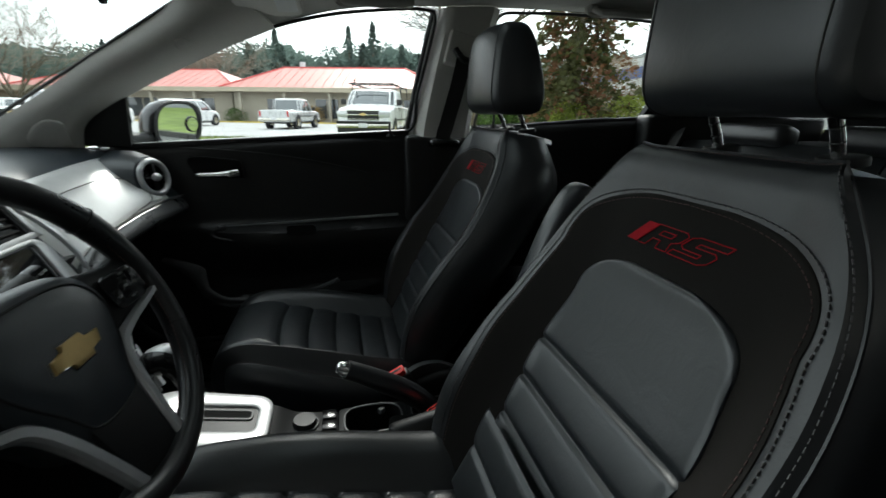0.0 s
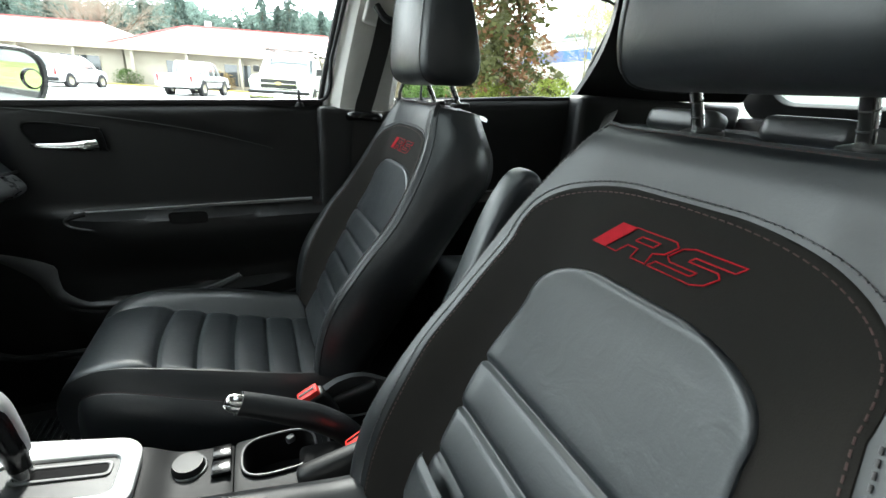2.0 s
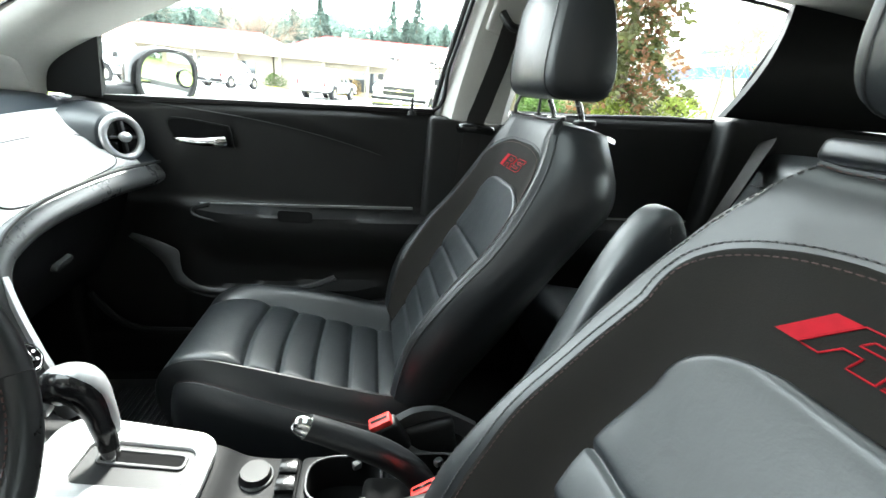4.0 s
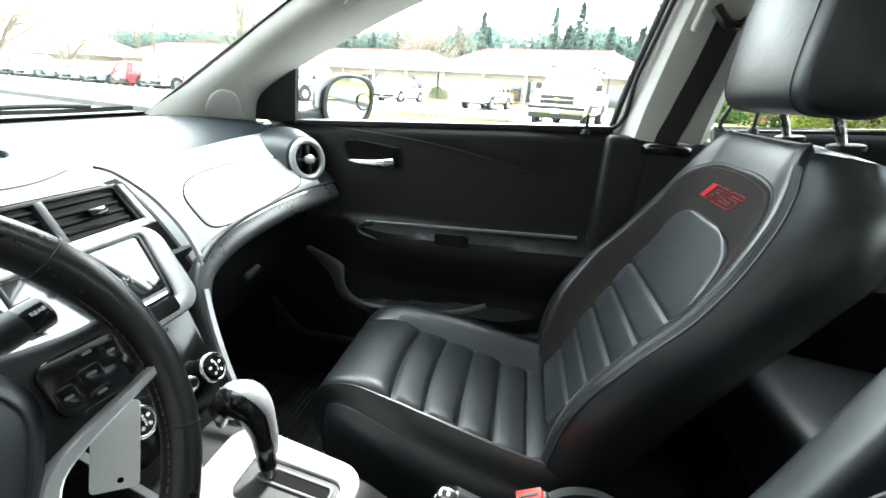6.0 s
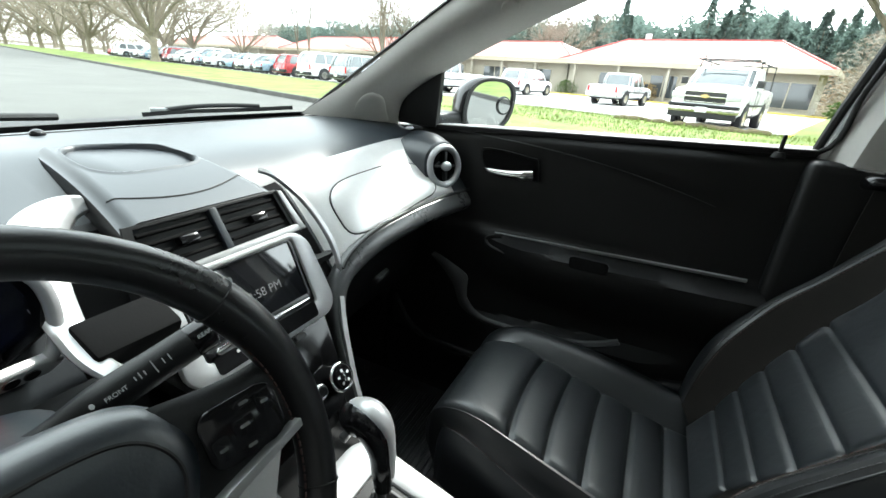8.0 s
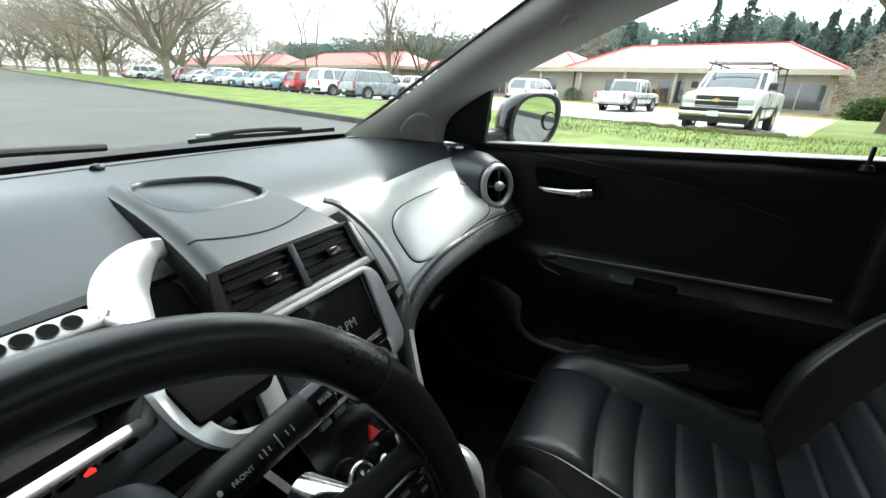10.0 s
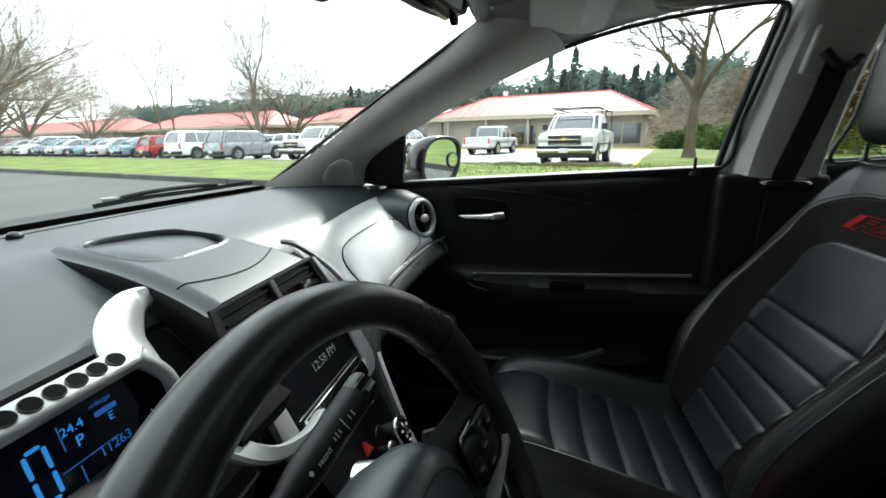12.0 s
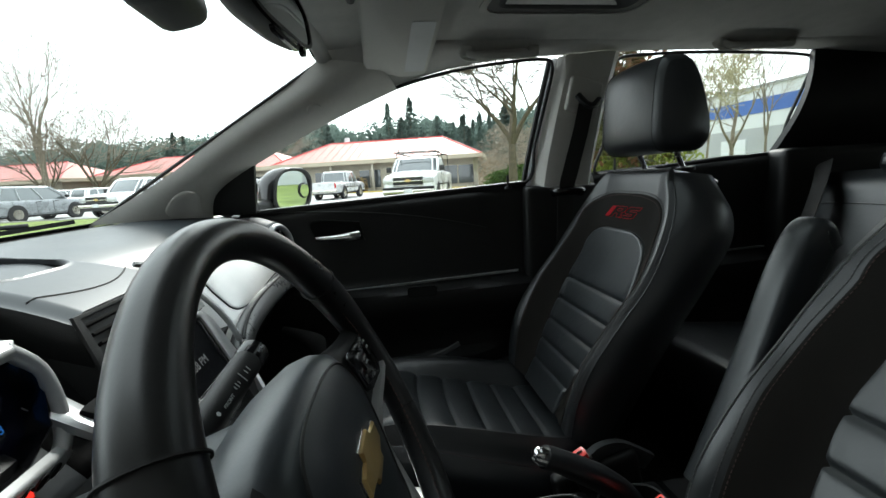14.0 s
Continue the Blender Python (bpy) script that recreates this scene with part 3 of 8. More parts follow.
part("door_foot", tube(spline([(-0.36, 0.632, 0.450), (-0.308, 0.624, 0.383), (-0.242, 0.620, 0.350), (-0.13, 0.620, 0.345), (0.10, 0.622, 0.345), (0.40, 0.626, 0.350)], 40), 0.009, 8), PLASTIC, door, "rolled lower edge of the door panel")
part("door_shoulder", box(0.86, 0.05, 0.024, (0.10, 0.738, 0.9575), (0, -2.98, 0), 0.006, 2), BODY_WHITE, door, "white painted sill outside the glass")
part("lock_pin", joined(disc(0.0042, 0.0036, 0.040, Matrix.Translation((0.45, 0.680, 0.992)), 12), disc(0.013, 0.009, 0.010, Matrix.Translation((0.45, 0.680, 0.975)), 16)), PLASTIC, door, "small black lock pin")
part("belt_moulding", box(0.80, 0.024, 0.012, (0.11, 0.694, 0.9645), (0, -2.98, 0), 0.004, 2), GASKET, door, "black window sill moulding")

back_door = thing("door_2", "black rear passenger door panel with thin strip", "car door", (1.1, 0.7, 0.3), kind="structure")
part("door_panel", sheet(lambda x, v: door_sheet(x, v, False) + Vector((0, 0, 0.012 * v)), steps(0.725, 1.48, 50), steps(0, 1, 60), 0.02), DOOR_SKIN, back_door)
part("door_skin", box(0.86, 0.045, 0.74, (1.06, 0.745, 0.60), None, 0.015, 2), BODY_WHITE, back_door, "white painted outer door skin")
part("trim_strip", ribbon([(x, door_surface(x, 0.71, False) - 0.004, 0.715 + 0.02 * (x - 0.8)) for x in steps(0.82, 1.36, 10)], 0.006, 0.004, (0, -0.4, 0.9)), SILVER, back_door, "thin satin silver strip")
part("door_shoulder", box(0.72, 0.05, 0.024, (1.06, 0.738, 1.0095), (0, -3.4, 0), 0.006, 2), BODY_WHITE, back_door, "white painted sill outside the glass")
part("lock_pin", joined(disc(0.0042, 0.0036, 0.040, Matrix.Translation((0.80, 0.680, 1.025)), 12), disc(0.013, 0.009, 0.010, Matrix.Translation((0.80, 0.680, 1.004)), 16)), PLASTIC, back_door, "small black lock pin")
part("belt_moulding", box(0.66, 0.024, 0.012, (1.06, 0.694, 1.016), (0, -3.8, 0), 0.004, 2), GASKET, back_door, "black window sill moulding")

driver_door = thing("door_3", "black closed driver door with its window lowered", "car door", (0.0, -0.72, 0.3), kind="structure")
part("door_panel", box(0.93, 0.035, 0.65, (0.04, -0.70, 0.59), None, 0.012, 2), PLASTIC, driver_door)
part("door_skin", box(0.95, 0.045, 0.66, (0.05, -0.745, 0.57), None, 0.015, 2), BODY_WHITE, driver_door, "white painted outer door skin")
left_back = thing("door_4", "black closed rear door on the driver's side", "car door", (1.1, -0.72, 0.3), kind="structure")
part("door_panel", box(0.80, 0.035, 0.72, (1.09, -0.70, 0.63), None, 0.012, 2), PLASTIC, left_back)
part("door_skin", box(0.86, 0.045, 0.72, (1.06, -0.745, 0.61), None, 0.015, 2), BODY_WHITE, left_back, "white painted outer door skin")

# floor, sills, rear quarter and hatch
solo("floor", box(3.0, 1.36, 0.04, (0.55, 0, 0.18), None, 0.004), CARPET, "black carpeted car floor", "floor", kind="structure")
for side, n in ((1, "sill_right"), (-1, "sill_left")):
    solo(n, box(2.4, 0.13, 0.17, (0.45, 0.70 * side, 0.245), None, 0.03, 3), PLASTIC if side > 0 else BODY_WHITE, "moulded door sill along the floor", "sill", kind="structure")
solo("firewall", box(0.05, 1.36, 0.75, (-0.93, 0, 0.53), None, 0.01), CARPET, "dark padded bulkhead behind the dashboard", "bulkhead", kind="structure")
for side, n in ((1, "kick_panel_right"), (-1, "kick_panel_left")):
    solo(n, box(0.55, 0.06, 0.56, (-0.66, 0.655 * side, 0.46), None, 0.02, 3), PLASTIC, "black plastic footwell side panel", "kick panel", kind="structure")


def quarter(u, v, side):
    low = spline([(1.36, 0.675, 1.03), (1.55, 0.665, 1.04), (1.80, 0.62, 1.05), (2.02, 0.52, 1.06)], 20)
    top = spline([(1.47, 0.655, 1.36), (1.62, 0.64, 1.362), (1.82, 0.60, 1.345), (2.00, 0.50, 1.32)], 20)
    i = min(int(u * 19 + 0.5), 19)
    p = low[i].lerp(top[i], v) + Vector((0, -0.04, 0)) * math.sin(math.pi * v)
    return Vector((p.x, p.y * side, p.z))


for side, n in ((1, "c_pillar_right"), (-1, "c_pillar_left")):
    solo(n, sheet(lambda u, v: quarter(u, v, side), steps(0, 1, 20), steps(0, 1, 9), 0.02), PLASTIC, "black rear quarter pillar trim", "pillar trim", kind="structure")
    solo(n.replace("c_pillar", "rear_side_trim"), box(0.75, 0.10, 0.86, (1.72, 0.63 * side, 0.62), (0, 0, -4 * side), 0.03, 3), PLASTIC, "black moulded luggage side trim", "side trim", kind="structure")

hatch = thing("hatch", "black tailgate trim round the rear window", "tailgate", (2.05, 0, 0.3), kind="structure")
hm = plane_at((2.06, 0, 1.18), (0, -1, 0), (-0.35, 0, 0.94))
part("hatch_frame", frame_plate(rounded(1.12, 0.40, 0.12), rounded(0.92, 0.235, 0.09), hm, 0.03, 0.008), PLASTIC, hatch)
pane = part("pane", slab(rounded(0.96, 0.27, 0.09), hm @ Matrix.Translation((0, 0, -0.006)), 0.004), CLEAR, hatch, "clear rear window")
pane.visible_shadow = False
part("lower_panel", box(0.06, 1.12, 0.78, (2.10, 0, 0.62), None, 0.02), PLASTIC, hatch, "black lower tailgate panel")
solo("parcel_shelf", box(0.42, 1.02, 0.02, (1.80, 0, 0.955), None, 0.006), CARPET, "dark carpeted parcel shelf behind the rear seat", "shelf")

# mirrors, visor, grab handles
mirror = thing("rear_view_mirror", "black rear-view mirror hung from the windscreen", "mirror", (-0.2, 0, 1.34))
mm = plane_at((-0.045, -0.022, 1.232), (0.13, 1, 0.02), (-0.10, 0, 1))
outline = [(x, y * (1 - 0.10 * x / 0.125)) for x, y in oval(0.252, 0.080, 40, 3.4)]
shell = bmesh.new()
loft([[mm @ Vector((x * k, y * k, -d)) for x, y in outline] for d, k in ((0.0, 1.0), (0.008, 1.02), (0.022, 0.96), (0.036, 0.78), (0.044, 0.45))], True, (False, True), shell)
part("mirror_housing", shell, PLASTIC, mirror)
part("mirror_rim", frame_plate(outline, [(x * 0.93, y * 0.86) for x, y in outline], mm, 0.004, 0.001), GLOSS, mirror)
part("mirror_glass", slab([(x * 0.95, y * 0.9) for x, y in outline], mm @ Matrix.Translation((0, 0, 0.0005)), 0.001), MIRROR, mirror, "silvered mirror glass")
part("button", joined(slab(rounded(0.09, 0.010, 0.004), mm @ Matrix.Translation((0.0, -0.043, -0.004)), 0.006, 0.002), slab(rounded(0.014, 0.012, 0.004), mm @ Matrix.Translation((0.07, -0.041, -0.004)), 0.007, 0.002)), GLOSS, mirror)
part("stem", tube(spline([(-0.08, -0.02, 1.245), (-0.13, -0.01, 1.285), (-0.19, 0.0, 1.335)], 12), [0.016, 0.015, 0.014, 0.013, 0.013, 0.013, 0.014, 0.015, 0.017, 0.02, 0.024, 0.028], 12), PLASTIC, mirror)
part("sensor_cover", box(0.075, 0.14, 0.100, (-0.205, 0.050, 1.287), (0, -14, 0), 0.030, 4), PLASTIC, mirror, "black sensor cover at the glass")

visor = thing("sun_visor", "grey sun visor folded up with a white warning label", "sun visor", (0.12, 0.4, 1.36))
vm = plane_at((0.130, 0.440, 1.341), (1, 0, 0.03), (0, 1, -0.12))
part("visor_board", slab(rounded(0.168, 0.43, 0.03), vm @ Matrix.Translation((0, 0, -0.018)), 0.018, 0.006), LINER, visor)
part("visor_board_face", slab(rounded(0.160, 0.42, 0.028), vm @ pose(0, 0, -0.0175, 180, 0, 0), 0.006, 0.004), TRIM, visor)
part("warning_label", slab(rounded(0.052, 0.27, 0.003), vm @ pose(0.046, 0.035, -0.0246, 180, 0, 0), 0.0010), WHITE_PRINT, visor, "white printed warning label")
part("hinge", tube(spline([(0.035, 0.20, 1.372), (0.030, 0.24, 1.362), (0.032, 0.30, 1.355)], 8), 0.009, 8), GREY_PLASTIC, visor, "grey visor hinge")


def grab(x0, x1, y, z, label):
    g = thing("grab_handle", label, "grab handle", ((x0 + x1) / 2, y, z), "grab handles on the roof rail")
    w = x1 - x0
    part("handle_recess", slab(rounded(w * 1.18, 0.055, 0.025), plane_at(((x0 + x1) / 2, y + 0.004, z), (1, 0, 0.06), (0, 0.62, 0.78)), 0.004, 0.002), TRIM, g)
    part("grip", tube(spline([(x0, y, z), (x0 + 0.012, y - 0.026, z - 0.014), (x0 + 0.04, y - 0.032, z - 0.018), (x1 - 0.04, y - 0.032, z - 0.016), (x1 - 0.012, y - 0.026, z - 0.010), (x1, y, z + 0.004)], 28), 0.0095, 10), TRIM, g)
    for x in (x0, x1):
        part("mount", box(0.03, 0.03, 0.03, (x, y, z), None, 0.010, 3), TRIM, g)
    return g


grab(0.315, 0.500, 0.582, 1.337, "folded grey passenger grab handle on the roof rail")
grab(1.06, 1.28, 0.574, 1.354, "folded grey rear grab handle with coat hook")

# side mirror, wiper and cowl outside
door_mirror = thing("door_mirror", "black door mirror with a small round blind spot mirror", "door mirror", (-0.30, 0.76, 0.95))
gm = plane_at((-0.215, 0.872, 0.998), (0.50, 0.865, 0), (0.02, 0, 1))
outline = [(x + 0.012 * (y / 0.07), y) for x, y in oval(0.175, 0.142, 40, 2.7)]
shell = bmesh.new()
loft([[gm @ Vector((x * k, y * k, d)) for x, y in outline] for d, k in ((0.006, 1.03), (0.003, 1.06), (-0.02, 1.08), (-0.05, 1.02), (-0.085, 0.78), (-0.105, 0.45))], True, (False, True), shell)
part("mirror_housing", shell, GLOSS, door_mirror, "glossy dark mirror shell")
part("mirror_rim", frame_plate([(x * 1.04, y * 1.04) for x, y in outline], [(x * 0.90, y * 0.90) for x, y in outline], gm, 0.009, 0.003), GASKET, door_mirror)
part("mirror_glass", slab([(x * 0.97, y * 0.97) for x, y in outline], gm, 0.002), MIRROR, door_mirror, "silvered mirror glass")
part("spot_mirror", slab(oval(0.052, 0.052, 28), gm @ Matrix.Translation((0.052, 0.0, 0.002)), 0.004, 0.0015), GLOSS, door_mirror, "stuck-on round mirror's black rim")
part("spot_mirror_glass", slab(oval(0.043, 0.043, 28), gm @ Matrix.Translation((0.052, 0.0, 0.006)), 0.001), MIRROR, door_mirror, "small round mirror glass")
part("mirror_foot", box(0.10, 0.14, 0.04, (-0.325, 0.765, 0.955), (0, 0, -20), 0.015, 3), PLASTIC, door_mirror)

solo("cowl", box(0.14, 1.30, 0.04, (-0.965, 0, 0.885), (0, 4, 0), 0.01), GASKET, "black plastic cowl panel below the windscreen", "cowl")
solo("bonnet", sheet(lambda y, v: Vector((-1.03 - 0.85 * v, y, 0.885 - 0.17 * v - 0.10 * v ** 3 - 0.05 * abs(y / 0.72) ** 3)), steps(-0.72, 0.72, 13), steps(0, 1, 11), 0.01), BODY_WHITE, "white painted car bonnet sloping forward", "bonnet", kind="structure")
wiper = thing("windscreen_wiper", "black wiper resting at the bottom of the windscreen", "wiper", (-0.9, 0.1, 0.92))
part("wiper_arm", tube(spline([(-0.872, 0.330, 0.938), (-0.835, 0.400, 0.950), (-0.790, 0.480, 0.955), (-0.750, 0.535, 0.955)], 16), 0.0055, 8), GASKET, wiper)
part("wiper_blade", ribbon(spline([(-0.880, 0.300, 0.930), (-0.840, 0.385, 0.938), (-0.775, 0.50, 0.944), (-0.690, 0.595, 0.955)], 24), 0.010, 0.006, (0, 0.2, 1)), GASKET, wiper)
part("arm_joint", box(0.014, 0.046, 0.010, (-0.868, 0.340, 0.941), (0, 0, -24), 0.004), SILVER, wiper, "worn silver wiper joint")
wiper = thing("windscreen_wiper", "black wiper arm on the driver's half", "wiper", (-0.93, -0.5, 0.92))
part("wiper_arm", tube(spline([(-0.95, 0.16, 0.925), (-0.93, -0.12, 0.937), (-0.90, -0.32, 0.940)], 12), 0.008, 8), GASKET, wiper)
part("arm_joint", box(0.03, 0.07, 0.02, (-0.935, -0.10, 0.942), (0, 0, 10), 0.006), GREY_PLASTIC, wiper)

# a plain wall added out of view to block light from the driver's side
solo("wall_south", box(16.0, 0.25, 4.8, (1.0, -1.55, 2.36), None, 0.02), LIGHT_BLOCK, "added unseen dark wall that blocks light from the driver's side", "wall", kind="structure")


# ---------------------------------------------------------------- front seats
BACK = spline([(0.425, 0, 0.455), (0.485, 0, 0.57), (0.543, 0, 0.66), (0.592, 0, 0.745), (0.628, 0, 0.83), (0.648, 0, 0.90), (0.660, 0, 0.95), (0.669, 0, 0.985), (0.681, 0, 1.003), (0.705, 0, 1.010)], 241)


def on_profile(line, f):
    """The point and the outward normal at a fraction of a line in x and z."""
    k = f * (len(line) - 1)
    i = min(int(k), len(line) - 2)
    p = line[i].lerp(line[i + 1], k - i)
    t = (line[min(i + 3, len(line) - 1)] - line[max(i - 2, 0)]).normalized()
    return p, Vector((-t.z, 0, t.x))


def back_f(z):
    """The fraction of the backrest's profile at a height."""
    for i, p in enumerate(BACK):
        if p.z >= z:
            q = BACK[max(i - 1, 0)]
            return max(0.0, (i - 1 + (z - q.z) / max(p.z - q.z, 1e-6)) / 240)
    return 1.0


def dome(z, z0, z1, w, power=2.6):
    """The half-width of a rounded end between z0 and z1."""
    k = min(1.0, max(0.0, (z - z0) / (z1 - z0)))
    return w * (1 - k ** power) ** (1 / power)


def w_insert(z):
    if z > 0.80:
        return dome(z, 0.80, 0.868, table(0.80, [(0.5, 0.098), (0.62, 0.128), (0.72, 0.143), (0.80, 0.131)]))
    return table(z, [(0.5, 0.098), (0.62, 0.128), (0.72, 0.143), (0.80, 0.131)])


def w_panel(z):
    base = table(z, [(0.45, 0.158), (0.55, 0.178), (0.63, 0.192), (0.70, 0.200), (0.78, 0.196), (0.86, 0.178), (0.90, 0.168)])
    return dome(z, 0.860, 0.954, 0.178, 2.6) if z > 0.86 else base


def w_outer(z):
    return table(z, [(0.45, 0.206), (0.6, 0.224), (0.72, 0.227), (0.80, 0.221), (0.86, 0.209), (0.90, 0.196), (0.94, 0.176), (0.98, 0.148), (1.004, 0.128)])


RIB_Z = [0.514, 0.562, 0.610, 0.662, 0.717]


def back_height(y, z):
    a, wo = abs(y), w_outer(z)
    amp = table(z, [(0.45, 0.022), (0.50, 0.044), (0.56, 0.062), (0.62, 0.068), (0.69, 0.064), (0.76, 0.050), (0.85, 0.033), (0.93, 0.014), (1.0, 0.003)])
    lo = table(z, [(0.45, 0.09), (0.62, 0.110), (0.75, 0.120), (0.86, 0.105), (1.0, 0.10)])
    k = (a - lo) / max(wo - lo, 0.02)
    return amp * smooth(0.02, 0.92, k) - 0.010 * smooth(0.86, 1.0, k) ** 2


def puff(edge, top, w=0.010):
    """The lift of a padded panel at a distance inside its seam."""
    return -0.0015 + (top + 0.0015) * math.sqrt(max(0.0, 1 - (1 - min(1.0, max(0.0, edge) / w)) ** 2))


def panel_lift(y, z):
    return puff(min(w_panel(z) - abs(y), (0.953 - z) * 1.2), 0.0030, 0.008)


def insert_lift(y, z):
    near = min(abs(z - r) for r in RIB_Z)
    return 0.0045 + puff(min(w_insert(z) - abs(y), (0.8665 - z) * 1.2), 0.0055, 0.011) - 0.0042 * bell(near, 0.0045) - 0.0012 * bell(near, 0.014)


def back_at(y, f, lift=0.0):
    p, n = on_profile(BACK, f)
    q = p + n * (back_height(y, p.z) + lift)
    return Vector((q.x, y, q.z))


def back_spot(y, z, lift=0.0):
    return back_at(y, back_f(z), lift)


CUSHION = spline([(-0.005, 0, 0.350), (-0.035, 0, 0.415), (-0.030, 0, 0.468), (0.0, 0, 0.504), (0.055, 0, 0.516), (0.125, 0, 0.503), (0.19, 0, 0.484), (0.255, 0, 0.465), (0.32, 0, 0.447), (0.385, 0, 0.432), (0.45, 0, 0.424), (0.50, 0, 0.43)], 241)
RIB_X = [0.125, 0.19, 0.255, 0.32, 0.385]


def c_insert(x):
    return table(x, [(-0.04, 0.118), (0.06, 0.127), (0.19, 0.135), (0.34, 0.140), (0.50, 0.142)])


def c_outer(x, side=-1):
    """The piping's line."""
    return table(x, [(-0.04, 0.150), (0.0, 0.168), (0.08, 0.189), (0.19, 0.212), (0.30, 0.223), (0.50, 0.227)])


def cushion_height(y, x, f):
    a, wi, wo = abs(y), c_insert(x), c_outer(x, 1 if y > 0 else -1)
    amp = table(f, [(0.0, 0.0), (0.2, 0.004), (0.4, 0.018), (0.6, 0.034), (0.9, 0.040)])
    k = (a - wi) / (wo - wi)
    h = amp * smooth(0.0, 0.55, k) - (amp * 0.6 + 0.034) * smooth(0.62, 1.0, k) ** 2
    if a < wi:
        h += 0.005 * smooth(0, 0.014, wi - a)
        if f > 0.25:
            near = min(abs(x - r) for r in RIB_X)
            h -= 0.0048 * bell(near, 0.0050) + 0.0034 * bell(near, 0.016)
            if x < 0.125:
                h += 0.004 * smooth(0.0, 0.03, 0.125 - x)
    h -= 0.005 * bell(a - wi, 0.005)
    return h


def cushion_at(y, f, lift=0.0, bow=0.0):
    """bow shifts a groove's middle forward, so that the ribs curve."""
    x = on_profile(CUSHION, f)[0].x
    p, n = on_profile(CUSHION, max(0.0, f - bow))
    q = p + n * (cushion_height(y, x, f) + lift)
    return Vector((q.x, y - 0.028 * (1 - smooth(c_insert(x), c_outer(x), abs(y))), q.z))


def stitches(spots, length=0.0042, gap=0.0024, r=0.0008, bm=None):
    """Short threads along a line of points."""
    bm = bm or bmesh.new()
    spots = [Vector(p) for p in spots]
    run, mark = 0.0, 0.0
    for a, b in zip(spots, spots[1:]):
        d = (b - a).length
        while mark < run + d:
            p = a.lerp(b, (mark - run) / max(d, 1e-9))
            t = (b - a).normalized()
            tube([p, p + t * length], r, 5, bm=bm)
            mark += length + gap
        run += d
    return bm


EDGE = [0, 0.03, 0.07, 0.13, 0.22, 0.35, 0.5, 0.65, 0.78, 0.87, 0.93, 0.97, 1]


def front_seat(y0):
    seat = thing("front_seat", "black leather front seat with red stitched badge on the backrest", "car seat", (0.25, 0, 0.2), "front seats")
    rows = sorted({round(back_f(z), 5) for z in steps(0.456, 1.0050, 100)} | {round(back_f(0.953 - 0.03 * k * k), 5) for k in steps(0, 1, 12)} | {round(back_f(0.866 - 0.03 * k * k), 5) for k in steps(0, 1, 12)}
                  | {round(back_f(r + d), 5) for r in RIB_Z for d in (-0.011, -0.007, -0.004, -0.002, 0, 0.002, 0.004, 0.007, 0.011)})
    zs = [on_profile(BACK, f)[0].z for f in rows]

    def strip(hi, keep, lift):
        fs = [f for f, z in zip(rows, zs) if keep(z)]
        es = sorted({round(s * (1 - (1 - k / 14) ** 1.8), 4) for k in range(15) for s in (-1, 1)})

        def at(f, e):
            z = on_profile(BACK, f)[0].z
            y = e * hi(z)
            return back_at(y, f, lift(y, z))
        bm = sheet(at, fs, es)
        bmesh.ops.dissolve_degenerate(bm, dist=1e-5, edges=bm.edges[:])
        return bm

    even = steps(rows[0], rows[-1], 110)
    part("backrest", sheet(lambda f, e: back_at(e * w_outer(on_profile(BACK, f)[0].z), f), even, steps(-1, 1, 81)), LEATHER, seat, "black leather backrest bolsters")
    part("centre_panel", strip(w_panel, lambda z: z <= 0.953, panel_lift), SUEDE, seat, "dark suede-like panel round the insert")
    cuts = [0.456] + RIB_Z + [0.8665]
    for a, b in zip(cuts, cuts[1:]):
        part("insert_pad" if b > 0.86 else "insert_rib", strip(w_insert, lambda z: a - 1e-4 <= z <= b + 1e-4, insert_lift), LEATHER_PAD, seat)

    # sides and back of the backrest
    def shell(f, k):
        p, n = on_profile(BACK, f)
        w, e = w_outer(p.z), back_at(w_outer(p.z), f)
        xb = table(p.z, [(0.45, 0.53), (0.60, 0.62), (0.75, 0.705), (0.88, 0.782), (0.95, 0.802), (1.004, 0.792)])
        zb = e.z - table(p.z, [(0.45, 0.01), (0.80, 0.02), (0.88, 0.038), (0.96, 0.042), (0.985, 0.032), (1.004, 0.014)])
        b = table(p.z, [(0.45, 1.0), (0.80, 1.1), (0.90, 1.7), (0.96, 1.9), (1.004, 1.2)])
        share, y = ((0.0, w), (0.08, w + 0.009 * b), (0.28, w + 0.018 * b), (0.60, w + 0.016 * b), (0.85, w + 0.012 * (b - 1)), (1.0, w - 0.030), (1.22, w - 0.07), (1.36, 0.0))[k if k < 8 else 14 - k]
        return Vector((e.x + (xb - e.x) * share, y if k < 8 else -y, e.z + (zb - e.z) * min(share, 1.1) ** 1.5))
    bm = sheet(shell, even, list(range(15)))
    f1 = rows[-1]
    wt_ = w_outer(on_profile(BACK, f1)[0].z)
    top_front = [back_at(y, f1) for y in steps(-wt_, wt_, 21)]
    top_back = [shell(f1, 7) + Vector((-0.030 * abs(k) ** 3, wt_ * 0.95 * k, -0.010 * abs(k) ** 3)) for k in steps(-1, 1, 21)]
    top_mid = [a.lerp(b, 0.5) + Vector((0, 0, 0.007 - 0.004 * abs(k))) for a, b, k in zip(top_front, top_back, steps(-1, 1, 21))]
    loft([top_front, top_mid, top_back], False, bm=bm)
    part("backrest_shell", bm, LEATHER, seat, "black leather sides and back")
    for s in (1, -1):
        part("piping", tube([back_at(s * w_outer(on_profile(BACK, f)[0].z), f, 0.0003) for f in even[::3]], 0.0018, 6), LEATHER, seat)
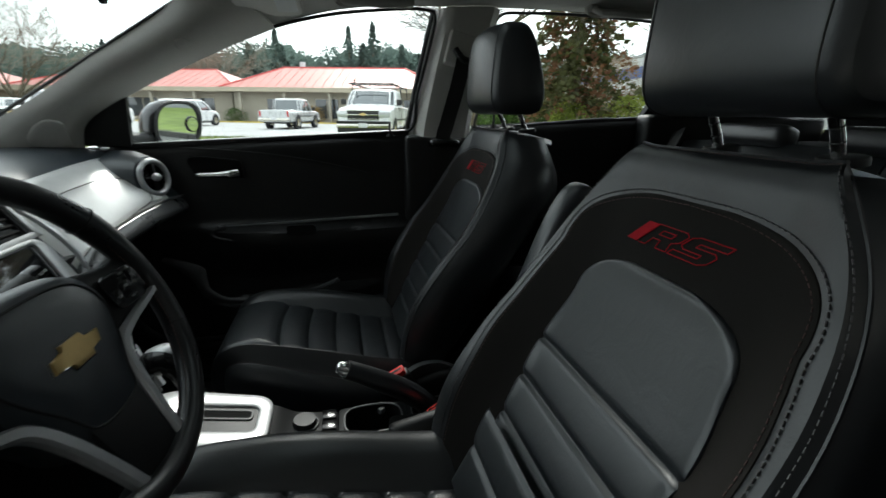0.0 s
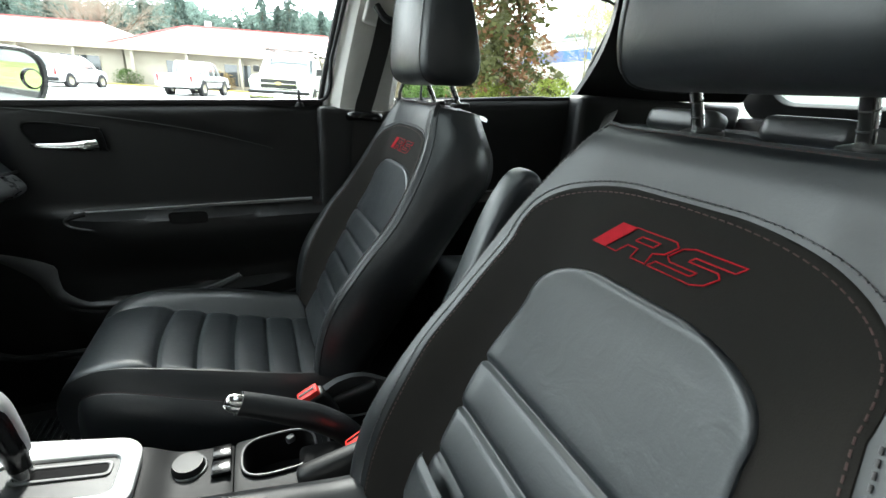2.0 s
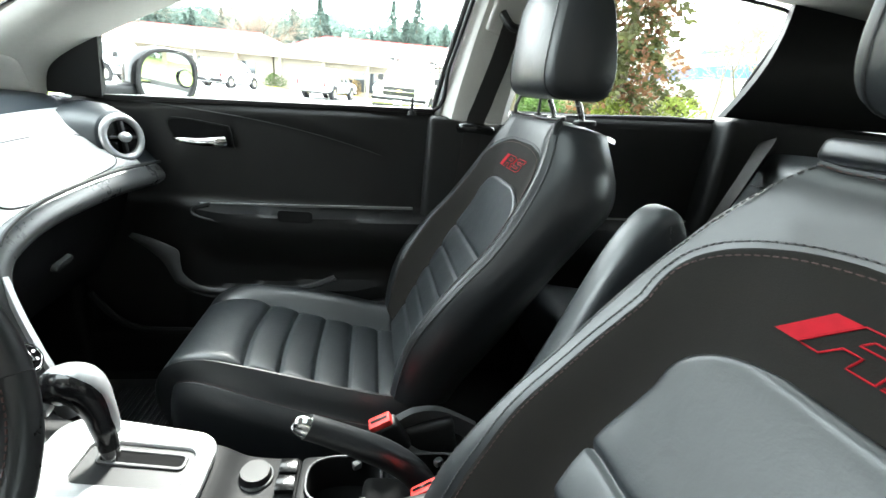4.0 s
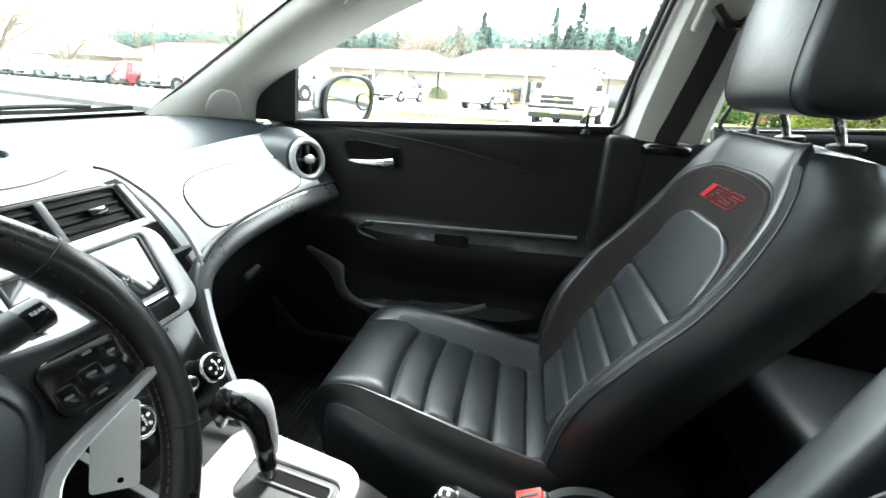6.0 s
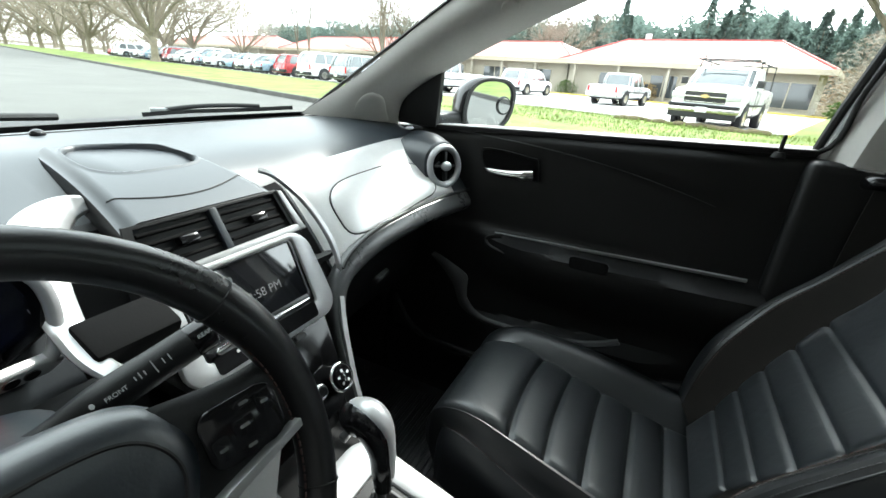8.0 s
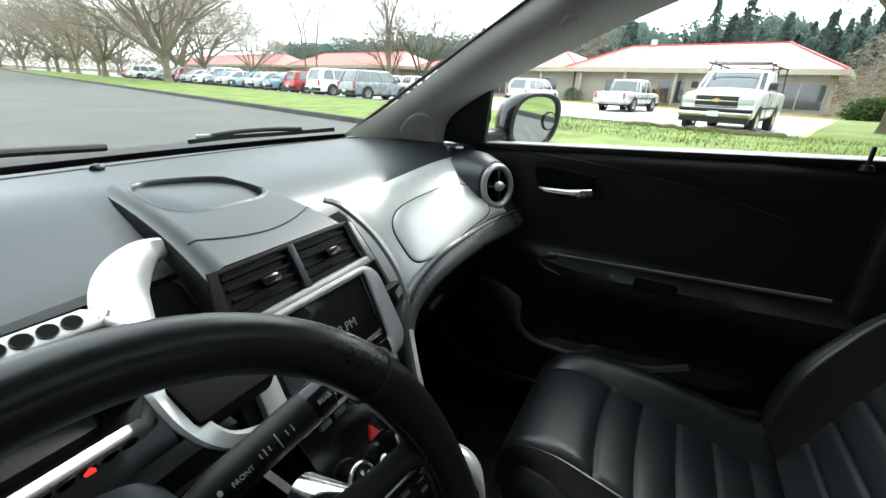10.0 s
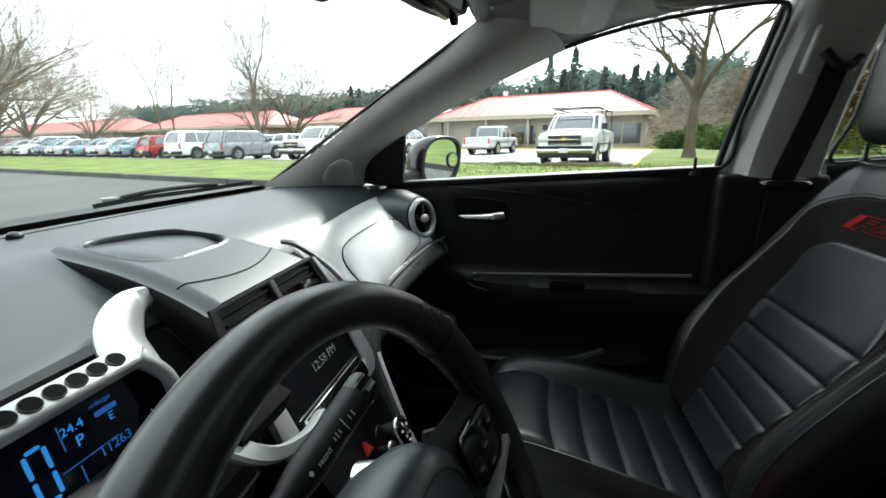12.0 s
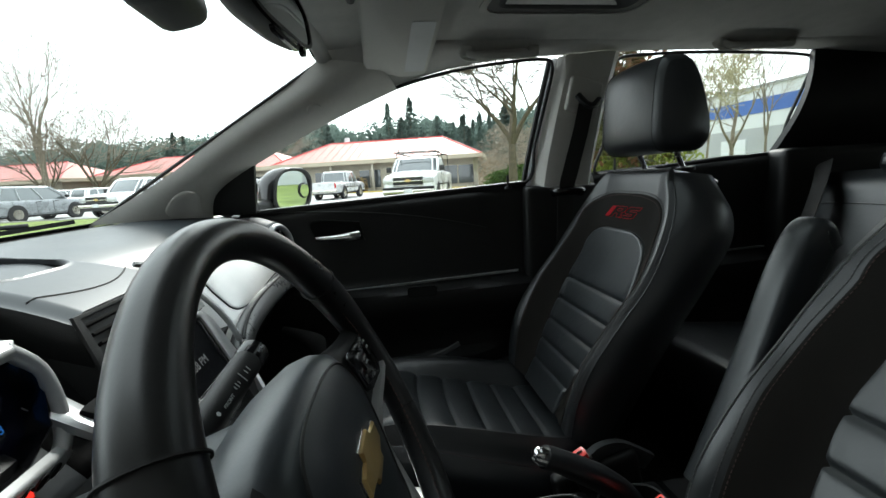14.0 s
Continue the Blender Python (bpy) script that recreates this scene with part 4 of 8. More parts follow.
    part("top_seam", tube([back_at(y, rows[-1], 0.001) for y in steps(-0.124, 0.124, 30)], 0.0024, 6), LEATHER, seat)
    part("stitching", stitches([back_at(y, rows[-1] - 0.008, 0.001) for y in steps(-0.122, 0.122, 30)], 0.0045, 0.0026, 0.0006), DULL_THREAD, seat, "maroon thread along the top seam")
    for s in (1, -1):
        edge_line = [back_at(s * (w_outer(on_profile(BACK, f)[0].z) - 0.006), f, 0.001) for f in even[8:]]
        part("stitching", stitches(edge_line, 0.0045, 0.0026, 0.0008), GREY_THREAD, seat, "grey thread along the bolster edge")

    # stitching beside the seams
    arc = [back_spot(-(w_panel(z) + 0.0055), z, 0.0012) for z in steps(0.50, 0.90, 40)] + [back_spot(-(w_panel(z) + 0.004), z + 0.004, 0.0012) for z in [0.953 - 0.057 * k * k for k in steps(1, 0, 30)]]
    arc += [Vector((p.x, -p.y, p.z)) for p in reversed(arc)]
    part("stitching", stitches(arc, 0.0045, 0.0022, 0.0009), GREY_THREAD, seat, "grey thread round the centre panel")
    arc = [back_spot(-(w_panel(z) - 0.006), z, 0.0032) for z in steps(0.50, 0.90, 40)] + [back_spot(-max(0.0, w_panel(z + 0.006) - 0.003), z, 0.0032) for z in [0.950 - 0.05 * k * k for k in steps(1, 0, 30)]]
    arc += [Vector((p.x, -p.y, p.z)) for p in reversed(arc)]
    part("stitching", stitches(arc, 0.0045, 0.0026, 0.0006), DULL_THREAD, seat, "maroon thread inside the seam")

    # the red outlined letters, blocky and slanted
    strokes = ([(0, 0), (0, 1), (0.85, 1), (1, 0.86), (1, 0.52), (0.84, 0.40), (1.0, 0), (0.66, 0), (0.54, 0.36), (0.30, 0.36), (0.30, 0)],
               [(0.30, 0.78), (0.70, 0.78), (0.70, 0.58), (0.30, 0.58)],
               [(1.06, 0), (1.92, 0), (2.06, 0.14), (2.06, 0.46), (1.92, 0.60), (1.40, 0.60), (1.40, 0.76), (2.06, 0.76), (2.06, 1), (1.22, 1), (1.08, 0.88), (1.08, 0.50), (1.22, 0.38), (1.74, 0.38), (1.74, 0.22), (1.06, 0.22)])

    def on_back(x, y, lift=0.0008):
        return back_spot(0.076 - 0.0500 * (x + 0.36) - 0.029 * y, 0.8925 + 0.0275 * y, lift + 0.003)
    bm = bmesh.new()
    for stroke in strokes:
        line = []
        for (ax, ay), (bx, by) in zip(stroke, stroke[1:] + stroke[:1]):
            line += [on_back(ax + (bx - ax) * k / 4, ay + (by - ay) * k / 4) for k in range(4)]
        tube(line, 0.00068, 5, True, bm=bm)
    sheet(lambda e, g: on_back(-0.36 + 0.34 * e, g, 0.0012), steps(0, 1, 6), steps(0, 1, 8), bm=bm)
    part("badge", bm, RED_THREAD, seat, "red stitched letters RS")

    # headrest
    def ring(y):
        k = abs(y) / 0.116
        s = 1 - max(0.0, (k - 0.80) / 0.20) ** 3.0 * 0.13
        out = []
        for i in range(48):
            a = 2 * math.pi * i / 48
            c, sn = math.cos(a), math.sin(a)
            px, pz = math.copysign(abs(c) ** 0.50, c), math.copysign(abs(sn) ** 0.50, sn)
            up = 0.5 + 0.5 * pz
            front, rear = 0.628 + 0.012 * k ** 2 + 0.012 * up, 0.782 - 0.048 * up ** 1.5
            x = front + (rear - front) * (0.5 + 0.5 * px * s)
            out.append(Vector((x, y - 0.012, 1.142 + 0.099 * pz * s + 0.006 * (1 - k * k) * up)))
        return out
    ys = [-0.116, -0.1156, -0.1145, -0.112, -0.108, -0.103, -0.096] + steps(-0.080, 0.080, 9) + [0.096, 0.103, 0.108, 0.112, 0.1145, 0.1156, 0.116]
    part("headrest", loft([ring(y) for y in ys]), LEATHER_PAD, seat, "black leather headrest", sharp=60)
    for y in (-0.099, 0.099):
        part("headrest_seam", tube([p + (p - Vector((0.69, y - 0.012, 1.142))).normalized() * 0.0004 for p in ring(y)], 0.0012, 6, True), LEATHER, seat)
    for y in (-0.070, 0.070):
        post = tube(spline([(0.757, y, 0.97), (0.750, y, 1.01), (0.728, y, 1.055), (0.715, y, 1.09)], 10), 0.0062, 12)
        part("headrest_post", post, CHROME, seat, "steel headrest post")
        notch = bmesh.new()
        for z in (1.022, 1.036):
            disc(0.0064, 0.0064, 0.0015, Matrix.Translation((0.7465 - (z - 1.018) * 0.49, y, z)) @ pose(0, 0, 0, 0, -26, 0), 12, notch)
        part("post_notch", notch, GREY_PLASTIC, seat)
        part("post_guide", slab(oval(0.046, 0.040, 28), Matrix.Translation((0.757, y, 1.000)) @ pose(0, 0, 0, 0, -6, 0), 0.009, 0.004), PLASTIC, seat, "black headrest guide")

    # cushion
    crow = sorted(set(steps(0.0, 1.0, 90)) | {min(range(241), key=lambda i: abs(CUSHION[i].x - r - d) + (CUSHION[i].x < 0.05)) / 240 for r in RIB_X for d in (-0.010, -0.006, -0.003, 0, 0.003, 0.006, 0.010)})
    f_cut = [min(crow, key=lambda f: abs(on_profile(CUSHION, f)[0].x - r) + (f < 0.4)) for r in RIB_X]

    def cstrip(lo, hi, fa, fb):
        bm = bmesh.new()
        fs = [f for f in crow if fa - 1e-6 <= f <= fb + 1e-6]
        for s in (1, -1):
            def at(f, e, s=s):
                x = on_profile(CUSHION, f)[0].x
                end = c_outer(x, s) if hi is c_outer else hi(x)
                y = s * (lo(x) + (end - lo(x)) * e)
                return cushion_at(y, f, 0.0, 0.014 * (1 - e * e) * smooth(0.28, 0.42, f) * smooth(0.80, 0.45, f) if hi is c_insert else 0.0)
            sheet(at, fs, EDGE, bm=bm)
        bmesh.ops.remove_doubles(bm, verts=bm.verts, dist=1e-6)
        return bm
    part("seat_cushion", cstrip(c_insert, c_outer, 0, 1), LEATHER, seat, "black leather cushion bolsters")
    marks = [0.0] + f_cut + [1.0]
    for i, (a, b) in enumerate(zip(marks, marks[1:])):
        part("cushion_front_pad" if i == 0 else "cushion_rib", cstrip(lambda x: 0.0, c_insert, a, b), LEATHER_PAD, seat)

    def skirt(f, k, s):
        x = on_profile(CUSHION, f)[0].x
        e = cushion_at(s * c_outer(x, s), f)
        z = [e.z, e.z - 0.012, e.z - 0.045, 0.335][k]
        return Vector((e.x, e.y + s * [0, 0.010, 0.016, 0.012][k], min(z, e.z)))
    for s in (1, -1):
        part("cushion_side", sheet(lambda f, k: skirt(f, k, s), crow[10::2], [0, 1, 2, 3], 0.004), LEATHER, seat)
        line = [skirt(f, 0, s) + Vector((0, 0.001 * s, 0.0)) for f in crow[14::2]]
        part("piping", tube(line, 0.0022, 6), LEATHER, seat)
        part("stitching", stitches([p + Vector((0, 0.0015 * s, 0.006)) for p in line], 0.0045, 0.003, 0.0006), DULL_THREAD, seat, "maroon thread along the cushion side")
    bm = box(0.49, 0.44, 0.09, (0.235, 0, 0.30), (0, 3, 0), 0.02, 3)
    part("seat_base", bm, PLASTIC, seat, "black plastic seat base")
    for y in (-0.19, 0.19):
        part("seat_rail", box(0.52, 0.035, 0.075, (0.25, y, 0.2375), None, 0.008), PLASTIC, seat, "steel floor rail")
    part("recliner_cover", box(0.18, 0.03, 0.10, (0.44, -0.262, 0.40), (0, -12, 0), 0.014, 3), PLASTIC, seat, "black recliner hinge cover")
    part("recliner_cover", box(0.18, 0.03, 0.10, (0.44, 0.262, 0.40), (0, -12, 0), 0.014, 3), PLASTIC, seat, "black recliner hinge cover")
    return seat


passenger_seat = front_seat(0)
driver_seat = copy_thing(passenger_seat, pose(0.25, -0.352, 0.2))
passenger_seat.location = (0.25, 0.381, 0.2)
tagged(driver_seat, "black leather driver's seat with red badge and raised armrest")


# the driver's cushion is raised by its height lever
for ch in driver_seat.children:
    if ch.type == "MESH" and max(v.co.z for v in ch.data.vertices) < 0.60:
        ch.location.z += 0.066


def driver_extra(name, bm, material_, label):
    ob = finish(name, bm, material_, None, label)
    ob.parent = driver_seat
    ob.matrix_parent_inverse = Matrix.Translation((0.25, -0.352, 0.2)).inverted()
    return ob


line = spline([(0.505, -0.050, 0.520), (0.545, -0.044, 0.60), (0.60, -0.036, 0.72), (0.650, -0.028, 0.84), (0.684, -0.024, 0.900), (0.712, -0.022, 0.922), (0.738, -0.022, 0.915), (0.756, -0.022, 0.885)], 40)
rings = []
for i, p in enumerate(line):
    t = (line[min(i + 1, 39)] - line[max(i - 1, 0)]).normalized()
    out = t.cross(Vector((0, 1, 0))).normalized()
    wide, deep = 0.026 + 0.002 * smooth(0, 10, i), 0.026 + 0.008 * smooth(0, 12, i)
    rings.append([p + Vector((0, 1, 0)) * wide * math.copysign(abs(math.cos(a)) ** 0.55, math.cos(a)) + out * (deep * math.copysign(abs(math.sin(a)) ** 0.55, math.sin(a)) - deep) for a in (2 * math.pi * k / 28 for k in range(28))])
driver_extra("folded_armrest", loft(rings), LEATHER_PAD, "black leather armrest folded upright")
driver_extra("airbag_tag", slab(rounded(0.016, 0.062, 0.002), plane_at((0.575, -0.6005, 0.73), (-0.85, 0, -0.52), (-0.5, 0, 0.86)), 0.0012), PLASTIC, "black sewn-in tag")
tag = lettering("tag_print", "AIRBAG", plane_at((0.575, -0.6019, 0.73), (0.5, 0, -0.86), (0.86, 0, 0.5)), 0.011, WHITE_PRINT, None, "white word AIRBAG")
tag.parent = driver_seat
tag.matrix_parent_inverse = Matrix.Translation((0.25, -0.352, 0.2)).inverted()


def moved(bm, m):
    bm.transform(m)
    return bm


def buckle(at, turn, label):
    b = thing("belt_buckle", label, "seat belt buckle", at, "seat belt buckles")
    m = Matrix.Translation(at) @ turn
    part("buckle_body", moved(box(0.05, 0.028, 0.075, (0, 0, -0.035), None, 0.008, 3), m), PLASTIC, b)
    part("red_button", moved(box(0.040, 0.022, 0.016, (0, 0, 0.006), None, 0.004, 2), m), RED_PLASTIC, b, "red release button")
    part("slot", moved(box(0.030, 0.004, 0.004, (0, 0, 0.0135), None), m), GLOSS, b)
    part("buckle_stalk", moved(tube([(0, 0, -0.07), (0.02, 0, -0.11), (0.06, 0, -0.15)], 0.012, 8), m), GREY_PLASTIC, b)
    return b


buckle((0.385, 0.088, 0.482), pose(0, 0, 0, 8, -28, 0), "black seat belt buckle with a red button beside the passenger seat")
buckle((0.445, -0.060, 0.488), pose(0, 0, 0, -14, -30, 0), "black seat belt buckle with a red button beside the driver seat")
stalk = thing("buckle_arm", "grey plastic buckle sleeve beside the passenger seat", "buckle arm", (0.45, 0.13, 0.40))
part("sleeve", ribbon(spline([(0.405, 0.105, 0.462), (0.44, 0.118, 0.470), (0.49, 0.128, 0.462), (0.56, 0.135, 0.42)], 16), 0.036, 0.012, (0.3, -0.1, 0.8)), GREY_PLASTIC, stalk)

# rear bench
bench = thing("rear_bench", "black leather rear bench with split backrest", "car seat", (1.3, 0, 0.2))


def rest_sheet(y, v, a, b):
    k = (y - a) / (b - a) * 2 - 1
    edge = min(1 - abs(k), 1 - abs(2 * v - 1))
    x = 1.30 + 0.20 * v - 0.045 * smooth(0, 0.16, edge) - 0.008 * smooth(0.3, 1.0, 1 - abs(k))
    return Vector((x, y, 0.50 + 0.475 * v - 0.012 * abs(k) ** 3 * v))


for a, b in ((-0.60, -0.02), (-0.015, 0.60)):
    part("backrest", sheet(lambda y, v: rest_sheet(y, v, a, b), steps(a, b, 30), steps(0, 1, 24), -0.10), LEATHER_PAD, bench)
    part("backrest_seam", tube([rest_sheet(y, 0.80, a, b) + Vector((-0.001, 0, 0)) for y in steps(a + 0.05, b - 0.05, 16)], 0.0022, 6), LEATHER, bench)
part("bench_cushion", box(0.50, 1.20, 0.18, (1.06, 0, 0.43), (0, 6, 0), 0.05, 4), LEATHER_PAD, bench)
part("bench_base", box(0.52, 1.20, 0.18, (1.08, 0, 0.28), None, 0.02), CARPET, bench)
for y in (-0.36, 0.0, 0.33):
    part("headrest", box(0.075, 0.23 if y else 0.20, 0.065, (1.50, y, 0.992), (0, 14, 0), 0.028, 4), LEATHER, bench, "low black rear headrest")
    for d in (-0.05, 0.05):
        part("headrest_post", disc(0.006, 0.006, 0.05, Matrix.Translation((1.50, y + d, 0.958)), 10), CHROME, bench)
rear_belt = thing("seat_belt", "dark rear seat belt across the bench corner", "seat belt", (1.45, 0.55, 0.6))
part("webbing", ribbon(spline([(1.46, 0.585, 1.0), (1.38, 0.53, 0.93), (1.30, 0.50, 0.80), (1.22, 0.49, 0.62), (1.12, 0.48, 0.54)], 20), 0.046, 0.002, (0.2, 1, 0)), WEBBING, rear_belt)


# ---------------------------------------------------------------- dashboard
DASH_LINE = spline([(-0.90, 0, 0.895), (-0.78, 0, 0.922), (-0.60, 0, 0.932), (-0.46, 0, 0.928), (-0.385, 0, 0.912), (-0.335, 0, 0.880), (-0.285, 0, 0.832), (-0.245, 0, 0.785), (-0.222, 0, 0.750)], 120)


def dash_at(y, f):
    p, n = on_profile(DASH_LINE, f)
    k = abs(y) / 0.66
    low = smooth(0.35, 1.0, f)
    arch = 0.050 * smooth(0.16, 0.60, y) * low - 0.045 * smooth(0.30, 0.14, y) * low * smooth(0.05, 0.12, y)
    x = p.x + 0.215 * k ** 2.2 * (1 - smooth(0.0, 0.42, f)) + 0.012 * k * low + 0.03 * smooth(0.45, 0.66, y) * low
    fall = 0.036 * smooth(-0.02, -0.08, y) * smooth(-0.58, -0.40, p.x)
    return Vector((x, y, p.z + 0.018 * k * k * (1 - low) + arch - fall))


dash = thing("dashboard", "black grained dashboard with silver centre trim and round side vent", "dashboard", (-0.5, 0, 0.3))
part("dash_top", sheet(dash_at, steps(-0.672, 0.672, 80), steps(0, 1, 60), -0.012), DASH, dash, "black grained upper dashboard")

# the satin passenger panel, the lid in it and the padded band under it
def panel_at(y, f, lift):
    p = dash_at(y, f)
    _, n = on_profile(DASH_LINE, f)
    return p + n * lift


def patch(y0, y1, f0, f1, lift, bow=0.0, n=24):
    def at(e, g):
        y = y0 + (y1 - y0) * e
        edge = min(e, 1 - e, g, 1 - g)
        f = f0 + (f1 - f0) * g + bow * math.sin(math.pi * e)
        return panel_at(y, f, lift * smooth(0, 0.07, edge))
    return sheet(at, steps(0, 1, n), steps(0, 1, n))


part("passenger_panel", patch(0.200, 0.610, 0.585, 0.985, 0.0045, 0.0, 30), DASH_PANEL, dash, "satin grey passenger dashboard panel")


def lid_at(r, a, lift):
    """The lid's rounded outline, shrunk by r."""
    c, s = math.cos(a), math.sin(a)
    y = 0.405 + 0.150 * r * math.copysign(abs(c) ** 0.55, c)
    g = 0.83 + 0.125 * r * math.copysign(abs(s) ** 0.60, s) + 0.02 * (y - 0.4) / 0.15 * r
    return panel_at(y, min(g, 0.985), lift)


rows = [[lid_at(r, 2 * math.pi * i / 64, l) for i in range(64)] for r, l in ((1.0, 0.0045), (0.99, 0.0058), (0.96, 0.0064), (0.7, 0.0068), (0.4, 0.0070), (0.1, 0.0070))]
part("storage_lid", loft(rows, True, (False, True)), DASH_PANEL, dash, "satin grey upper glovebox lid")
part("lid_gap", tube([lid_at(1.0, 2 * math.pi * i / 64, 0.0048) for i in range(64)], 0.0018, 6, True), GASKET, dash)

band_line = spline([(-0.092, 0.116, 0.508), (-0.130, 0.134, 0.575), (-0.166, 0.154, 0.638), (-0.192, 0.172, 0.690), (-0.206, 0.194, 0.728), (-0.211, 0.232, 0.752), (-0.207, 0.30, 0.774), (-0.195, 0.40, 0.788), (-0.182, 0.50, 0.795), (-0.172, 0.575, 0.795), (-0.165, 0.645, 0.792)], 64)
band_axes = axes_along(band_line)
rings = []
for i, (p, (r, u)) in enumerate(zip(band_line, band_axes)):
    t = (band_line[min(i + 1, 63)] - band_line[max(i - 1, 0)]).normalized()
    out = Vector((0.80, 0, 0.60))
    out = (out - t * out.dot(t)).normalized()
    side = t.cross(out)
    w, h = 0.038 - 0.026 * smooth(36, 4, i), 0.024 - 0.010 * smooth(30, 4, i)
    rings.append([p + side * w * math.copysign(abs(math.cos(a)) ** 0.7, math.cos(a)) * 0.5 * 2 * 0.62 + out * h * math.copysign(abs(math.sin(a)) ** 0.7, math.sin(a)) - Vector((0.012, 0, 0.018)) for a in (2 * math.pi * k / 20 for k in range(20))])
part("padded_band", loft(rings), BAND, dash, "dark satin padded band")
part("band_gap", tube([p + Vector((0.003, 0, 0.014)) for p in band_line[26:]], 0.0034, 6), GASKET, dash)

# lower dash, glovebox and knee panels
def lower(y, v, x0, x1, z0, z1):
    return Vector((x0 + (x1 - x0) * v + 0.02 * math.sin(math.pi * v), y, z0 + (z1 - z0) * v))


part("glovebox", sheet(lambda y, v: lower(y, v, -0.215, -0.33, 0.765, 0.47) + Vector((-0.02, 0, 0.03 * smooth(0.2, 0.5, y))), steps(0.15, 0.66, 24), steps(0, 1, 20), -0.02), PLASTIC, dash, "black lower glovebox door")
part("glovebox_latch", slab(rounded(0.055, 0.018, 0.007), plane_at((-0.266, 0.405, 0.632), (0, 1, 0.12), (0.35, 0, 0.94)), 0.010, 0.004), GREY_PLASTIC, dash, "grey glovebox latch")
part("knee_panel", sheet(lambda y, v: lower(y, v, -0.215, -0.34, 0.750, 0.42), steps(-0.66, -0.13, 20), steps(0, 1, 16), -0.02), PLASTIC, dash, "black driver's knee panel")
part("dash_core", box(0.50, 1.24, 0.34, (-0.60, 0, 0.70), None, 0.02), PLASTIC, dash)

# round side vent
vc = Vector((-0.212, 0.592, 0.865))
vm = plane_at(vc, (0.40, 0.90, -0.05), (-0.18, 0.02, 0.98))
pod_rings = [[vm @ Vector((r * math.cos(a), r * math.sin(a), d)) for a in (2 * math.pi * k / 40 for k in range(40))] for d, r in ((-0.09, 0.088), (-0.05, 0.080), (-0.02, 0.066), (-0.002, 0.058), (0.0, 0.050))]
vent = part("side_vent", loft(pod_rings, True, (True, False)), DASH, dash, "round air vent pod")
ring_r = [[vm @ Vector(((0.0450 + 0.0078 * math.cos(b)) * math.cos(a), (0.0450 + 0.0078 * math.cos(b)) * math.sin(a), 0.004 + 0.0075 * math.sin(b))) for b in (2 * math.pi * j / 14 for j in range(14))] for a in (2 * math.pi * k / 48 for k in range(49))]
part("vent_ring", loft(ring_r, True, (False, False)), SILVER, vent, "silver vent ring")
part("vent_well", slab(oval(0.074, 0.074, 36), vm @ Matrix.Translation((0, 0, -0.004)), 0.004), GLOSS, vent, "dark vent bowl")
part("vent_slat", moved(box(0.008, 0.070, 0.012, (0, 0, 0.005), None, 0.003), vm), PLASTIC, vent)
part("vent_slat", moved(box(0.066, 0.006, 0.010, (0, 0.0, 0.004), None, 0.002), vm), PLASTIC, vent)
part("vent_tab", moved(ball(0.0135, Matrix.Translation((0, 0, 0.011)) @ Matrix.Diagonal((1.15, 0.85, 0.6, 1))), vm), SILVER, vent, "silver vent tab")
part("screw_cap", ball(0.006, Matrix.Translation((-0.315, 0.60, 0.943)) @ Matrix.Diagonal((1.6, 2.2, 0.7, 1))), SILVER, dash, "small bright clip")

# centre hood with its tray
def hood_at(e, g):
    """e across from the driver's side, g from the back to the front."""
    x = -0.565 + 0.285 * g
    left, right = -0.045 - 0.050 * g ** 0.8, 0.085 + 0.045 * g
    y = left + (right - left) * e
    z = 0.938 - 0.012 * g - 0.038 * g ** 3
    x += 0.075 * e * (1 - g) ** 2
    edge = min(e, 1 - e)
    z -= 0.010 * (1 - smooth(0, 0.10, edge)) + 0.006 * (1 - smooth(0, 0.08, g))
    a, b = (e - 0.52) / 0.40, (g - 0.36) / 0.265
    r = (abs(a) ** 3.4 + abs(b) ** 3.0) ** (1 / 3.2)
    z -= 0.050 * (1 - smooth(0.90, 1.0, r))
    z += 0.002 * bell(r - 1.04, 0.03)
    return Vector((x, y, z))


hood = part("centre_hood", sheet(hood_at, steps(0, 1, 130), steps(0, 1, 130), -0.010), DASH, dash, "raised black centre hood with a tray")
seam = [hood_at(e, 0.80 + 0.10 * math.sin(math.pi * (0.5 - abs(e - 0.5)))) + Vector((0, 0, 0.0004)) for e in steps(0.05, 0.95, 24)]
part("hood_seam", tube(seam, 0.0011, 5), GASKET, hood)
def tray_at(r, a):
    c, sn = math.cos(a), math.sin(a)
    p = hood_at(0.52 + 0.40 * r * math.copysign(abs(c) ** 0.6, c), 0.36 + 0.265 * r * math.copysign(abs(sn) ** 0.65, sn))
    return p + Vector((0, 0, 0.0008))


part("tray_mat", loft([[tray_at(r, 2 * math.pi * i / 48) for i in range(48)] for r in (0.84, 0.6, 0.3, 0.05)], True, (False, True)), TRAY, hood, "smooth grey tray floor")
side = [hood_at(0.0, g) for g in steps(0, 1, 20)]
wall = [side, [p + Vector((0.004, -0.003, -0.006)) for p in side], [p + Vector((0.010, -0.002, -0.018 - 0.012 * i / 19)) for i, p in enumerate(side)], [p + Vector((0.02, 0.006, -0.045 - 0.05 * i / 19)) for i, p in enumerate(side)]]
part("hood_side", loft(wall, False), PLASTIC, hood)
side = [hood_at(1.0, g) for g in steps(0, 1, 20)]
part("hood_side", loft([side, [p + Vector((0.004, 0.003, -0.006)) for p in side], [p + Vector((0.03, 0.000, -0.09)) for p in side]], False), DASH, hood)

# centre stack: a tilted face
sm = plane_at((-0.2405, 0.018, 0.795), (0, 1, 0), (-0.425, 0, 0.905))


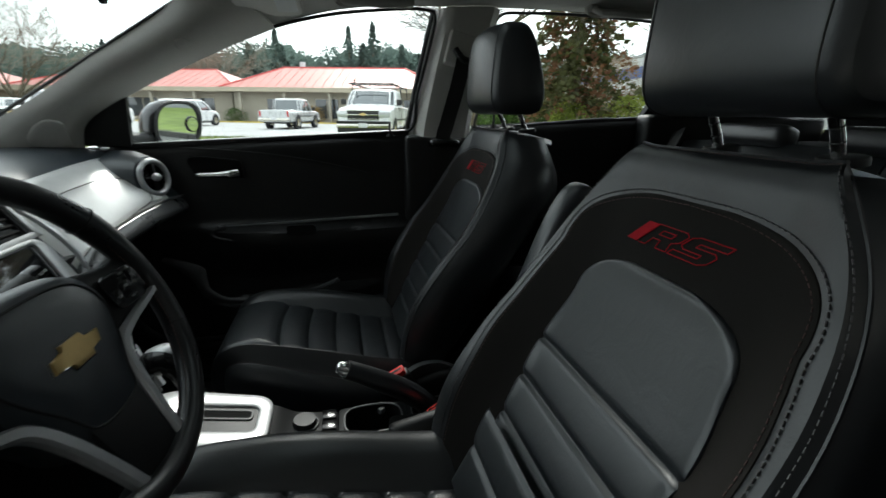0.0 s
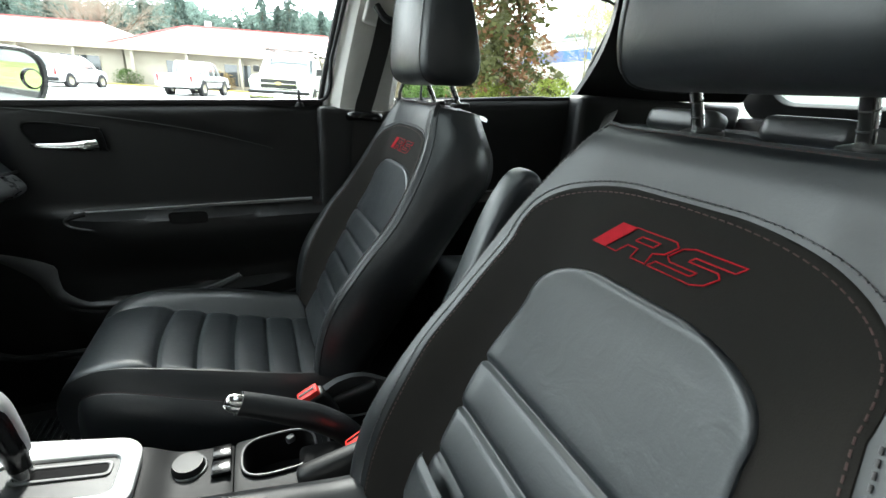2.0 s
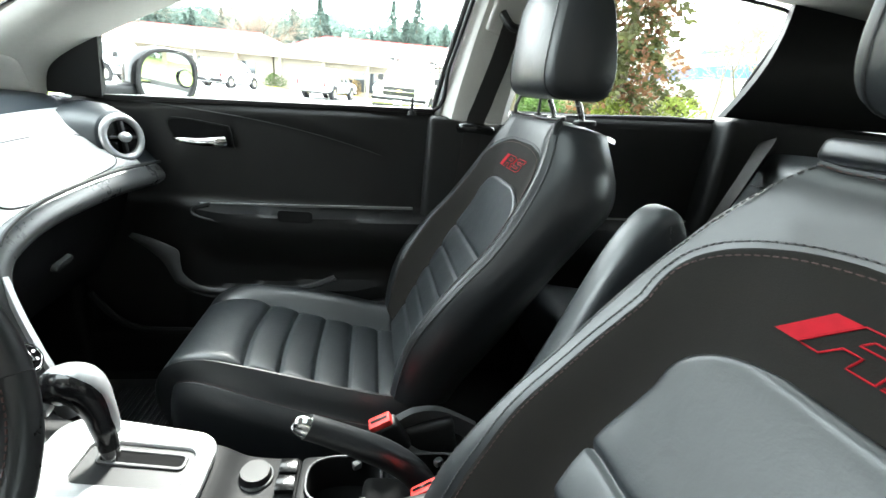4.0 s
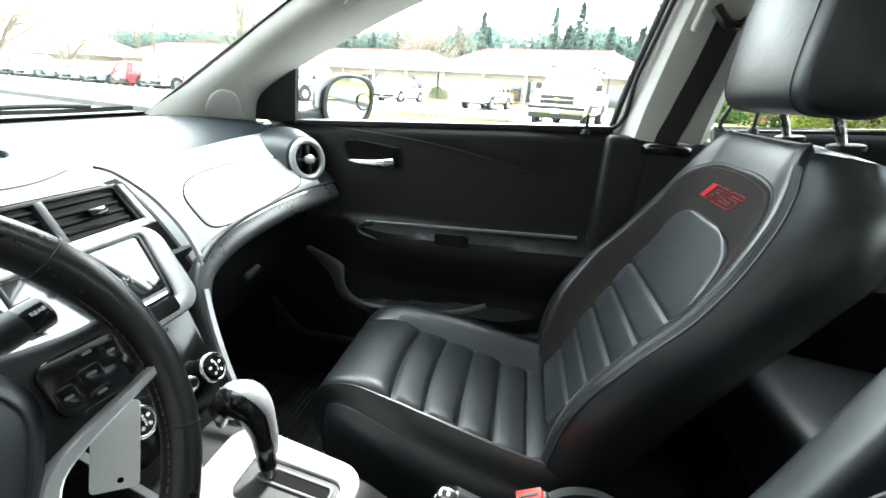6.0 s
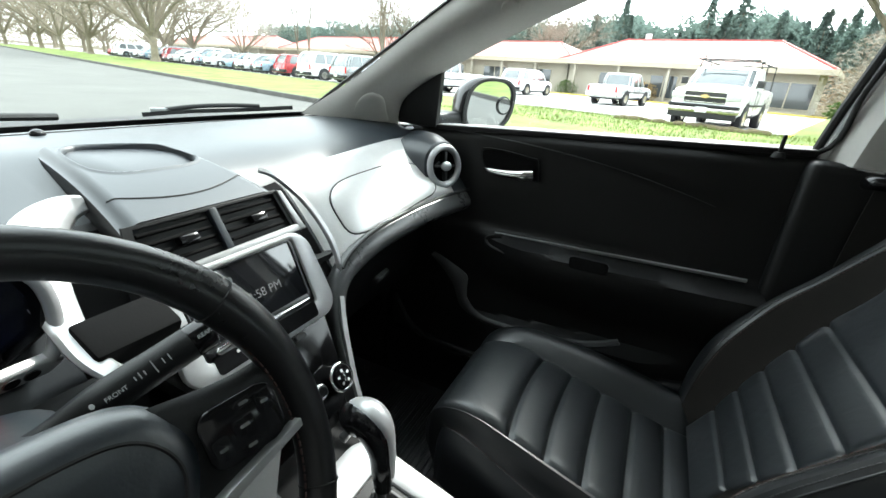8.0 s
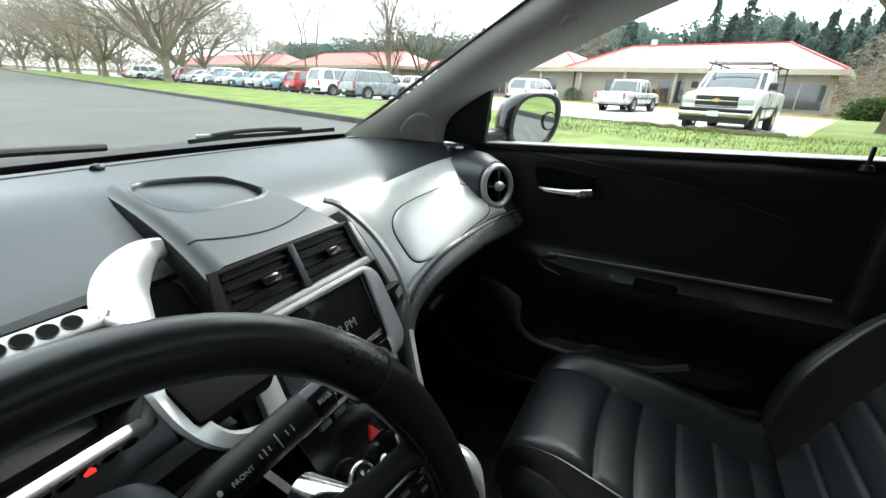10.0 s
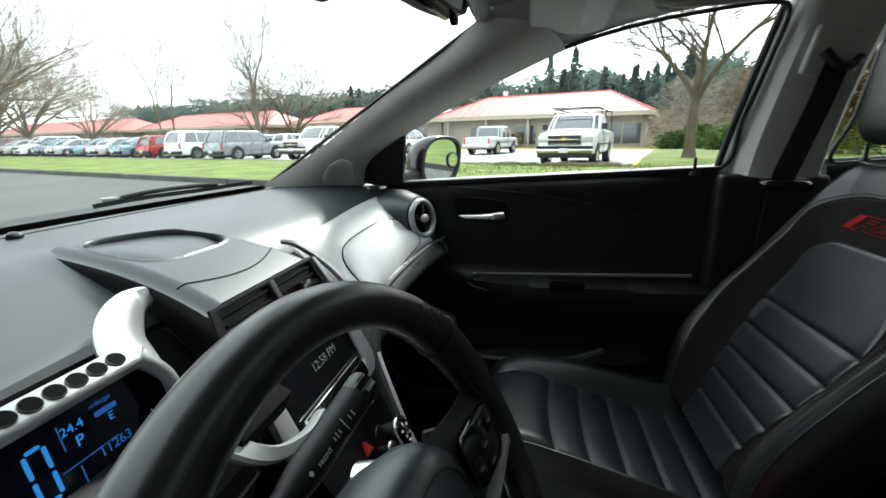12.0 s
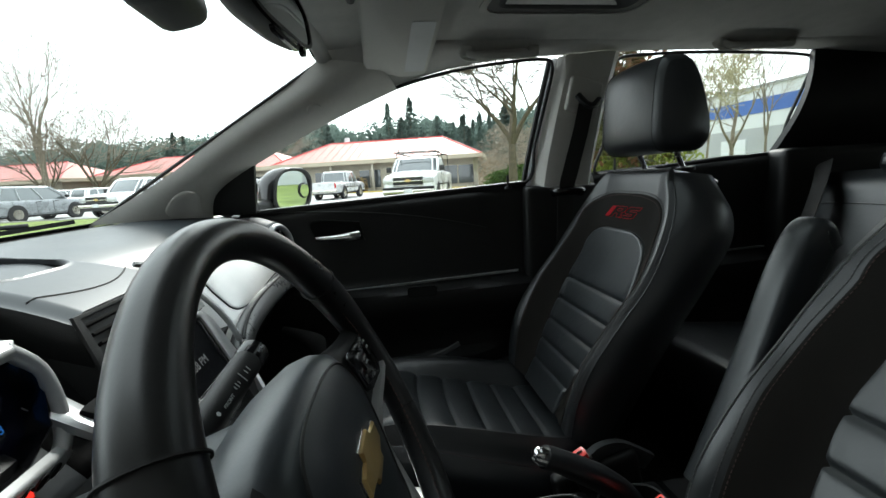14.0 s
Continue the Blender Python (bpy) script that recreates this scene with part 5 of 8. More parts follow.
def stack(x, y, d=0.0):
    return sm @ Vector((x, y, d))


outer = [(-0.098, 0.098), (-0.06, 0.100), (0.06, 0.100), (0.112, 0.098), (0.128, 0.04), (0.152, -0.055), (0.150, -0.080), (0.125, -0.112), (0.08, -0.122), (0.0, -0.124), (-0.08, -0.122), (-0.118, -0.110), (-0.135, -0.080), (-0.136, -0.055), (-0.118, 0.02), (-0.105, 0.07)]
part("stack_core", slab(outer, sm @ Matrix.Translation((0, 0, -0.05)), 0.046), PLASTIC, dash, "black centre stack body")
scr_o, scr_i = rounded(0.256, 0.146, 0.034, 6, 0.009, -0.043), rounded(0.194, 0.108, 0.008, 6, 0.006, -0.034)
bez = [(x * (1.0 - 0.55 * (y + 0.043)), y) for x, y in scr_o]
part("screen_bezel", frame_plate(bez, scr_i, sm, 0.010, 0.004), SILVER, dash, "silver screen surround")
part("screen", slab(rounded(0.196, 0.110, 0.008, 6, 0.006, -0.034), sm, 0.004), SCREEN, dash, "dark glossy touch screen")
part("button_panel", slab(rounded(0.180, 0.024, 0.006, 6, 0.006, -0.096), sm, 0.0102), GLOSS, dash, "gloss black key strip under the screen")
part("screen_border", frame_plate(rounded(0.196, 0.110, 0.008, 6, 0.006, -0.034), rounded(0.178, 0.086, 0.004, 6, 0.006, -0.026), sm, 0.006, 0.001), GLOSS, dash)
lettering("screen_clock", "12:58 PM", sm @ Matrix.Translation((0.022, -0.036, 0.0042)), 0.018, DIM_PRINT, dash, "grey clock digits", 0.0001)
part("screen_buttons", slab(rounded(0.168, 0.011, 0.004, 6, 0.008, -0.079), sm, 0.010, 0.003), CHROME, dash, "bright button strip under the screen")
for x in (-0.05, -0.03, -0.01, 0.01):
    part("button_mark", slab(rounded(0.005, 0.004, 0.001, 2, x, -0.090), sm, 0.0115), WHITE_PRINT, dash)
lettering("button_letters", "V E A Y", sm @ Matrix.Translation((-0.02, -0.097, 0.0105)), 0.007, WHITE_PRINT, dash, "", 0.0001)

# air vents above the screen
vents = part("centre_vent", slab([(-0.100, 0.090), (0.100, 0.090), (0.118, 0.034), (-0.112, 0.034)], sm @ Matrix.Translation((0, 0.004, -0.026)), 0.012), GLOSS, dash, "pair of slatted air vents")
for x0, x1 in ((-0.100, -0.004), (0.008, 0.106)):
    for k in range(4):
        y = 0.047 + k * 0.0125
        part("vent_slat", moved(box(x1 - x0 - 0.004, 0.0042, 0.020, ((x0 + x1) / 2 + 0.004 * (1 - k / 2), y, -0.008), (-14, 0, 0), 0.0016), sm), HOLLOW, vents)
    part("vent_tab", moved(box(0.026, 0.011, 0.014, ((x0 + x1) / 2 + 0.006, 0.066, 0.003), (-14, 0, 0), 0.003), sm), GLOSS, vents, "black vent tab")
part("vent_divider", moved(box(0.012, 0.066, 0.024, (0.002, 0.064, -0.006), (0, 0, 4), 0.003), sm), DASH, vents)
part("vent_frame", frame_plate([(-0.112, 0.100), (0.112, 0.100), (0.134, 0.026), (-0.126, 0.026)], [(-0.101, 0.094), (0.104, 0.094), (0.116, 0.037), (-0.110, 0.037)], sm, 0.004, 0.002), PLASTIC, vents, "black vent surround")
part("vent_sill", slab([(-0.122, 0.028), (0.132, 0.028), (0.128, 0.040), (-0.118, 0.036)], sm, 0.008, 0.003), SILVER, vents, "silver bar under the vents")
part("vent_side", slab([(0.110, 0.098), (0.119, 0.096), (0.140, 0.028), (0.126, 0.030)], sm, 0.009, 0.003), SILVER, vents, "silver edge beside the vents")

# open pockets beside the stack, painted as dark patches, each with a silver hoop
def hoop(points, width, depth, name, label, crown=0.0):
    line = spline(points, 40)
    rings = []
    for i, p in enumerate(line):
        t = (line[min(i + 1, 39)] - line[max(i - 1, 0)]).normalized()
        n = Vector((0.90, 0, 0.43))
        n = (n - t * n.dot(t)).normalized()
        s = t.cross(n)
        w = width * (1 + 0.5 * math.sin(math.pi * i / 39) - 0.55 * smooth(20, 36, i)) + crown * bell(i - 11, 8)
        rings.append([p + s * w * a + n * depth * b for a, b in ((-0.5, -0.5), (0.42, -0.5), (0.5, 0.2), (0.36, 0.5), (-0.36, 0.5), (-0.5, 0.2))])
    return part(name, loft(rings), SILVER, dash, label)


hoop([(-0.344, 0.158, 0.903), (-0.326, 0.177, 0.892), (-0.285, 0.195, 0.855), (-0.250, 0.203, 0.812), (-0.225, 0.204, 0.770), (-0.208, 0.195, 0.728), (-0.200, 0.175, 0.700)], 0.007, 0.008, "pocket_trim", "silver hoop round the open pocket")
hoop([(-0.365, -0.085, 0.897), (-0.362, -0.112, 0.893), (-0.338, -0.148, 0.878), (-0.300, -0.168, 0.852), (-0.250, -0.178, 0.822), (-0.205, -0.182, 0.797), (-0.170, -0.170, 0.782), (-0.155, -0.135, 0.777), (-0.158, -0.095, 0.777)], 0.016, 0.012, "pocket_trim", "silver hoop round the open pocket", 0.032)
# near-black patches on the dash surface: the pockets' shade is put into colour
part("pocket_well", patch(0.132, 0.196, 0.60, 0.94, 0.004, 0.0, 14), HOLLOW, dash, "dark patch painted as the shade of an open pocket")
part("pocket_well", patch(-0.174, -0.085, 0.565, 0.97, 0.004, 0.0, 14), HOLLOW, dash, "dark patch painted as the shade of an open pocket")
part("pocket_ledge", box(0.05, 0.085, 0.03, (-0.215, -0.140, 0.800), (0, 25, 0), 0.006), HOLLOW, dash, "moulded pocket step coloured dark for the pocket's shade")

# climate panel
hm2 = plane_at((-0.158, 0.018, 0.628), (0, 1, 0), (-0.50, 0, 0.866))
climate = thing("climate_panel", "gloss black climate panel with chrome ringed knobs", "control panel", (-0.16, 0.02, 0.55))
part("panel_face", slab([(-0.095, 0.075), (0.118, 0.075), (0.098, -0.02), (0.078, -0.075), (-0.070, -0.075), (-0.088, -0.02)], hm2 @ Matrix.Translation((0, 0, -0.02)), 0.022, 0.004), GLOSS, climate)


def knob(x, y, r, label):
    k = part("knob", disc(r, r * 0.86, 0.022, hm2 @ Matrix.Translation((x, y, 0.012)), 28), GLOSS, climate, label)
    rr = [[hm2 @ Vector((x + (r + 0.0035 * math.cos(b)) * math.cos(a), y + (r + 0.0035 * math.cos(b)) * math.sin(a), 0.020 + 0.0035 * math.sin(b))) for b in (2 * math.pi * j / 10 for j in range(10))] for a in (2 * math.pi * i / 32 for i in range(33))]
    part("knob_ring", loft(rr, True, (False, False)), CHROME, k)
    cap = part("knob_cap", disc(r * 0.80, r * 0.78, 0.004, hm2 @ Matrix.Translation((x, y, 0.024)), 20), GLOSS, k)
    if r > 0.015:
        for a in range(5):
            part("knob_mark", slab(rounded(0.005, 0.004, 0.001, 2), hm2 @ Matrix.Translation((x, y, 0.026)) @ pose(0, 0, 0, 0, 0, 72 * a + 18) @ Matrix.Translation((r * 0.5, 0, 0)), 0.0006), WHITE_PRINT, k)
        part("knob_bar", slab(rounded(0.004, r * 0.8, 0.0015, 2), hm2 @ Matrix.Translation((x, y, 0.026)), 0.004, 0.001), CHROME, k)



knob(0.076, -0.026, 0.021, "chrome ringed temperature knob")
knob(-0.055, -0.018, 0.019, "chrome ringed fan knob")
knob(0.031, -0.023, 0.009, "small chrome knob")
knob(-0.012, -0.030, 0.009, "small chrome knob")
part("hazard_button", slab([(-0.010, -0.008), (0.010, -0.008), (0.0, 0.010)], hm2 @ Matrix.Translation((0.004, 0.008, 0.002)), 0.005, 0.001), RED_PLASTIC, climate, "red hazard triangle")
for i in range(5):
    part("button", slab(rounded(0.020, 0.009, 0.003, 3, -0.055 + 0.027 * i, 0.062), hm2 @ Matrix.Translation((0, 0, 0.002)), 0.004, 0.0015), GREY_PLASTIC, climate)
for s, pts in ((1, [(-0.196, 0.180, 0.700), (-0.165, 0.152, 0.650), (-0.128, 0.128, 0.585), (-0.085, 0.108, 0.515)]), (-1, [(-0.196, -0.130, 0.700), (-0.165, -0.108, 0.650), (-0.128, -0.085, 0.585), (-0.085, -0.062, 0.515)])):
    part("side_rail", ribbon(spline(pts, 16), 0.008, 0.010, (0.3, 1, 0)), SILVER, climate, "silver rail beside the panel")
part("panel_core", box(0.12, 0.17, 0.22, (-0.235, 0.02, 0.575), (0, -30, 0), 0.02), PLASTIC, climate)

# instrument cluster
cluster = thing("instrument_cluster", "silver framed instrument cluster with a blue lit display", "instrument cluster", (-0.28, -0.33, 0.75))
im = plane_at((-0.262, -0.318, 0.847), (0, 1, 0), (-0.20, 0, 0.98))


def cl(x, y, d=0.0):
    return im @ Vector((x, y, d))


face = [(-0.135, -0.030), (-0.12, -0.048), (0.085, -0.046), (0.118, -0.030), (0.128, 0.0), (0.118, 0.026), (0.098, 0.034), (-0.12, 0.034), (-0.135, 0.020)]
part("display", slab(face, im @ Matrix.Translation((0, 0, -0.012)), 0.006), LCD, cluster, "deep blue display")
rings = []
for d, k, dy in ((-0.050, 0.90, 0.0), (-0.030, 1.04, 0.002), (0.0, 1.10, 0.004), (0.010, 1.08, 0.004), (0.012, 1.02, 0.002), (-0.008, 0.99, 0.0)):
    rings.append([im @ Vector((x * k + (1 - k) * 0.0, y * k * (1.12 if y > 0 else 1.08) + dy, d)) for x, y in face])
part("cluster_hood", loft(rings, True, (True, False)), GLOSS, cluster, "black rim of the display")


def holed_strip(x0, x1, y0, y1, tilt, count, name, label):
    """A silver strip with a row of dark discs that imitate shaded round holes."""
    m = im @ Matrix.Translation((0, (y0 + y1) / 2, 0.006)) @ pose(0, 0, 0, tilt, 0, 0)
    h = (y1 - y0) / 2
    s = part(name, slab([(x0, -h), (x1 - 0.012, -h), (x1, 0.0), (x1 - 0.016, h), (x0, h)], m, 0.010, 0.004, 3), SILVER, cluster, label)
    for i in range(count):
        x = x1 - 0.027 - 0.0152 * i
        # flat near-black disc: the shade inside the hole is its colour
        part("hole", disc(0.0062, 0.0062, 0.003, m @ Matrix.Translation((x, 0, 0.0100)), 24), HOLLOW, s)
        rr = [[m @ Vector((x + (0.0062 + 0.0007 * math.cos(b)) * math.cos(a), (0.0062 + 0.0007 * math.cos(b)) * math.sin(a), 0.0108 + 0.0007 * math.sin(b))) for b in (2 * math.pi * j / 6 for j in range(6))] for a in (2 * math.pi * k / 24 for k in range(25))]
        part("hole_rim", loft(rr, True, (False, False)), GREY_PLASTIC, s)
    return m


holed_strip(-0.14, 0.125, 0.032, 0.054, -48, 8, "upper_trim", "silver trim with round lamp holes painted as dark discs")
low_m = holed_strip(-0.14, 0.130, -0.070, -0.046, 40, 7, "lower_trim", "silver trim with round lamp holes painted as dark discs")
part("end_trim", tube(spline([cl(0.112, 0.046, 0.010), cl(0.132, 0.020, 0.012), cl(0.136, -0.012, 0.012), cl(0.128, -0.045, 0.012), cl(0.116, -0.060, 0.010)], 16), 0.007, 10), SILVER, cluster, "silver end of the frame")
part("warning_lamp", disc(0.0055, 0.004, 0.004, low_m @ Matrix.Translation((0.130 - 0.027 - 0.0152 * 2, 0, 0.0125)), 3), RED_LAMP, cluster, "lit red warning lamp")
part("cluster_foot", box(0.10, 0.22, 0.06, (-0.30, -0.33, 0.80), (0, 20, 0), 0.02), PLASTIC, cluster)


def digit_seg(chars, x, y, size, mat_, name="display_digits"):
    lettering(name, chars, im @ Matrix.Translation((x, y, -0.0056)), size, mat_, cluster, "lit blue characters", 0.0001)


# the large speed digit is made of bars
bars = bmesh.new()
for bx, by, w, h in ((0.0315, 0.0065, 0.0030, 0.017), (0.0440, 0.0065, 0.0030, 0.017), (0.0315, -0.0135, 0.0030, 0.017), (0.0440, -0.0135, 0.0030, 0.017), (0.03775, 0.0165, 0.0095, 0.0030), (0.03775, -0.0235, 0.0095, 0.0030)):
    slab(rounded(w, h, 0.0012, 2, bx, by), im @ Matrix.Translation((0, 0, -0.0058)), 0.0004, bm=bars)
part("speed_digit", bars, LCD_LIT, cluster, "large lit blue digit")
digit_seg("24.4", 0.064, 0.0150, 0.0098, LCD_LIT)
digit_seg("P", 0.066, 0.0030, 0.0125, LCD_LIT)
digit_seg("E", 0.092, 0.0060, 0.0090, LCD_LIT)
digit_seg("11263", 0.088, -0.0160, 0.0110, LCD_DIM)
digit_seg("miles/gal", 0.088, 0.0215, 0.0050, LCD_DIM)
for bx, by, w, h in ((0.090, 0.0135, 0.018, 0.0042), (0.072, -0.030, 0.010, 0.003), (0.070, -0.0115, 0.044, 0.0007), (0.055, 0.012, 0.0007, 0.02), (0.060, -0.022, 0.0007, 0.016)):
    part("display_bar", slab(rounded(w, h, min(w, h) * 0.3, 2, bx, by), im @ Matrix.Translation((0, 0, -0.0058)), 0.0004), LCD_DIM, cluster)
dial = [[im @ Vector((-0.075 + r * math.cos(a), -0.004 + r * math.sin(a), d)) for a in (2 * math.pi * k / 40 for k in range(40))] for d, r in ((-0.02, 0.052), (0.012, 0.056), (0.016, 0.053), (0.010, 0.049), (-0.004, 0.047))]
part("rev_counter_rim", loft(dial, True, (False, False)), SILVER, cluster, "round silver rev counter rim")
part("rev_counter_face", slab(oval(0.096, 0.096, 36, 2, -0.075, -0.004), im @ Matrix.Translation((0, 0, -0.005)), 0.002), GLOSS, cluster, "black rev counter face")

# sun sensor and dash-top seam
sensor = thing("sun_sensor", "small black sensor dome on the dashboard top", "sensor", (-0.69, 0.017, 0.92))
part("dome", ball(0.011, Matrix.Translation((-0.69, 0.017, 0.931)) @ Matrix.Diagonal((1, 1, 0.8, 1))), GLOSS, sensor)
part("sensor_base", disc(0.026, 0.022, 0.004, Matrix.Translation((-0.69, 0.017, 0.926)), 28), DASH, sensor)
seam = [dash_at(y, 0.17) + Vector((0, 0, 0.0006)) for y in steps(-0.6, 0.6, 40)]
part("dash_seam", tube(seam, 0.0014, 5), GASKET, dash)

# ---------------------------------------------------------------- steering wheel
WC, WA, WY = Vector((0.023, -0.317, 0.832)), radians(26), 0.07
wu = Vector((math.sin(WY), math.cos(WY), 0))
wv = Vector((-math.sin(WA) * math.cos(WY), math.sin(WA) * math.sin(WY), math.cos(WA)))
ww = wu.cross(wv)
WM = Matrix.Translation(WC) @ Matrix((wu, wv, ww)).transposed().to_4x4()
RIM = 0.1665


def wheel(u, v, d=0.0):
    return WM @ Vector((u, v, d))


sw = thing("steering_wheel", "black leather steering wheel with silver spokes and gold badge", "steering wheel", WC)
grip = []
radii = []
for i in range(120):
    a = 2 * math.pi * i / 120
    grip.append(wheel(RIM * math.cos(a), RIM * math.sin(a) * (1.0 if math.sin(a) > 0 else 0.985)))
    bulge = bell(((math.degrees(a) - 32 + 180) % 360) - 180, 18) + bell(((math.degrees(a) - 148 + 180) % 360) - 180, 18)
    radii.append(0.0142 + 0.0022 * bulge)
part("rim", tube(grip, radii, 24, True), RIM_LEATHER, sw, "black leather rim")
for deg in (36, 144, -22, 202):
    a = radians(deg)
    c, t = wheel(RIM * math.cos(a), RIM * math.sin(a)), (wu * -math.sin(a) + wv * math.cos(a))
    o = (wu * math.cos(a) + wv * math.sin(a))
    part("rim_seam", tube([c + (o * math.cos(b) + ww * math.sin(b)) * (0.0172 if deg > 0 else 0.0145) for b in (2 * math.pi * k / 24 for k in range(24))], 0.0008, 5, True), GASKET, sw)
for lo, hi in ((-76, 30), (150, 256)):
    line = []
    for k in range(60):
        a = radians(lo + (hi - lo) * k / 59)
        r = RIM - 0.0148
        line.append(wheel(r * math.cos(a), r * math.sin(a), 0.004))
    part("rim_stitching", stitches(line, 0.004, 0.0022, 0.0009), DULL_THREAD, sw, "maroon thread inside the rim")
hub = [(-0.098, 0.030), (-0.080, 0.062), (-0.04, 0.074), (0.04, 0.074), (0.080, 0.062), (0.098, 0.030), (0.088, -0.005), (0.060, -0.050), (0.036, -0.085), (-0.036, -0.085), (-0.060, -0.050), (-0.088, -0.005)]
hub = [(p.x, p.y) for p in spline([(x, y, 0) for x, y in hub], 72, True)]
rings = [[wheel(x * k, y * k - 0.010, d) for x, y in hub] for d, k in ((-0.070, 0.72), (-0.056, 0.92), (-0.032, 1.0), (-0.018, 0.99), (-0.006, 0.93), (0.001, 0.80), (0.004, 0.55), (0.006, 0.25))]
part("airbag_cover", loft(rings), DASH, sw, "black grained airbag cover")
groove = [wheel(x * 0.80, y * 0.80 - 0.010, 0.0012) for x, y in hub]
part("cover_seam", tube(groove, 0.0013, 5, True), GASKET, sw)
# a plain bow-shaped badge
badge = [(-0.034, -0.006), (-0.013, -0.006), (-0.013, -0.013), (0.015, -0.013), (0.013, -0.006), (0.030, -0.006), (0.036, 0.006), (0.015, 0.006), (0.015, 0.013), (-0.013, 0.013), (-0.013, 0.006), (-0.030, 0.006)]
part("badge", slab(badge, WM @ Matrix.Translation((0, -0.010, 0.0045)), 0.005, 0.0015), GOLD, sw, "plain gold badge")
part("badge_edge", slab([(x * 1.08, y * 1.14) for x, y in badge], WM @ Matrix.Translation((0, -0.010, 0.0035)), 0.0035, 0.001), CHROME, sw)
for s in (1, -1):
    rings = []
    for k in range(14):
        e = k / 13
        u = (0.070 + 0.088 * e) * s
        top, low = 0.052 - 0.016 * e + 0.010 * e ** 4, -0.034 + 0.020 * e
        d0, d1 = -0.014 + 0.014 * e, -0.034 + 0.018 * e
        rings.append([wheel(u, top, d1 * 0.5), wheel(u, top - 0.004, d0), wheel(u, top - 0.012, d0 + 0.004), wheel(u, low + 0.012, d0 + 0.004), wheel(u, low + 0.004, d0), wheel(u, low, d1 * 0.5), wheel(u, low + 0.01, d1), wheel(u, top - 0.01, d1)])
    part("spoke", loft(rings), PLASTIC, sw, "black spoke")
    pm = plane_at(wheel(0.120, 0.012, 0.0004), wu + ww * 0.16, wv) if s > 0 else plane_at(wheel(-0.120, 0.012, 0.0004), wu - ww * 0.16, wv)
    pad = part("button_pad", slab(rounded(0.052, 0.042, 0.010), pm, 0.003, 0.0015), GLOSS, sw, "gloss black button pad")
    for bx, by, w, h in ((0.0, 0.0, 0.015, 0.012), (-0.017, -0.007, 0.012, 0.016), (0.017, 0.008, 0.012, 0.016), (0.004, 0.0145, 0.014, 0.006), (0.0, -0.0145, 0.014, 0.006)):
        part("button", slab(rounded(w, h, 0.003, 3, bx, by), pm @ Matrix.Translation((0, 0, 0.003)), 0.0014, 0.0006), GLOSS, pad)
        part("button_mark", slab(rounded(w * 0.45, 0.0022, 0.0008, 2, bx, by), pm @ Matrix.Translation((0, 0, 0.0044)), 0.0003), DIM_PRINT, pad)
    leg = spline([wheel(0.156 * s, -0.010, 0.004), wheel(0.130 * s, -0.017, 0.0), wheel(0.098 * s, -0.026, -0.006), wheel(0.073 * s, -0.038, -0.008), wheel(0.058 * s, -0.066, -0.006), wheel(0.046 * s, -0.110, -0.003), wheel(0.038 * s, -0.154, 0.0)], 24)
    trim = []
    for i, p in enumerate(leg):
        t = (leg[min(i + 1, 23)] - leg[max(i - 1, 0)]).normalized()
        c = t.cross(ww).normalized()
        w = 0.0045 + 0.0030 * smooth(2, 16, i)
        trim.append([p + c * w * x + ww * 0.005 * d for x, d in ((-1, -1), (1, -1), (1, 0.4), (0.6, 1), (-0.6, 1), (-1, 0.4))])
    part("spoke_trim", loft(trim), SILVER, sw, "silver lower spoke trim")
part("lower_spoke", slab([(-0.040, -0.07), (0.040, -0.07), (0.034, -0.155), (-0.034, -0.155)], WM @ Matrix.Translation((0, 0, -0.012)), 0.012, 0.003), PLASTIC, sw, "black lower spoke")

column = thing("steering_column", "black plastic steering column shroud", "steering column", (-0.15, -0.317, 0.75))
cx = -ww
rings = []
for k in range(10):
    e = k / 9
    c = WC + cx * (0.072 + 0.17 * e) + Vector((0, 0, -0.005))
    rings.append([c + wu * (0.072 + 0.02 * e) * math.copysign(abs(math.cos(a)) ** 0.6, math.cos(a)) + wv * (0.052 + 0.01 * e) * math.copysign(abs(math.sin(a)) ** 0.6, math.sin(a)) for a in (2 * math.pi * j / 32 for j in range(32))])
part("shroud", loft(rings), DASH, column, "black grained column shroud")


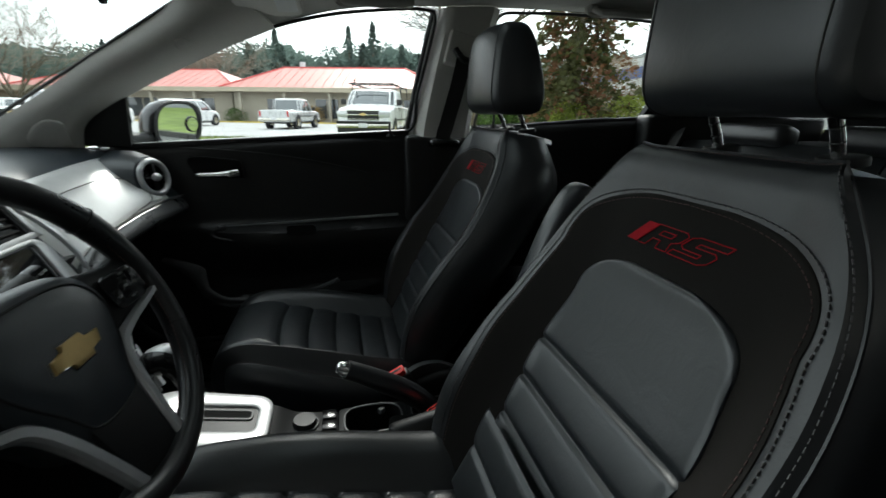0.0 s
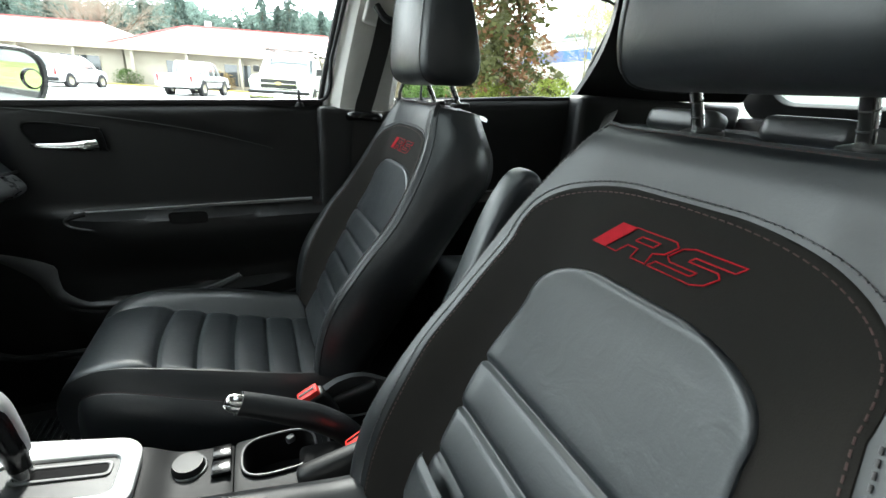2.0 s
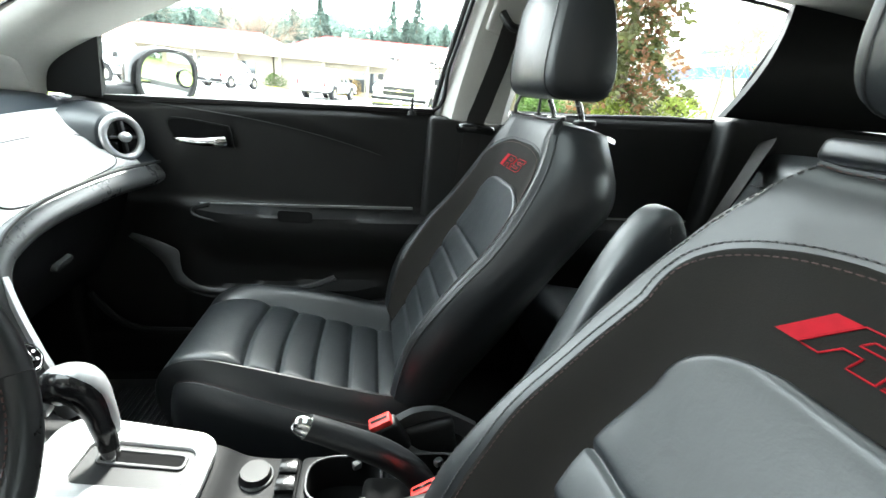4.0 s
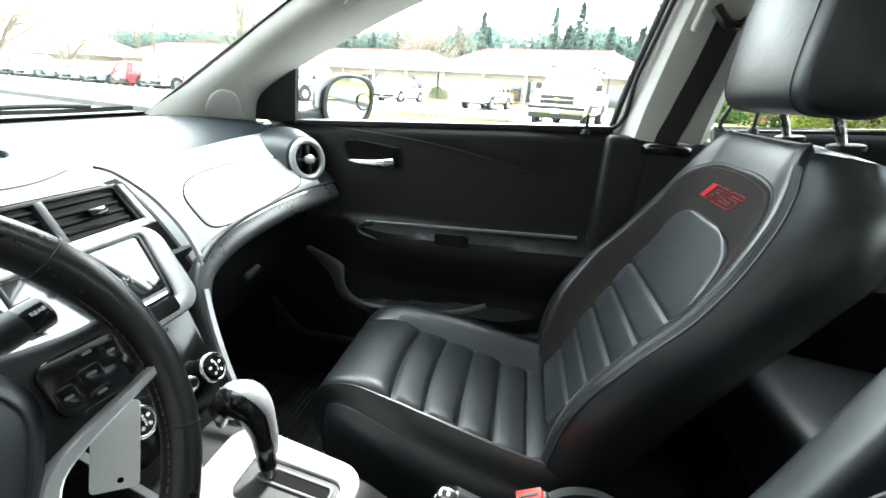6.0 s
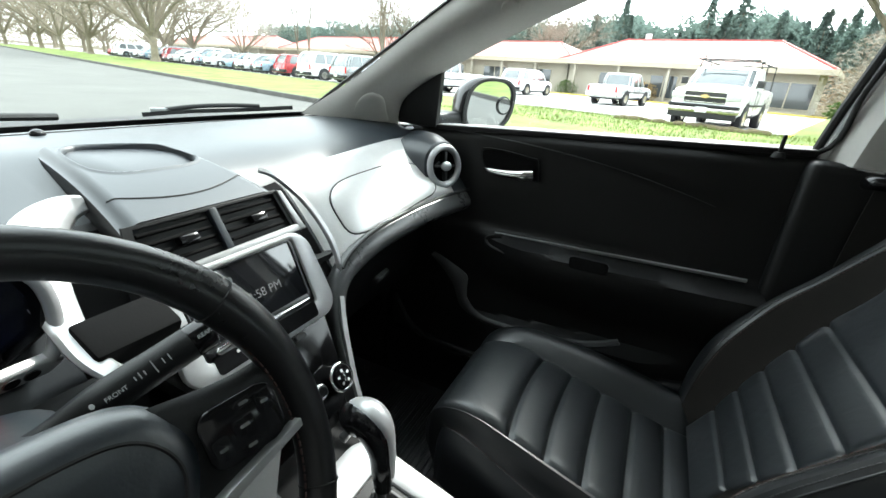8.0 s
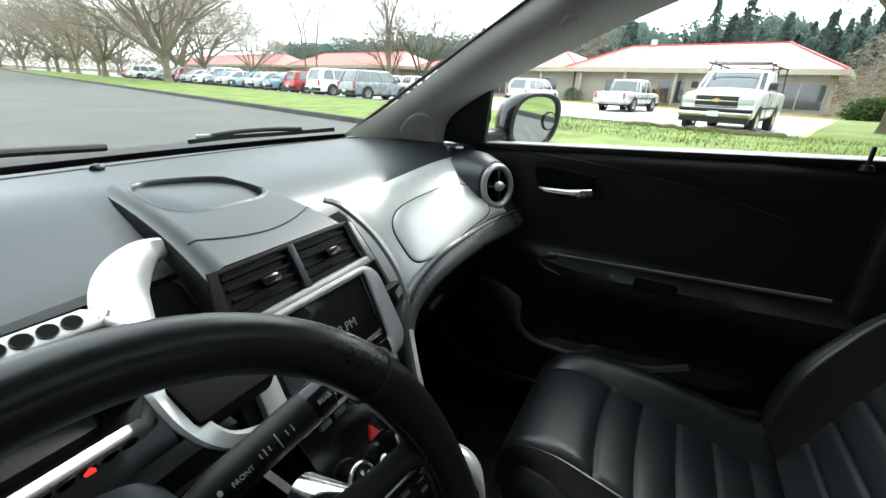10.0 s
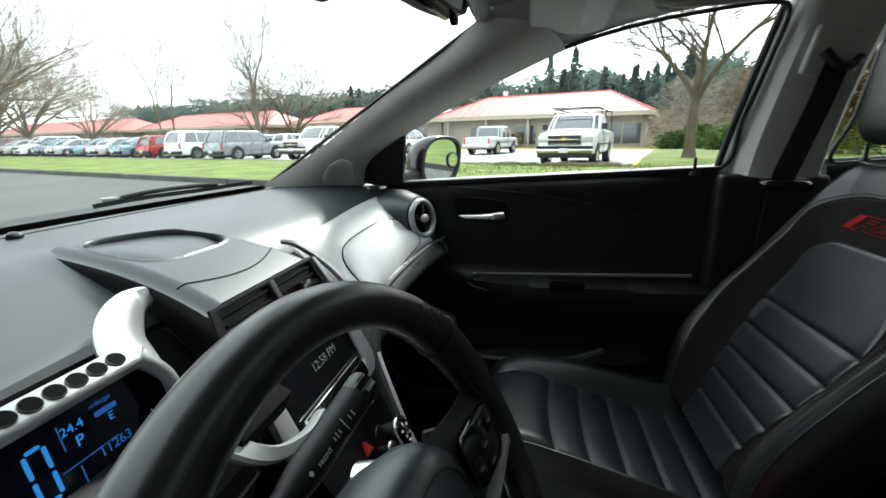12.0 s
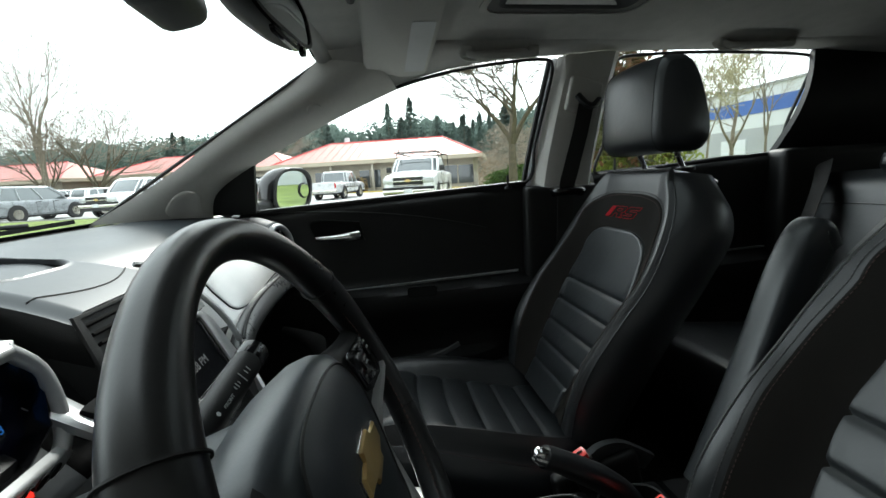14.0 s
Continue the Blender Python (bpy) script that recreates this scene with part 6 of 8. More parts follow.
def stalk_thing(s, label, print_it):
    st = thing("column_stalk", label, "control stalk", (-0.10, -0.317 + 0.10 * s, 0.82), "column stalks")
    a, b = Vector((-0.114, -0.268 if s > 0 else -0.366, 0.806)), Vector((-0.092, -0.152 if s > 0 else -0.482, 0.838))
    line = [a.lerp(b, k / 20) for k in range(21)]
    part("lever", tube(line, [0.010 + 0.0050 * smooth(2, 9, k) for k in range(21)], 16), PLASTIC, st, "black lever")
    d = (b - a).normalized()
    part("end_cap", tube([b, b + d * 0.004, b + d * 0.018, b + d * 0.021], [0.0150, 0.0157, 0.0153, 0.011], 16), GLOSS, st, "turning end cap")
    if print_it:
        out = Vector((0.75, -0.35, 0.55))
        out = (out - d * out.dot(d)).normalized()
        up = out.cross(d)
        m = plane_at(a.lerp(b, 0.50) + out * 0.0152, d, up)
        lettering("lever_print", "FRONT", m @ pose(0.0, -0.002, 0, 0, 0, 0), 0.0050, WHITE_PRINT, st, "white word FRONT", 0.0001)
        lettering("lever_print", "REAR", plane_at(b + d * 0.011 + out * 0.0158, d, up), 0.0052, WHITE_PRINT, st, "white word REAR", 0.0001)
        for k, w in ((0.62, 0.004), (0.65, 0.006), (0.68, 0.004), (0.74, 0.012), (0.80, 0.005), (0.84, 0.006)):
            part("lever_mark", slab(rounded(w, 0.0009, 0.0003, 2), plane_at(a.lerp(b, k) + out * 0.0151, -up, d), 0.0004), WHITE_PRINT, st)
        part("lever_icon", slab(oval(0.0045, 0.0035, 12), plane_at(a.lerp(b, 0.37) + out * 0.0146, -up, d), 0.0004), WHITE_PRINT, st)


stalk_thing(1, "black wiper stalk with white printed words", True)
stalk_thing(-1, "black indicator stalk on the steering column", False)

key = thing("key_tag", "white paper key tag hanging from the ignition", "key tag", (-0.05, -0.20, 0.74))
tm = plane_at((-0.012, -0.163, 0.735), (0.80, 0.58, -0.10), (-0.10, 0.42, 0.90))
part("paper", slab(rounded(0.036, 0.076, 0.004), tm, 0.0008), PAPER, key)
part("tag_hole", slab(oval(0.005, 0.005, 12, 2, 0.004, -0.030), tm @ Matrix.Translation((0, 0, 0.0008)), 0.0003), GLOSS, key)
part("tag_hole", slab(oval(0.005, 0.005, 12, 2, 0.004, -0.030), tm @ pose(0, 0, -0.0001, 180, 0, 0) @ Matrix.Diagonal((1, -1, 1, 1)), 0.0003), GLOSS, key)
part("key_head", moved(box(0.026, 0.036, 0.011, (0.010, 0.052, -0.022), None, 0.005), tm), PLASTIC, key, "black key head")
part("key_ring", tube([tm @ Vector((0.0 + 0.012 * math.cos(a), 0.046 + 0.012 * math.sin(a), -0.002)) for a in (2 * math.pi * k / 20 for k in range(20))], 0.0012, 6, True), CHROME, key)
part("ignition_barrel", disc(0.019, 0.017, 0.05, plane_at((-0.060, -0.170, 0.772), (0, 1, 0), (-0.3, 0, 1)) @ Matrix.Translation((0, 0, 0)), 24), CHROME, key, "bright ignition lock ring")

# ---------------------------------------------------------------- centre console
console = thing("centre_console", "black centre console with silver shifter surround and cupholders", "console", (0.15, 0.02, 0.2))


def console_ring(x):
    z = table(x, [(-0.30, 0.58), (-0.16, 0.53), (-0.08, 0.487), (0.12, 0.445), (0.17, 0.420), (0.30, 0.410), (0.60, 0.405), (0.80, 0.40)])
    w = table(x, [(-0.30, 0.115), (-0.08, 0.092), (0.12, 0.082), (0.30, 0.078), (0.80, 0.085)])
    c = 0.022
    dip = 0.070 * smooth(0.248, 0.262, x) * (1 - smooth(0.540, 0.560, x))
    return [Vector((x, c - w * 1.08, 0.20)), Vector((x, c - w, z - 0.03)), Vector((x, c - w + 0.006, z - 0.010)), Vector((x, c - w + 0.012, z - dip)), Vector((x, c, z + 0.002 - dip)), Vector((x, c + w - 0.012, z - dip)), Vector((x, c + w - 0.006, z - 0.010)), Vector((x, c + w, z - 0.03)), Vector((x, c + w * 1.08, 0.20))]


part("console_body", loft([console_ring(x) for x in steps(-0.30, 0.80, 111)]), CONSOLE_SKIN, console, "black console body", sharp=50)
km = plane_at((0.018, 0.024, 0.474), (1, 0, -0.195), (0, 1, 0))
part("shifter_surround", frame_plate([(x * (1.0 + 0.10 * (x < 0)), y * (1.10 if x < -0.05 else 1.0)) for x, y in rounded(0.215, 0.150, 0.040)], rounded(0.140, 0.074, 0.014, 6, 0.010, 0.0), km, 0.012, 0.006), SILVER, console, "silver shifter surround")
part("shifter_gate", slab(rounded(0.144, 0.078, 0.014, 6, 0.010, 0.0), km @ Matrix.Translation((0, 0, -0.002)), 0.008), PLASTIC, console, "black shifter gate")
# raised near-black plate: the slot's shade is put into its colour
part("gate_track", slab(rounded(0.110, 0.020, 0.006, 4, 0.014, 0.014), km @ Matrix.Translation((0, 0, 0.004)), 0.0035), HOLLOW, console, "plate coloured dark as the shaded gate slot")
part("gate_rim", frame_plate(rounded(0.118, 0.030, 0.009, 4, 0.014, 0.013), rounded(0.108, 0.020, 0.006, 4, 0.014, 0.013), km @ Matrix.Translation((0, 0, 0.005)), 0.004, 0.001), GREY_PLASTIC, console)
pm = plane_at((0.183, 0.050, 0.418), (1, 0, -0.06), (0, 1, 0))
part("power_socket", disc(0.026, 0.022, 0.016, pm @ Matrix.Translation((0, 0, 0.006)), 28), PLASTIC, console, "round black socket cap")
part("socket_ring", tube([pm @ Vector((0.027 * math.cos(a), 0.027 * math.sin(a), 0.002)) for a in (2 * math.pi * k / 32 for k in range(32))], 0.0022, 6, True), GREY_PLASTIC, console)
for k in range(2):
    b = part("switch", moved(box(0.030, 0.030, 0.010, (0.050, 0.016 - 0.034 * k, 0.004), None, 0.003), pm), GLOSS, console, "small black switch")
    part("switch_mark", slab(rounded(0.006, 0.006, 0.001, 2, 0.050, 0.016 - 0.034 * k), pm @ Matrix.Translation((0, 0, 0.009)), 0.0004), WHITE_PRINT, b)
for x, y in ((0.325, 0.040), (0.470, 0.040)):
    cm = plane_at((x, y, table(x, [(0.30, 0.412), (0.60, 0.407)])), (1, 0, 0), (0, 1, 0))
    rim = oval(0.120, 0.088, 40, 3.0)
    deck = frame_plate(oval(0.1455, 0.136, 40, 14, 0.0, -0.018), rim, cm @ Matrix.Translation((0, 0, -0.004)), 0.006, 0.001)
    part("cup_deck", deck, CONSOLE_SKIN, console, "black deck round the cupholder")
    # the well is coloured near-black to deepen its shade
    cupholder = part("cupholder", loft([[cm @ Vector((px * k, py * k, d)) for px, py in rim] for d, k in ((0.003, 1.05), (0.006, 1.03), (0.006, 0.99), (-0.002, 0.96), (-0.058, 0.90), (-0.060, 0.1))], True, (False, True)), HOLLOW, console, "deep cupholder with its shade put into the dark colour")
    part("cup_rim", tube([cm @ Vector((px * 1.02, py * 1.02, 0.006)) for px, py in rim], 0.0022, 6, True), GREY_PLASTIC, cupholder)
    part("cup_finger", moved(box(0.016, 0.012, 0.014, (0.020, 0.036, -0.006), (0, 0, 30), 0.004), cm), GREY_PLASTIC, cupholder)

shifter = thing("gear_shifter", "black and silver automatic gear lever with chrome neck", "gear lever", (-0.008, 0.037, 0.48))
line = spline([(-0.008, 0.037, 0.478), (-0.009, 0.038, 0.500), (-0.012, 0.040, 0.530), (-0.018, 0.044, 0.560), (-0.030, 0.048, 0.588), (-0.046, 0.050, 0.602), (-0.066, 0.050, 0.598), (-0.078, 0.049, 0.586)], 40)
r = [0.0125 + 0.004 * smooth(6, 14, i) + 0.0085 * smooth(14, 26, i) - 0.010 * smooth(33, 39, i) ** 2 for i in range(40)]
part("knob", tube(line[6:], r[6:], 20, flatten=1.05), GLOSS, shifter, "black shifter knob")
part("neck", tube(line[:7], 0.0118, 18), CHROME, shifter, "chrome neck")
cap = [p + Vector((0.003, 0.0050, 0.006)) for p in line[9:]]
part("knob_cover", tube(cap, [k * 0.93 for k in r[9:]], 20), SILVER, shifter, "silver back of the knob")
part("knob_button", moved(box(0.012, 0.016, 0.022, (0, 0, 0), None, 0.004), Matrix.Translation((-0.070, 0.030, 0.580)) @ pose(0, 0, 0, 20, 20, 0)), GREY_PLASTIC, shifter, "grey release button")

brake = thing("parking_brake", "black leather parking brake lever with chrome button", "parking brake", (0.40, 0.0, 0.41))
line = spline([(0.275, -0.022, 0.583), (0.305, -0.018, 0.566), (0.345, -0.010, 0.538), (0.385, -0.002, 0.508), (0.425, 0.004, 0.470), (0.455, 0.008, 0.425), (0.47, 0.01, 0.38)], 30)
part("lever", tube(line, [0.0165 + 0.0035 * smooth(2, 14, i) for i in range(30)], 16, flatten=1.1), LEATHER, brake, "black leather grip")
d = (line[0] - line[2]).normalized()
part("release_button", tube([line[0], line[0] + d * 0.010, line[0] + d * 0.018, line[0] + d * 0.021], [0.0150, 0.0140, 0.0105, 0.006], 16), CHROME, brake, "chrome release button")
part("boot", box(0.15, 0.06, 0.04, (0.43, 0.008, 0.400), (0, 4, 0), 0.016, 3), HOLLOW, brake, "black lever boot")

mat = thing("floor_mat", "black ribbed rubber mat in the passenger footwell", "floor mat", (-0.4, 0.36, 0.2))
part("mat_sheet", box(0.62, 0.44, 0.008, (-0.36, 0.37, 0.205), None, 0.003), RUBBER, mat)
rib_mesh = None
for i in range(30):
    at = Matrix.Translation((-0.30 + i * 0.0155 + 0.4, 0.01, 0.011))
    if rib_mesh is None:
        rib = part("mat_rib", box(0.0075, 0.36, 0.006, (0, 0, 0), None, 0.002, 1), RUBBER, mat)
        rib_mesh = rib.data
    else:
        rib = new("mat_rib", rib_mesh)
        rib.parent = mat
    rib.matrix_parent_inverse = Matrix.Identity(4)
    rib.matrix_basis = at
stud_mesh = None
for i in range(7):
    for j in range(7):
        at = Matrix.Translation((-0.63 + i * 0.045 + 0.4, 0.20 + j * 0.055 + 0.02 * (i % 2) - 0.36, 0.011)) @ pose(0, 0, 0, 0, 0, 35 if (i + j) % 2 else -35)
        if stud_mesh is None:
            stud = part("mat_stud", box(0.012, 0.030, 0.005, (0, 0, 0), None, 0.002, 1), RUBBER, mat)
            stud_mesh = stud.data
        else:
            stud = new("mat_stud", stud_mesh)
            stud.parent = mat
        stud.matrix_parent_inverse = Matrix.Identity(4)
        stud.matrix_basis = at


# ---------------------------------------------------------------- outside: ground
ROAD = Matrix(((0.958, 0.286, 0, 0), (-0.286, 0.958, 0, 0), (0, 0, 1, 0), (0, 0, 0, 1)))


def street(a, n, z=0.0):
    """A place from metres along the street and across it."""
    return ROAD @ Vector((a, n, z))


ASPHALT = material("worn_grey_asphalt", (0.098, 0.098, 0.091), 0.85, 0, 0.22, 0.6, 0.8, 60, spec=0.3)
LOT = material("pale_lot_asphalt", (0.36, 0.362, 0.356), 0.85, 0, 0.2, 0.5, 0.8, 60, spec=0.3)
GRASS = material("spring_grass", (0.140, 0.185, 0.046), 0.85, 0, 0.6, 1.1, 1.0, 40, spec=0.2)
BLADES = material("grass_blades", (0.150, 0.200, 0.050), 0.8, 0, 0.35, 3.0, spec=0.2)
SOIL = material("rough_earth", (0.10, 0.085, 0.05), 0.95, 0, 0.4, 0.3, 1.0, 20, spec=0.1)
KERB = material("grey_concrete_kerb", (0.22, 0.215, 0.20), 0.85, 0, 0.3, 2.0, 0.6, 80)
DARK_KERB = material("dirty_street_kerb", (0.075, 0.072, 0.064), 0.9, 0, 0.4, 2.0, 0.6, 80)
YELLOW = material("faded_yellow_kerb", (0.55, 0.42, 0.08), 0.8, 0, 0.3, 3.0)
ROOF = material("coral_metal_roof", (0.48, 0.175, 0.150), 0.5, 0, 0.12, 0.5)
RIDGE = material("red_ridge_metal", (0.52, 0.075, 0.070), 0.5, 0, 0.1, 1.0)
STUCCO = material("beige_stucco", (0.37, 0.34, 0.275), 0.9, 0, 0.12, 0.8, 0.6, 60)
FASCIA = material("tan_fascia_board", (0.42, 0.37, 0.28), 0.8, 0, 0.1, 1.0)
DARK_GLASS = material("dark_window_glass", (0.05, 0.058, 0.062), 0.05, 0, 0.1, 2.0, wear=0.02, spec=1.0)
CAR_GLASS = material("sky_reflecting_car_glass", (0.09, 0.105, 0.11), 0.06, 0.25, 0.15, 2.0, wear=0.04, spec=1.0, coat=1.0)
WALL_WHITE = material("white_metal_cladding", (0.60, 0.62, 0.63), 0.6, 0, 0.06, 0.4)
WALL_GREY = material("grey_concrete_wall", (0.36, 0.37, 0.38), 0.8, 0, 0.1, 0.4)
WALL_BLUE = material("blue_cladding_band", (0.045, 0.115, 0.36), 0.5, 0, 0.08, 0.6)
BARK = material("grey_brown_bark", (0.165, 0.140, 0.100), 0.9, 0, 0.4, 6.0, 1.0, 60)
MOSS_BARK = material("mossy_bark", (0.082, 0.068, 0.042), 0.9, 0, 0.45, 4.0, 1.0, 60)
THICKET = material("red_brown_twigs", (0.25, 0.185, 0.115), 0.9, 0, 0.35, 2.0, random_tint=0.1)
TWIG = material("pale_bare_twigs", (0.27, 0.235, 0.185), 0.9, 0, 0.3, 3.0, random_tint=0.15)
NEEDLE = leafy(material("blue_green_needles", (0.125, 0.172, 0.150), 0.85, 0, 0.5, 0.5, random_tint=0.35))
CEDAR = leafy(material("bronze_green_foliage", (0.085, 0.088, 0.034), 0.8, 0, 0.55, 1.3, random_tint=0.1))
RUST_LEAF = leafy(material("rusty_foliage", (0.155, 0.078, 0.042), 0.8, 0, 0.4, 1.3))
SHRUB = leafy(material("green_shrub_leaves", (0.062, 0.105, 0.026), 0.7, 0, 0.5, 2.0, random_tint=0.2))
DRY_SHRUB = leafy(material("straw_shrub_leaves", (0.34, 0.245, 0.115), 0.85, 0, 0.35, 2.0, random_tint=0.1))
LIME_SHRUB = leafy(material("lime_shrub_leaves", (0.21, 0.25, 0.05), 0.8, 0, 0.4, 2.0))
WILLOW = material("pale_yellow_twigs", (0.36, 0.33, 0.20), 0.9, 0, 0.3, 2.0)
TYRE = material("black_tyre_rubber", (0.016, 0.016, 0.017), 0.8, 0, 0.2, 10)
CHROMED = material("bright_bumper_chrome", (0.62, 0.60, 0.54), 0.22, 1.0, 0.1, 3.0)
LAMP = material("clear_lamp_lens", (0.55, 0.56, 0.56), 0.12, 0.3, 0.1, 6.0)
TAIL = material("red_tail_lens", (0.42, 0.02, 0.02), 0.2, 0, 0.1, 6.0)


def flat(points, z, n=1):
    bm = bmesh.new()
    bm.faces.new([bm.verts.new(street(a, b, z)) for a, b in points])
    return bm


solo("ground", sheet(lambda u, v: Vector((u, v, -0.03 - 0.02 * (abs(u) > 400))), [-2500, -600, -150, -40, 0, 40, 150, 600, 2500], [-2500, -600, -150, -40, 0, 40, 150, 600, 2500]), SOIL, "rough brown earth reaching the horizon", "ground", kind="structure")
solo("road", flat([(-300, -9), (300, -9), (300, 6.9), (-300, 6.9)], 0.0), ASPHALT, "worn grey asphalt street beside the parked car", "road", kind="structure")
solo("parking_lot", flat([(-300, 15.6), (-1.0, 15.6), (-1.0, 41.0), (-300, 41.0)], 0.004), LOT, "pale asphalt car park in front of the offices", "parking lot", kind="structure")


def lawn(a0, a1, n0, n1, na, nn, rise):
    def at(a, b):
        e = min(b - n0, n1 - b)
        return street(a, b, 0.10 + rise * smooth(0, 2.5, e) + 0.035 * noise.noise(Vector((a * 0.5, b * 0.5, 1))) * smooth(0, 1, e) + 0.02 * noise.noise(Vector((a * 2.1, b * 2.1, 4))))
    return sheet(at, steps(a0, a1, na), steps(n0, n1, nn))


solo("lawn_strip", lawn(-150, 60, 7.05, 15.45, 260, 24, 0.05), GRASS, "bright green lawn strip between street and car park", "lawn", kind="structure")
solo("lawn_side", lawn(-0.85, 120, 15.45, 60, 140, 60, 0.12), GRASS, "green lawn with trees beside the offices", "lawn", kind="structure")
solo("lawn_rear", sheet(lambda a, b: street(a, b, 0.06 + 0.03 * noise.noise(Vector((a * 0.3, b * 0.3, 2)))), steps(14, 120, 50), steps(-30, 7.0, 24)), GRASS, "green verge behind the parked car", "lawn", kind="structure")

blades = bmesh.new()
rng = random.Random(5)
for i in range(9000):
    a, b = rng.uniform(-9, 8), rng.uniform(9.5, 15.4)
    c, w, h, t = street(a, b, 0.12), 0.012, rng.uniform(0.05, 0.13), rng.uniform(0, 6.28)
    d = Vector((math.cos(t), math.sin(t), 0)) * w
    tip = c + Vector((rng.uniform(-0.03, 0.03), rng.uniform(-0.03, 0.03), h))
    blades.faces.new((blades.verts.new(c - d), blades.verts.new(c + d), blades.verts.new(tip)))
solo("grass_tufts", blades, BLADES, "loose green grass blades on the lawn strip", "grass", kind="stuff", flat=True)

for n, (a0, a1, b0, b1, m) in {"kerb_street": (-150, 120, 6.9, 7.06, DARK_KERB), "kerb_car_park": (-150, -1.0, 15.44, 15.6, KERB)}.items():
    k = thing(n, "grey concrete kerb along the lawn", "kerb", street(0, b0), kind="structure")
    for i in range(54):
        s0 = a0 + (a1 - a0) * i / 54
        s1 = a0 + (a1 - a0) * (i + 1) / 54 - 0.02
        bm = box(s1 - s0, b1 - b0, 0.16, ((s0 + s1) / 2, (b0 + b1) / 2, 0.06), None, 0.02, 1)
        bm.transform(ROAD)
        part("kerb_stone", bm, m, k)
side_kerb = box(0.16, 25.4, 0.15, (-0.92, 28.2, 0.06), None, 0.02, 1)
side_kerb.transform(ROAD)
solo("kerb_side", side_kerb, YELLOW, "faded yellow painted kerb beside the lawn", "kerb", kind="structure")
edge = box(48, 0.14, 0.14, (-25, 41.1, 0.05), None, 0.02, 1)
edge.transform(ROAD)
solo("kerb_building", edge, YELLOW, "pale yellow kerb before the office planting", "kerb", kind="structure")
bark_bed = bmesh.new()
for i in range(60):
    a, b = rng.uniform(-5.5, -1.4), rng.uniform(14.2, 15.2)
    ball(rng.uniform(0.06, 0.16), Matrix.Translation(street(a, b, 0.15)) @ Matrix.Diagonal((1.5, 1, 0.6, 1)), bark_bed, 6, 4)
solo("soil_clods", bark_bed, SOIL, "brown soil clods at the worn lawn edge", "soil", kind="stuff")


# ---------------------------------------------------------------- vehicles
def vehicle(name, label, paint, length, width, height, belt_z, hood, cab, kind, lamps=True, rack=False, detail=True):
    """A car with its nose at -x. hood: the bonnet's length and height; cab: where the cabin starts and ends."""
    car = thing(name, label, "car", (0, 0, 0), "parked vehicles")
    hw = width / 2
    floor_z = 0.30 if kind != "truck" else 0.42

    def ring(x, top, w, low=None):
        low = floor_z if low is None else low
        half = [(0.88, low), (0.965, low + 0.08), (0.985, low + 0.20), (1.0, (low + top) / 2 + 0.06), (0.99, top - 0.15), (0.97, top - 0.08), (0.92, top - 0.025), (0.82, top + 0.004), (0.45, top + 0.03)]
        return [Vector((x, -w * y, z)) for y, z in half] + [Vector((x, 0, top + 0.038))] + [Vector((x, w * y, z)) for y, z in reversed(half)]
    h0 = hood[1]
    if kind == "truck":
        secs = [(0.0, h0 - 0.14, hw * 0.88), (0.05, h0 - 0.06, hw * 0.94), (0.22, h0 - 0.01, hw * 0.985)]
    else:
        secs = [(0.0, h0 - 0.36, hw * 0.66), (0.05, h0 - 0.25, hw * 0.78), (0.16, h0 - 0.15, hw * 0.89), (0.38, h0 - 0.06, hw * 0.965)]
    secs += [(hood[0] * 0.6, h0 + 0.02, hw), (hood[0], belt_z, hw), (cab[1] - 0.25, belt_z + 0.02, hw), (cab[1], belt_z, hw * 0.99)]
    if kind == "truck":
        secs += [(cab[1] + 0.04, belt_z - 0.02, hw), (length - 0.05, belt_z - 0.04, hw), (length, belt_z - 0.06, hw * 0.98)]
    else:
        secs += [(length - 0.14, belt_z - 0.04, hw * 0.96), (length - 0.05, belt_z - 0.12, hw * 0.91), (length, belt_z - 0.28, hw * 0.84)]
    part("body", loft([ring(x, t, w) for x, t, w in secs]), paint, car, sharp=35)
    c0, c1 = cab
    rake_f, rake_r = {"truck": (0.66, 0.14), "suv": (0.82, 0.34), "car": (0.95, 0.85)}[kind]

    def cabin(level, inset):
        e, z = max(level, 0.0), belt_z + (height - belt_z) * level
        w = hw * (0.95 - (0.10 if kind == "truck" else 0.17) * e ** 1.4) - inset
        a, b = c0 + rake_f * e ** 1.12 + inset, c1 - rake_r * e ** 1.6 - inset
        front = [(a, 0.45), (a + 0.035, 0.78), (a + 0.14, 0.97), (a + 0.26, 1.0)]
        back = [(b - 0.22, 1.0), (b - 0.10, 0.97), (b - 0.02, 0.80), (b, 0.45)]
        right = [Vector((x, w * y, z)) for x, y in front + back]
        return [Vector((p.x, -p.y, p.z)) for p in right] + right[::-1]
    part("glass_band", loft([cabin(-0.05, 0.01), cabin(0.25, 0.01), cabin(0.5, 0.01), cabin(0.75, 0.01), cabin(0.9, 0.01)]), CAR_GLASS, car, "dark window glass")
    part("roof", loft([cabin(0.84, 0.0), cabin(0.91, 0.006), cabin(0.96, 0.035), cabin(0.988, 0.10), cabin(1.0, 0.22), cabin(1.008, 0.42)]), paint, car)
    levels = [cabin(e, 0.0) for e in (-0.04, 0.2, 0.4, 0.6, 0.86)]
    mids = [0.0, 1.0] if kind == "truck" and cab[1] - cab[0] < 1.7 else [0.0, 0.38, 0.72, 1.0] if kind == "suv" else [0.0, 0.5, 1.0]
